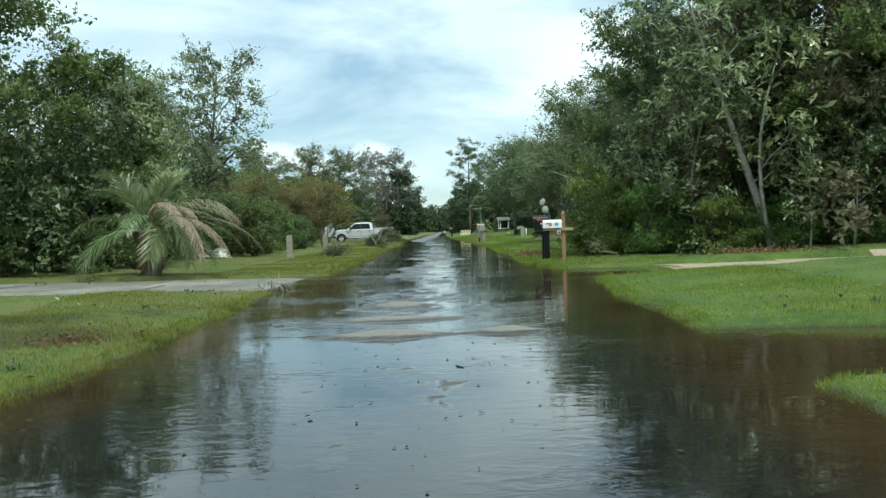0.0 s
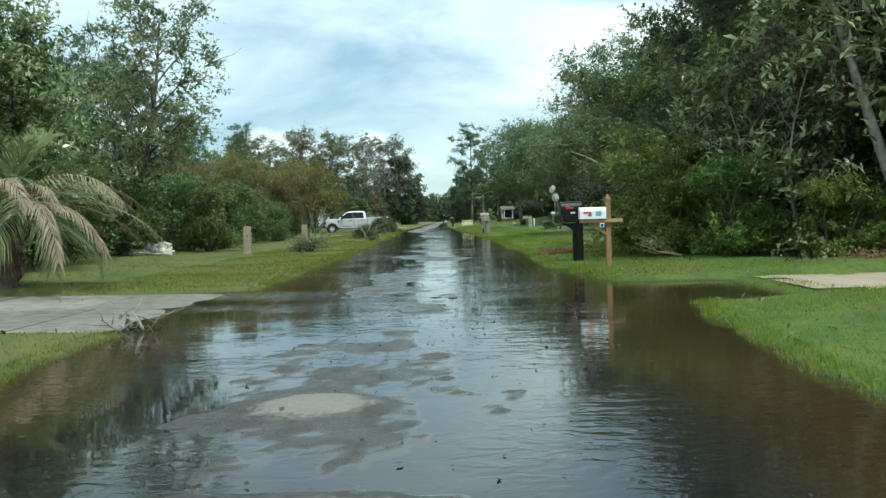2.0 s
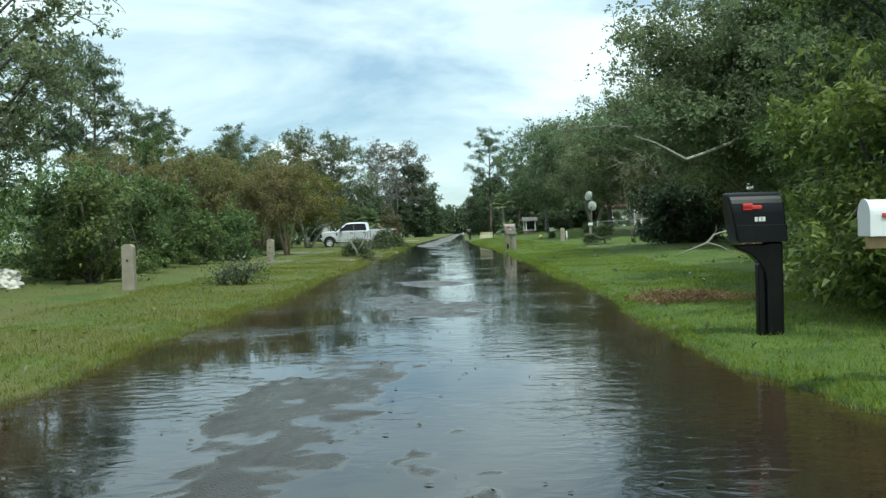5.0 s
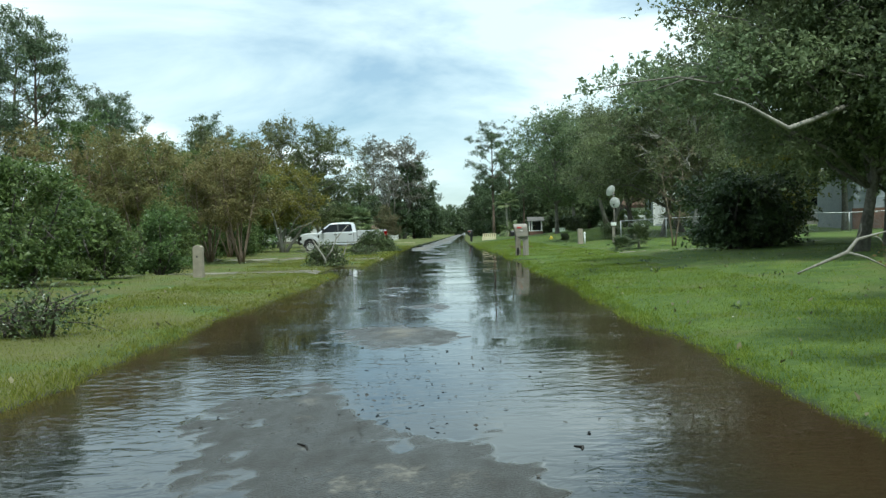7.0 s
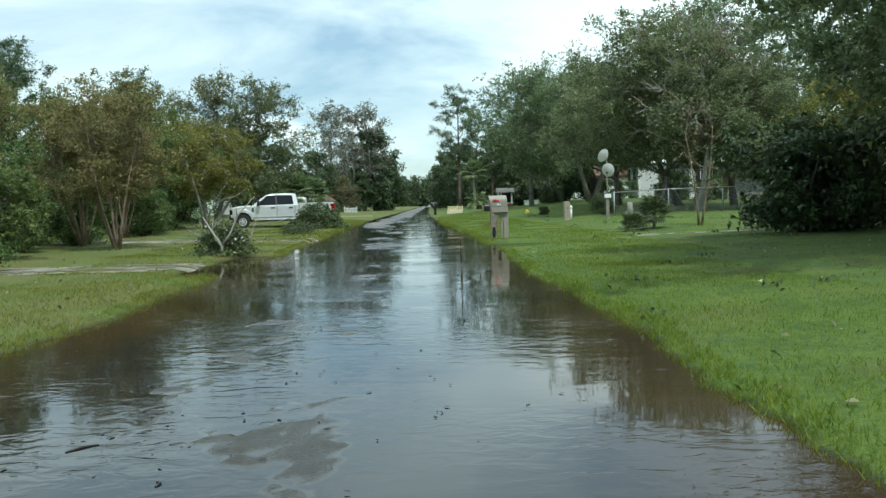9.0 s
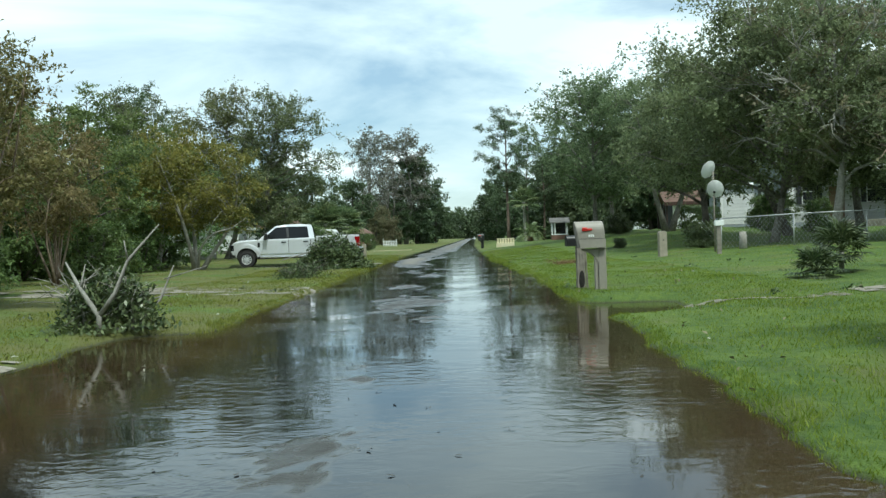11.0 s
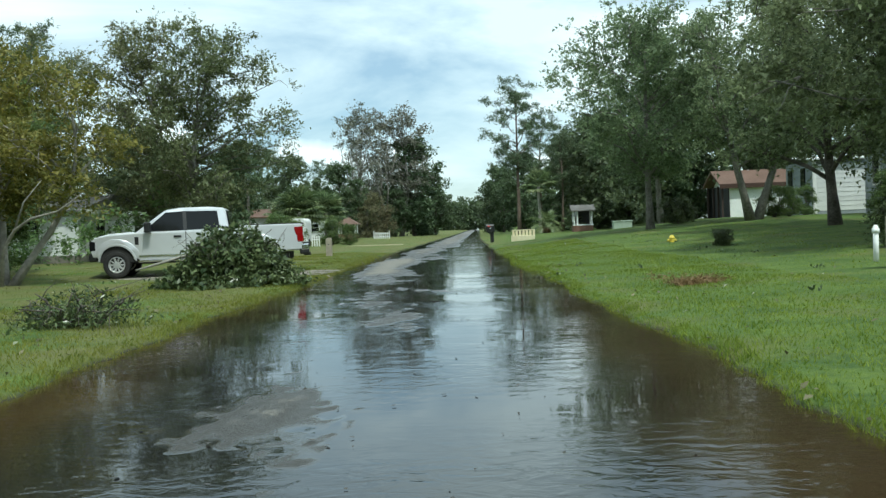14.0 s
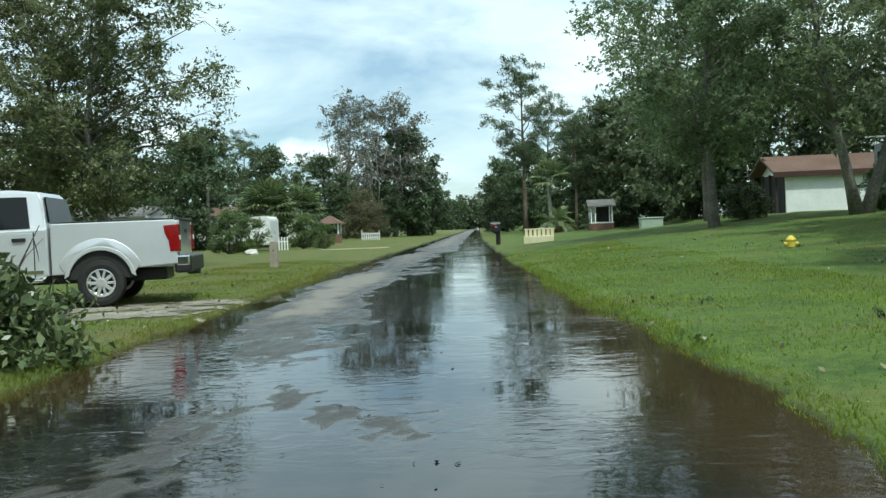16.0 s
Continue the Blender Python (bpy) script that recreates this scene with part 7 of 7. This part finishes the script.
    part("body", boxm(-0.75, 0.75, -0.5, 0.5, -0.1, 0.72, 0.04), GREEN_BOX, ub)
    part("lid", boxm(-0.80, 0.80, -0.55, 0.55, 0.70, 0.80, 0.03), GREEN_BOX, ub)
    be = thing("garden_bench", "cream low slatted bench on the verge", "bench", pose(1.2, 128.0, gz(1.2, 128.0), 0, 0, -8) @ Matrix.Scale(0.86, 4))
    CREAM = material("cream_paint", (0.62, 0.55, 0.36), 0.6, scale=6, color2=(0.70, 0.64, 0.46))
    part("seat", boxm(-0.8, 0.8, -0.25, 0.2, 0.30, 0.36, 0.01), CREAM, be)
    part("front_panel", boxm(-0.8, 0.8, -0.29, -0.25, -0.05, 0.34, 0.01), CREAM, be)
    for k in range(7):
        part("slat", boxm(-0.78 + 0.235 * k, -0.62 + 0.235 * k, 0.18, 0.22, 0.34, 0.72, 0.006), CREAM, be)
    part("back_rail", boxm(-0.8, 0.8, 0.16, 0.24, 0.70, 0.76, 0.01), CREAM, be)
    for s_ in (-0.78, 0.70):
        part("leg", boxm(s_, s_ + 0.08, 0.12, 0.2, -0.05, 0.36), CREAM, be)


houses()

# ---- cut branches, brush and litter ----


def brush_pile(name, label, x, y, w, d, h, seed, leaves, leaf, mat, sticks=10, bark=None, width=0.5, dz=0.0, mound=0):
    """A heap of cut leafy branches: crossing sticks and many leaves."""
    rng = np.random.default_rng(seed)
    root = thing(name, label, "brush pile", pose(x, y, gz(x, y) + dz))
    T = Tubes()
    cs = []
    for i in range(sticks):
        a = rng.uniform(0, 2 * math.pi)
        r = np.sqrt(rng.uniform(0, 1)) * 0.6
        c = np.array([math.cos(a) * w * r / 2, math.sin(a) * d * r / 2, 0.02])
        up = np.array([rng.normal() * min(w * 0.26, 0.42), rng.normal() * min(d * 0.26, 0.42), h * rng.uniform(0.5, 1.0)])
        e = c + up
        m_ = (c + e) / 2 + rng.normal(size=3) * 0.1 + np.array([0, 0, 0.08])
        r0 = rng.uniform(0.012, 0.03)
        T.add([c, m_, e], [r0, r0 * 0.7, r0 * 0.25], 5)
        for k in range(4):
            s = c + (e - c) * rng.uniform(0.3, 0.95)
            t = s + rng.normal(size=3) * np.array([0.3, 0.3, 0.2]) * min(1, w)
            t[2] = max(t[2], 0.03)
            T.add([s, (s + t) / 2 + rng.normal(size=3) * 0.03, t], [r0 * 0.4, r0 * 0.3, r0 * 0.15], 3)
            n = int(leaves / sticks / 4)
            if not leaves:
                continue
            cs.append(s + (t - s) * rng.uniform(0, 1.15, (n, 1)) + rng.normal(size=(n, 3)) * np.clip(np.array([0.13, 0.13, 0.10]) * max(1, w / 2), 0, 0.16))
        if not leaves:
            part("branch", T.mesh("branch", bark or BARK), None, root)
            T = Tubes()
    cs = np.concatenate(cs) if cs else np.zeros((0, 3))
    cs = cs[cs[:, 2] > 0.01]
    if mound:                                             # sprays of leaves lying over the heap, bulging and uneven
        a, q = rng.uniform(0, 2 * math.pi, mound // 22), np.sqrt(rng.uniform(0, 1, mound // 22))
        u, v = np.cos(a) * q, np.sin(a) * q
        bulge = 0.78 + 0.22 * np.sin(3.1 * u + 0.8) * np.cos(2.7 * v) + rng.normal(size=len(u)) * 0.11
        top = h * np.clip(1.0 - q ** 2.0, 0.06, 1) * bulge
        heart = np.stack([u * w * 0.56, v * d * 0.56, np.maximum(top - rng.uniform(0, 0.18, len(u)), 0.05)], 1)
        spray = np.repeat(heart, 22, 0) + rng.normal(size=(len(u) * 22, 3)) * np.array([0.12, 0.12, 0.055])
        lim = h * np.clip(1.08 - (cs[:, 0] / (w * 0.62)) ** 2 - (cs[:, 1] / (d * 0.62)) ** 2, 0.05, 1)
        cs = np.concatenate([cs[cs[:, 2] < lim], spray[spray[:, 2] > 0.02]])
    if name == "leaf_pile":                               # swept flat
        cs[:, 2] *= 0.35
    if leaves and name != "leaf_pile":
        part("branch_tangle", T.mesh("branch_tangle", bark or BARK), None, root)
    if len(cs):
        part("foliage", fast_mesh("foliage", leaf_cards(rng, cs, leaf, leaf * width, 0.4, diamond=True), 4, mat), None, root)
    return root


brush_pile("brush_pile", "big heap of freshly cut leafy branches beside the truck", -6.3, 91.6, 2.9, 2.1, 1.26, 91, 6500, 0.125, LEAF_CUT, 40, mound=6200)
brush_pile("brush_pile", "flat heap of cut leafy branches on the verge", -5.8, 82.9, 1.9, 0.9, 0.50, 92, 1800, 0.075, LEAF_CUT, 14, BARK, width=0.3, mound=500)
brush_pile("brush_pile", "tangle of broken leafy twigs on the grass", -4.9, 42.8, 1.1, 0.7, 0.6, 93, 1500, 0.06, LEAF_CUT, 14)
brush_pile("brush_pile", "broken shrub with pale forked branches on the verge", -5.2, 66.2, 1.4, 1.0, 0.9, 95, 2800, 0.085, LEAF_CUT, 16, BARK_PALE, mound=1500)
brush_pile("brush_pile", "leafy broken branches lying by the drive", -6.4, 94.2, 1.4, 0.8, 0.4, 96, 900, 0.10, LEAF_CUT, 8)
brush_pile("brush_pile", "low heap of broken twigs and brown leaves under the oak", 8.6, 49.8, 2.2, 1.1, 0.32, 97, 900, 0.08, LEAF_BROWN, 14, BARK_GREY)
STRAW = material("bleached_twig", (0.24, 0.20, 0.12), 0.85, scale=12, color2=(0.42, 0.37, 0.26))


def cut_bough(name, label, x, y, turn, seed, length, twigs):
    """A cut bough fanned out over the grass: a butt end and many long bare twigs."""
    rng = np.random.default_rng(seed)
    root = thing(name, label, "branch", pose(x, y, gz(x, y), 0, 0, turn))
    T = Tubes()
    T.add([(0.25, 0, 0.05), (0, 0, 0.10), (-0.3, 0.02, 0.14)], [0.028, 0.024, 0.016], 6)
    for k in range(twigs):
        a = rng.normal() * 0.42
        ln = length * rng.uniform(0.45, 1.0)
        s = np.array([rng.uniform(-0.3, 0.15), 0, 0.11])
        e = s + np.array([-math.cos(a), math.sin(a), 0]) * ln + np.array([0, 0, rng.uniform(0.0, 0.85) * ln])
        e[2] = max(e[2], 0.03)
        m = (s + e) / 2 + rng.normal(size=3) * 0.05
        T.add([s, m, e], [0.007, 0.005, 0.002], 4)
        for _ in range(4):
            p = s + (e - s) * rng.uniform(0.35, 0.95)
            q = p + rng.normal(size=3) * np.array([0.12, 0.12, 0.10])
            q[2] = max(q[2], 0.03)
            T.add([p, (p + q) / 2 + rng.normal(size=3) * 0.02, q], [0.004, 0.003, 0.0015], 3)
    part("bare_wood", T.mesh("bare_wood", STRAW), None, root)


cut_bough("cut_bough", "pale bare cut bough fanned out below the bush", 4.85, 29.1, -14, 98, 0.62, 10)
brush_pile("leaf_pile", "small heap of torn leaves and straw on the grass", 3.75, 25.3, 0.8, 0.4, 0.05, 108, 160, 0.04, LEAF_BROWN, 4, BARK_PALE)
brush_pile("twig", "bare twig stranded at the corner of the concrete drive", -2.95, 19.3, 0.7, 0.4, 0.28, 99, 0, 0.05, LEAF_BROWN, 5, BARK_PALE)
brush_pile("leaf_pile", "heap of brown pine needles on the lawn", 2.75, 86.6, 0.7, 0.5, 0.08, 101, 2400, 0.11, LEAF_BROWN, 5, width=0.12)
brush_pile("leaf_pile", "heap of rusty pine needles behind the black mailbox", 3.3, 34.9, 1.1, 0.9, 0.24, 102, 3000, 0.12, LEAF_BROWN, 6, width=0.12)
brush_pile("leaf_pile", "brown leaf litter washed up on the grass edge", -3.4, 10.4, 1.3, 0.8, 0.04, 103, 500, 0.05, LEAF_BROWN, 5)
brush_pile("leaf_pile", "brown leaf litter along the foot of the wood", 8.3, 25.4, 4.0, 0.9, 0.10, 104, 1300, 0.06, LEAF_BROWN, 14)
brush_pile("leaf_pile", "brown leaf litter along the foot of the wood", 12.5, 26.2, 4.0, 0.9, 0.10, 105, 1300, 0.06, LEAF_BROWN, 14)


def fork_branch():
    """Pale forked limb standing out of the broken shrub."""
    root = thing("broken_limb", "pale bare forked limb standing in the broken shrub", "branch", pose(-5.15, 65.7, gz(-5.15, 65.7)))
    T = Tubes()
    T.add([(0, 0, -0.05), (0.02, 0, 0.25), (-0.22, 0, 0.62), (-0.45, 0.1, 0.98)], [0.045, 0.038, 0.028, 0.012], 7)
    T.add([(0.02, 0, 0.25), (0.25, 0, 0.55), (0.42, 0.05, 0.98), (0.85, 0.1, 1.45)], [0.032, 0.028, 0.02, 0.008], 7)
    T.add([(0.42, 0.05, 0.98), (0.40, 0.0, 1.25)], [0.016, 0.006], 5)
    T.add([(-0.22, 0, 0.62), (-0.18, 0.1, 0.95)], [0.018, 0.006], 5)
    part("limb", T.mesh("limb", BARK_PALE), None, root)
    r2 = thing("broken_limb", "long pale bare forked limb lying on the lawn", "branch", pose(6.95, 48.8, gz(6.95, 48.8)))
    T = Tubes()
    T.add([(-1.05, -0.1, 0.02), (-0.6, 0, 0.18), (-0.15, 0, 0.36), (0.05, 0.05, 0.58), (0.3, 0.1, 0.64), (0.62, 0.1, 0.72)], [0.012, 0.026, 0.036, 0.03, 0.022, 0.008], 6)
    T.add([(-0.15, 0, 0.36), (0.2, 0.05, 0.26), (0.6, 0.1, 0.06)], [0.028, 0.02, 0.01], 6)
    T.add([(0.05, 0.05, 0.58), (0.12, 0.05, 0.72), (0.10, 0.0, 0.86)], [0.016, 0.01, 0.004], 5)
    T.add([(0.3, 0.1, 0.64), (0.45, 0.1, 0.60), (0.52, 0.05, 0.48)], [0.014, 0.01, 0.004], 5)
    part("limb", T.mesh("limb", BARK_PALE), None, r2)
    r3 = thing("bare_branch", "crooked bare limb reaching out of the yellowing tree", "branch", pose(-12.2, 93.0, gz(-12.2, 93.0) + 0.6))
    T = Tubes()
    T.add([(0, 0, -0.65), (0.1, 0, 0.3), (0.5, -0.2, 0.75), (0.95, -0.3, 1.0), (1.6, -0.3, 1.15), (2.2, -0.3, 1.55)], [0.06, 0.05, 0.04, 0.03, 0.02, 0.008], 7)
    T.add([(0.5, -0.2, 0.75), (0.75, -0.2, 1.4), (1.15, -0.1, 1.9)], [0.03, 0.02, 0.007], 6)
    part("limb", T.mesh("limb", BARK_PALE), None, r3)


fork_branch()


def dead_tree():
    """Bare pale forked trunks before the withered crowns."""
    for x, y, k in ((-18.6, 199.0, 1.0), (-15.0, 201.0, 0.9)):
        r = thing("dead_tree", "bare pale forked dead tree before the withered crowns", "tree", pose(x, y, gz(x, y)))
        T = Tubes()
        T.add([(0, 0, -0.2), (0.1, 0, 3.0 * k), (-0.6, 0, 6.0 * k), (-1.6, 0, 10.0 * k), (-2.1, 0, 13.0 * k)], [0.15, 0.11, 0.085, 0.055, 0.02], 8)
        T.add([(0.05, 0, 3.4 * k), (0.4, 0, 7.0 * k), (0.1, 0.2, 11.0 * k), (0.5, 0.2, 14.0 * k)], [0.09, 0.075, 0.05, 0.02], 7)
        T.add([(-0.6, 0, 6.0 * k), (-0.4, 0, 9.0 * k), (-0.9, 0, 12.0 * k)], [0.11, 0.08, 0.03], 6)
        T.add([(0.3, 0, 8.2 * k), (1.2, 0, 10.5 * k), (1.6, 0, 12.8 * k)], [0.10, 0.07, 0.02], 6)
        part("trunk", T.mesh("trunk", BARK_GREY), None, r)
    c = thing("broken_limb", "long pale cut limb sticking out of the brush heap", "branch", pose(-6.9, 91.4, 0.0))
    T = Tubes()
    T.add([(0.5, 0.1, 0.85), (-0.3, 0, 0.78), (-0.9, -0.1, 0.62), (-1.35, -0.2, 0.5)], [0.028, 0.032, 0.028, 0.02], 6)
    T.add([(0.5, 0.1, 0.85), (0.7, 0.2, 0.4), (0.75, 0.2, 0.05)], [0.028, 0.026, 0.03], 6)
    part("limb", T.mesh("limb", BARK_PALE), None, c)


dead_tree()


LIMESTONE = material("limestone", (0.50, 0.47, 0.41), 0.9, scale=6, bump=0.015, color2=(0.74, 0.71, 0.65))


def crag(x, y, size, seed, label, turn):
    """A craggy broken block of limestone with ledges and hollows."""
    bm = bmesh.new()
    bmesh.ops.create_icosphere(bm, subdivisions=4, radius=1.0)
    off = Vector((seed * 7.3, seed * 1.9, seed * 3.1))
    for v in bm.verts:
        d = v.co.normalized()
        lump = noise.noise(d * 1.6 + off) * 0.30
        ledge = noise.noise(Vector((d.x * 2.2, d.y * 2.2, d.z * 7.0)) + off) * 0.16
        pit = -0.22 * max(0.0, noise.noise(d * 4.5 - off) - 0.08) * 2.0
        v.co = d * (1 + lump + ledge + pit + noise.noise(d * 13 + off) * 0.05)
        v.co = Vector((v.co.x * size[0], v.co.y * size[1], max(v.co.z, -0.45) * size[2]))
    r = thing("rock", label, "rock", pose(x, y, gz(x, y) + size[2] * 0.35, 0, 0, turn))
    part("stone", bm, LIMESTONE, r)


crag(-9.85, 42.1, (0.50, 0.40, 0.29), 1, "large pale craggy limestone rock at the lawn's edge", 10)
crag(-10.45, 41.4, (0.44, 0.15, 0.15), 4, "long low pale limestone rock at the lawn's edge", -12)
_p = thing("plank", "pale weathered board lying on the grass by the rocks", "board", pose(-9.35, 40.0, gz(-9.35, 40.0) + 0.06, 0, 1, -48))
part("board", boxm(-1.25, 1.25, -0.05, 0.05, -0.02, 0.02, 0.005), material("bleached_board", (0.40, 0.37, 0.28), 0.9, scale=7, color2=(0.55, 0.52, 0.43), bump=0.002), _p)


# ---- leaf litter and debris on road and grass, as stuff ----
def litter():
    rng = np.random.default_rng(200)
    n = 900
    y = rng.uniform(4, 100, n)
    l, r = np.interp(y, EDGE_Y, EDGE_L), np.interp(y, EDGE_Y, EDGE_R)
    x = l + (r - l) * np.clip(rng.normal(0.52, 0.17, n), 0.05, 0.95)
    # clusters of wet leaves
    for (cx, cy, k) in ((0.2, 17.8, 130), (-0.1, 15.5, 60), (-0.2, 38.5, 110), (-0.3, 40.5, 60), (0.1, 20.5, 60), (0.6, 9.5, 40), (0.2, 7.2, 26), (0.3, 24.0, 40), (-0.6, 38.0, 50), (-0.9, 47.5, 40), (-1.8, 84.5, 30), (0.2, 20.0, 30), (-1.6, 73.0, 24)):
        x = np.concatenate([x, cx + rng.normal(size=k) * 0.7]); y = np.concatenate([y, cy + rng.normal(size=k) * 1.1])
    z = np.maximum(np.array([float(road_z(a, b)) for a, b in zip(x, y)]) + 0.012, 0.004) + 0.002
    cs = np.stack([x, y, z], 1)
    q = leaf_cards(rng, cs, 0.038, 0.022, 6.0, 0.6, True)
    q[:, :, 2] = cs[:, None, 2] + (q[:, :, 2] - cs[:, None, 2]) * 0.28
    me = fast_mesh("road_litter", q, 4, material("wet_leaf", (0.02, 0.017, 0.012), 0.5, color2=(0.05, 0.04, 0.025), island=0.3))
    tagged(new("road_litter", me), "dark wet leaves and twigs scattered over the road", "litter", kind="stuff")
    n = 1800
    y = rng.uniform(4, 115, n)
    d = rng.exponential(2.8, n)
    side = rng.random(n) < 0.5
    x = np.where(side, edge_l(y) - d - 0.05, edge_r(y) + d + 0.05)
    z = ground_z(x, y)
    ok = z > 0.02
    cs = np.stack([x, y, z + 0.025], 1)[ok]
    me = fast_mesh("lawn_litter", leaf_cards(rng, cs, 0.055, 0.03, 1.2, 0.7, True), 4, leaf_material("fallen_leaf", (0.06, 0.05, 0.025), (0.25, 0.22, 0.13), 0.6, 0.1))
    n = 420
    y = rng.uniform(8, 112, n)
    side = rng.random(n) < 0.4
    d = rng.uniform(0.1, 6.5, n)
    x = np.where(side, edge_l(y) - d, edge_r(y) + d)
    z = ground_z(x, y)
    cp = np.stack([x, y, z + 0.05], 1)[z > 0.03]
    mp_ = fast_mesh("torn_leaves", leaf_cards(rng, cp, 0.058, 0.03, 1.4, 0.6, True), 4, leaf_material("pale_torn_leaf", (0.12, 0.15, 0.06), (0.48, 0.48, 0.38), 0.5, 0.1, single=0.9))
    heart = np.repeat(cp[rng.random(len(cp)) < 0.22], 12, 0)
    heart = heart + rng.normal(size=heart.shape) * np.array([0.09, 0.07, 0.02])
    ms_ = fast_mesh("torn_sprigs", leaf_cards(rng, heart, 0.07, 0.035, 1.0, 0.6, True), 4, LEAF_DARK)
    tagged(new("torn_sprigs", ms_), "dark green leafy sprigs torn off and lying on the grass", "litter", kind="stuff")
    tagged(new("torn_leaves", mp_), "pale torn leaves blown over the grass", "litter", kind="stuff")
    tagged(new("lawn_litter", me), "fallen leaves and torn twigs scattered over the lawns", "litter", kind="stuff")


litter()


def floating_sticks():
    rng = random.Random(5)
    BARKW = material("wet_stick", (0.018, 0.015, 0.012), 0.5)
    for i, (x, y) in enumerate(((0.55, 8.6), (0.2, 22.6), (0.45, 22.4), (-0.6, 36.9), (-1.1, 37.6), (-0.9, 46.2), (-1.5, 46.9), (-2.0, 72.4), (0.9, 36.8), (-2.6, 85.6), (-1.5, 86.2))):
        s = thing("stick", "short dark wet stick on the road", "stick", pose(x, y, max(0.0, float(road_z(x, y))) + 0.001, 0, 0, rng.uniform(0, 180)), group="sticks on the road")
        T = Tubes()
        L = rng.uniform(0.04, 0.10)
        T.add([(-L, 0, 0), (0, rng.uniform(-0.03, 0.03), 0.003), (L, 0, 0.0)], [0.006, 0.008, 0.004], 5)
        part("wood", T.mesh("wood", BARKW), None, s)


floating_sticks()


# ---- grass blades ----
GRASS = leaf_material("grass_blade", (0.100, 0.170, 0.015), (0.290, 0.345, 0.050), 0.6, 0.55, 0.0, 0.55, 3.0)


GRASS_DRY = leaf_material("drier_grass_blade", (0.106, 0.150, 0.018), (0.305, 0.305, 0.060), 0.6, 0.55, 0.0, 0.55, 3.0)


def grass(name, label, seed, side, n, d0, d1, y0, y1, h, w, power=1.0):
    rng = np.random.default_rng(seed)
    y = rng.uniform(y0, y1, n)
    d = d0 + (d1 - d0) * rng.uniform(0, 1, n) ** power
    x = np.where(side < 0, edge_l(y) - d, edge_r(y) + d)
    z = ground_z(x, y)
    clear = z > -0.035 + 0.03 * rng.random(n)
    # drives stay bare
    for (xa, xb, ya, yb) in ((-14.5, -2.7, 19.1, 24.4), (-14.5, -4.8, 60.8, 62.9), (-12.6, -5.1, 96.3, 99.7)):
        clear &= ~((x > xa) & (x < xb) & (y > ya) & (y < yb))
    clear &= ~((x > 5.4) & (y > 21.5 + 0.10 * (x - 5)) & (y < 23.8 + 0.12 * (x - 5)))
    clear &= ~((x < -5.0) & (y > 74.8) & (y < 77.0) & (rng.random(n) < 0.7))
    x, y, z = x[clear], y[clear], z[clear]
    k = len(x)
    patch = 0.75 + 0.35 * np.sin(x * 1.3 + y * 0.7) * np.sin(y * 0.9 - x * 0.4) + 0.25 * rng.random(k)
    a = rng.uniform(0, 2 * np.pi, k)
    hh = h * rng.uniform(0.5, 1.25, k) * patch
    ww = w * rng.uniform(0.7, 1.3, k)
    lean = rng.normal(size=(k, 2)) * 0.45 * hh[:, None]
    b = np.stack([x, y, z - 0.01], 1)
    s = np.stack([np.cos(a) * ww / 2, np.sin(a) * ww / 2, np.zeros(k)], 1)
    t = b + np.concatenate([lean, hh[:, None]], 1)
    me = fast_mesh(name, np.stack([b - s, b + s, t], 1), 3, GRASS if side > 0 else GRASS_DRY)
    tagged(new(name, me), label, "grass", kind="stuff")


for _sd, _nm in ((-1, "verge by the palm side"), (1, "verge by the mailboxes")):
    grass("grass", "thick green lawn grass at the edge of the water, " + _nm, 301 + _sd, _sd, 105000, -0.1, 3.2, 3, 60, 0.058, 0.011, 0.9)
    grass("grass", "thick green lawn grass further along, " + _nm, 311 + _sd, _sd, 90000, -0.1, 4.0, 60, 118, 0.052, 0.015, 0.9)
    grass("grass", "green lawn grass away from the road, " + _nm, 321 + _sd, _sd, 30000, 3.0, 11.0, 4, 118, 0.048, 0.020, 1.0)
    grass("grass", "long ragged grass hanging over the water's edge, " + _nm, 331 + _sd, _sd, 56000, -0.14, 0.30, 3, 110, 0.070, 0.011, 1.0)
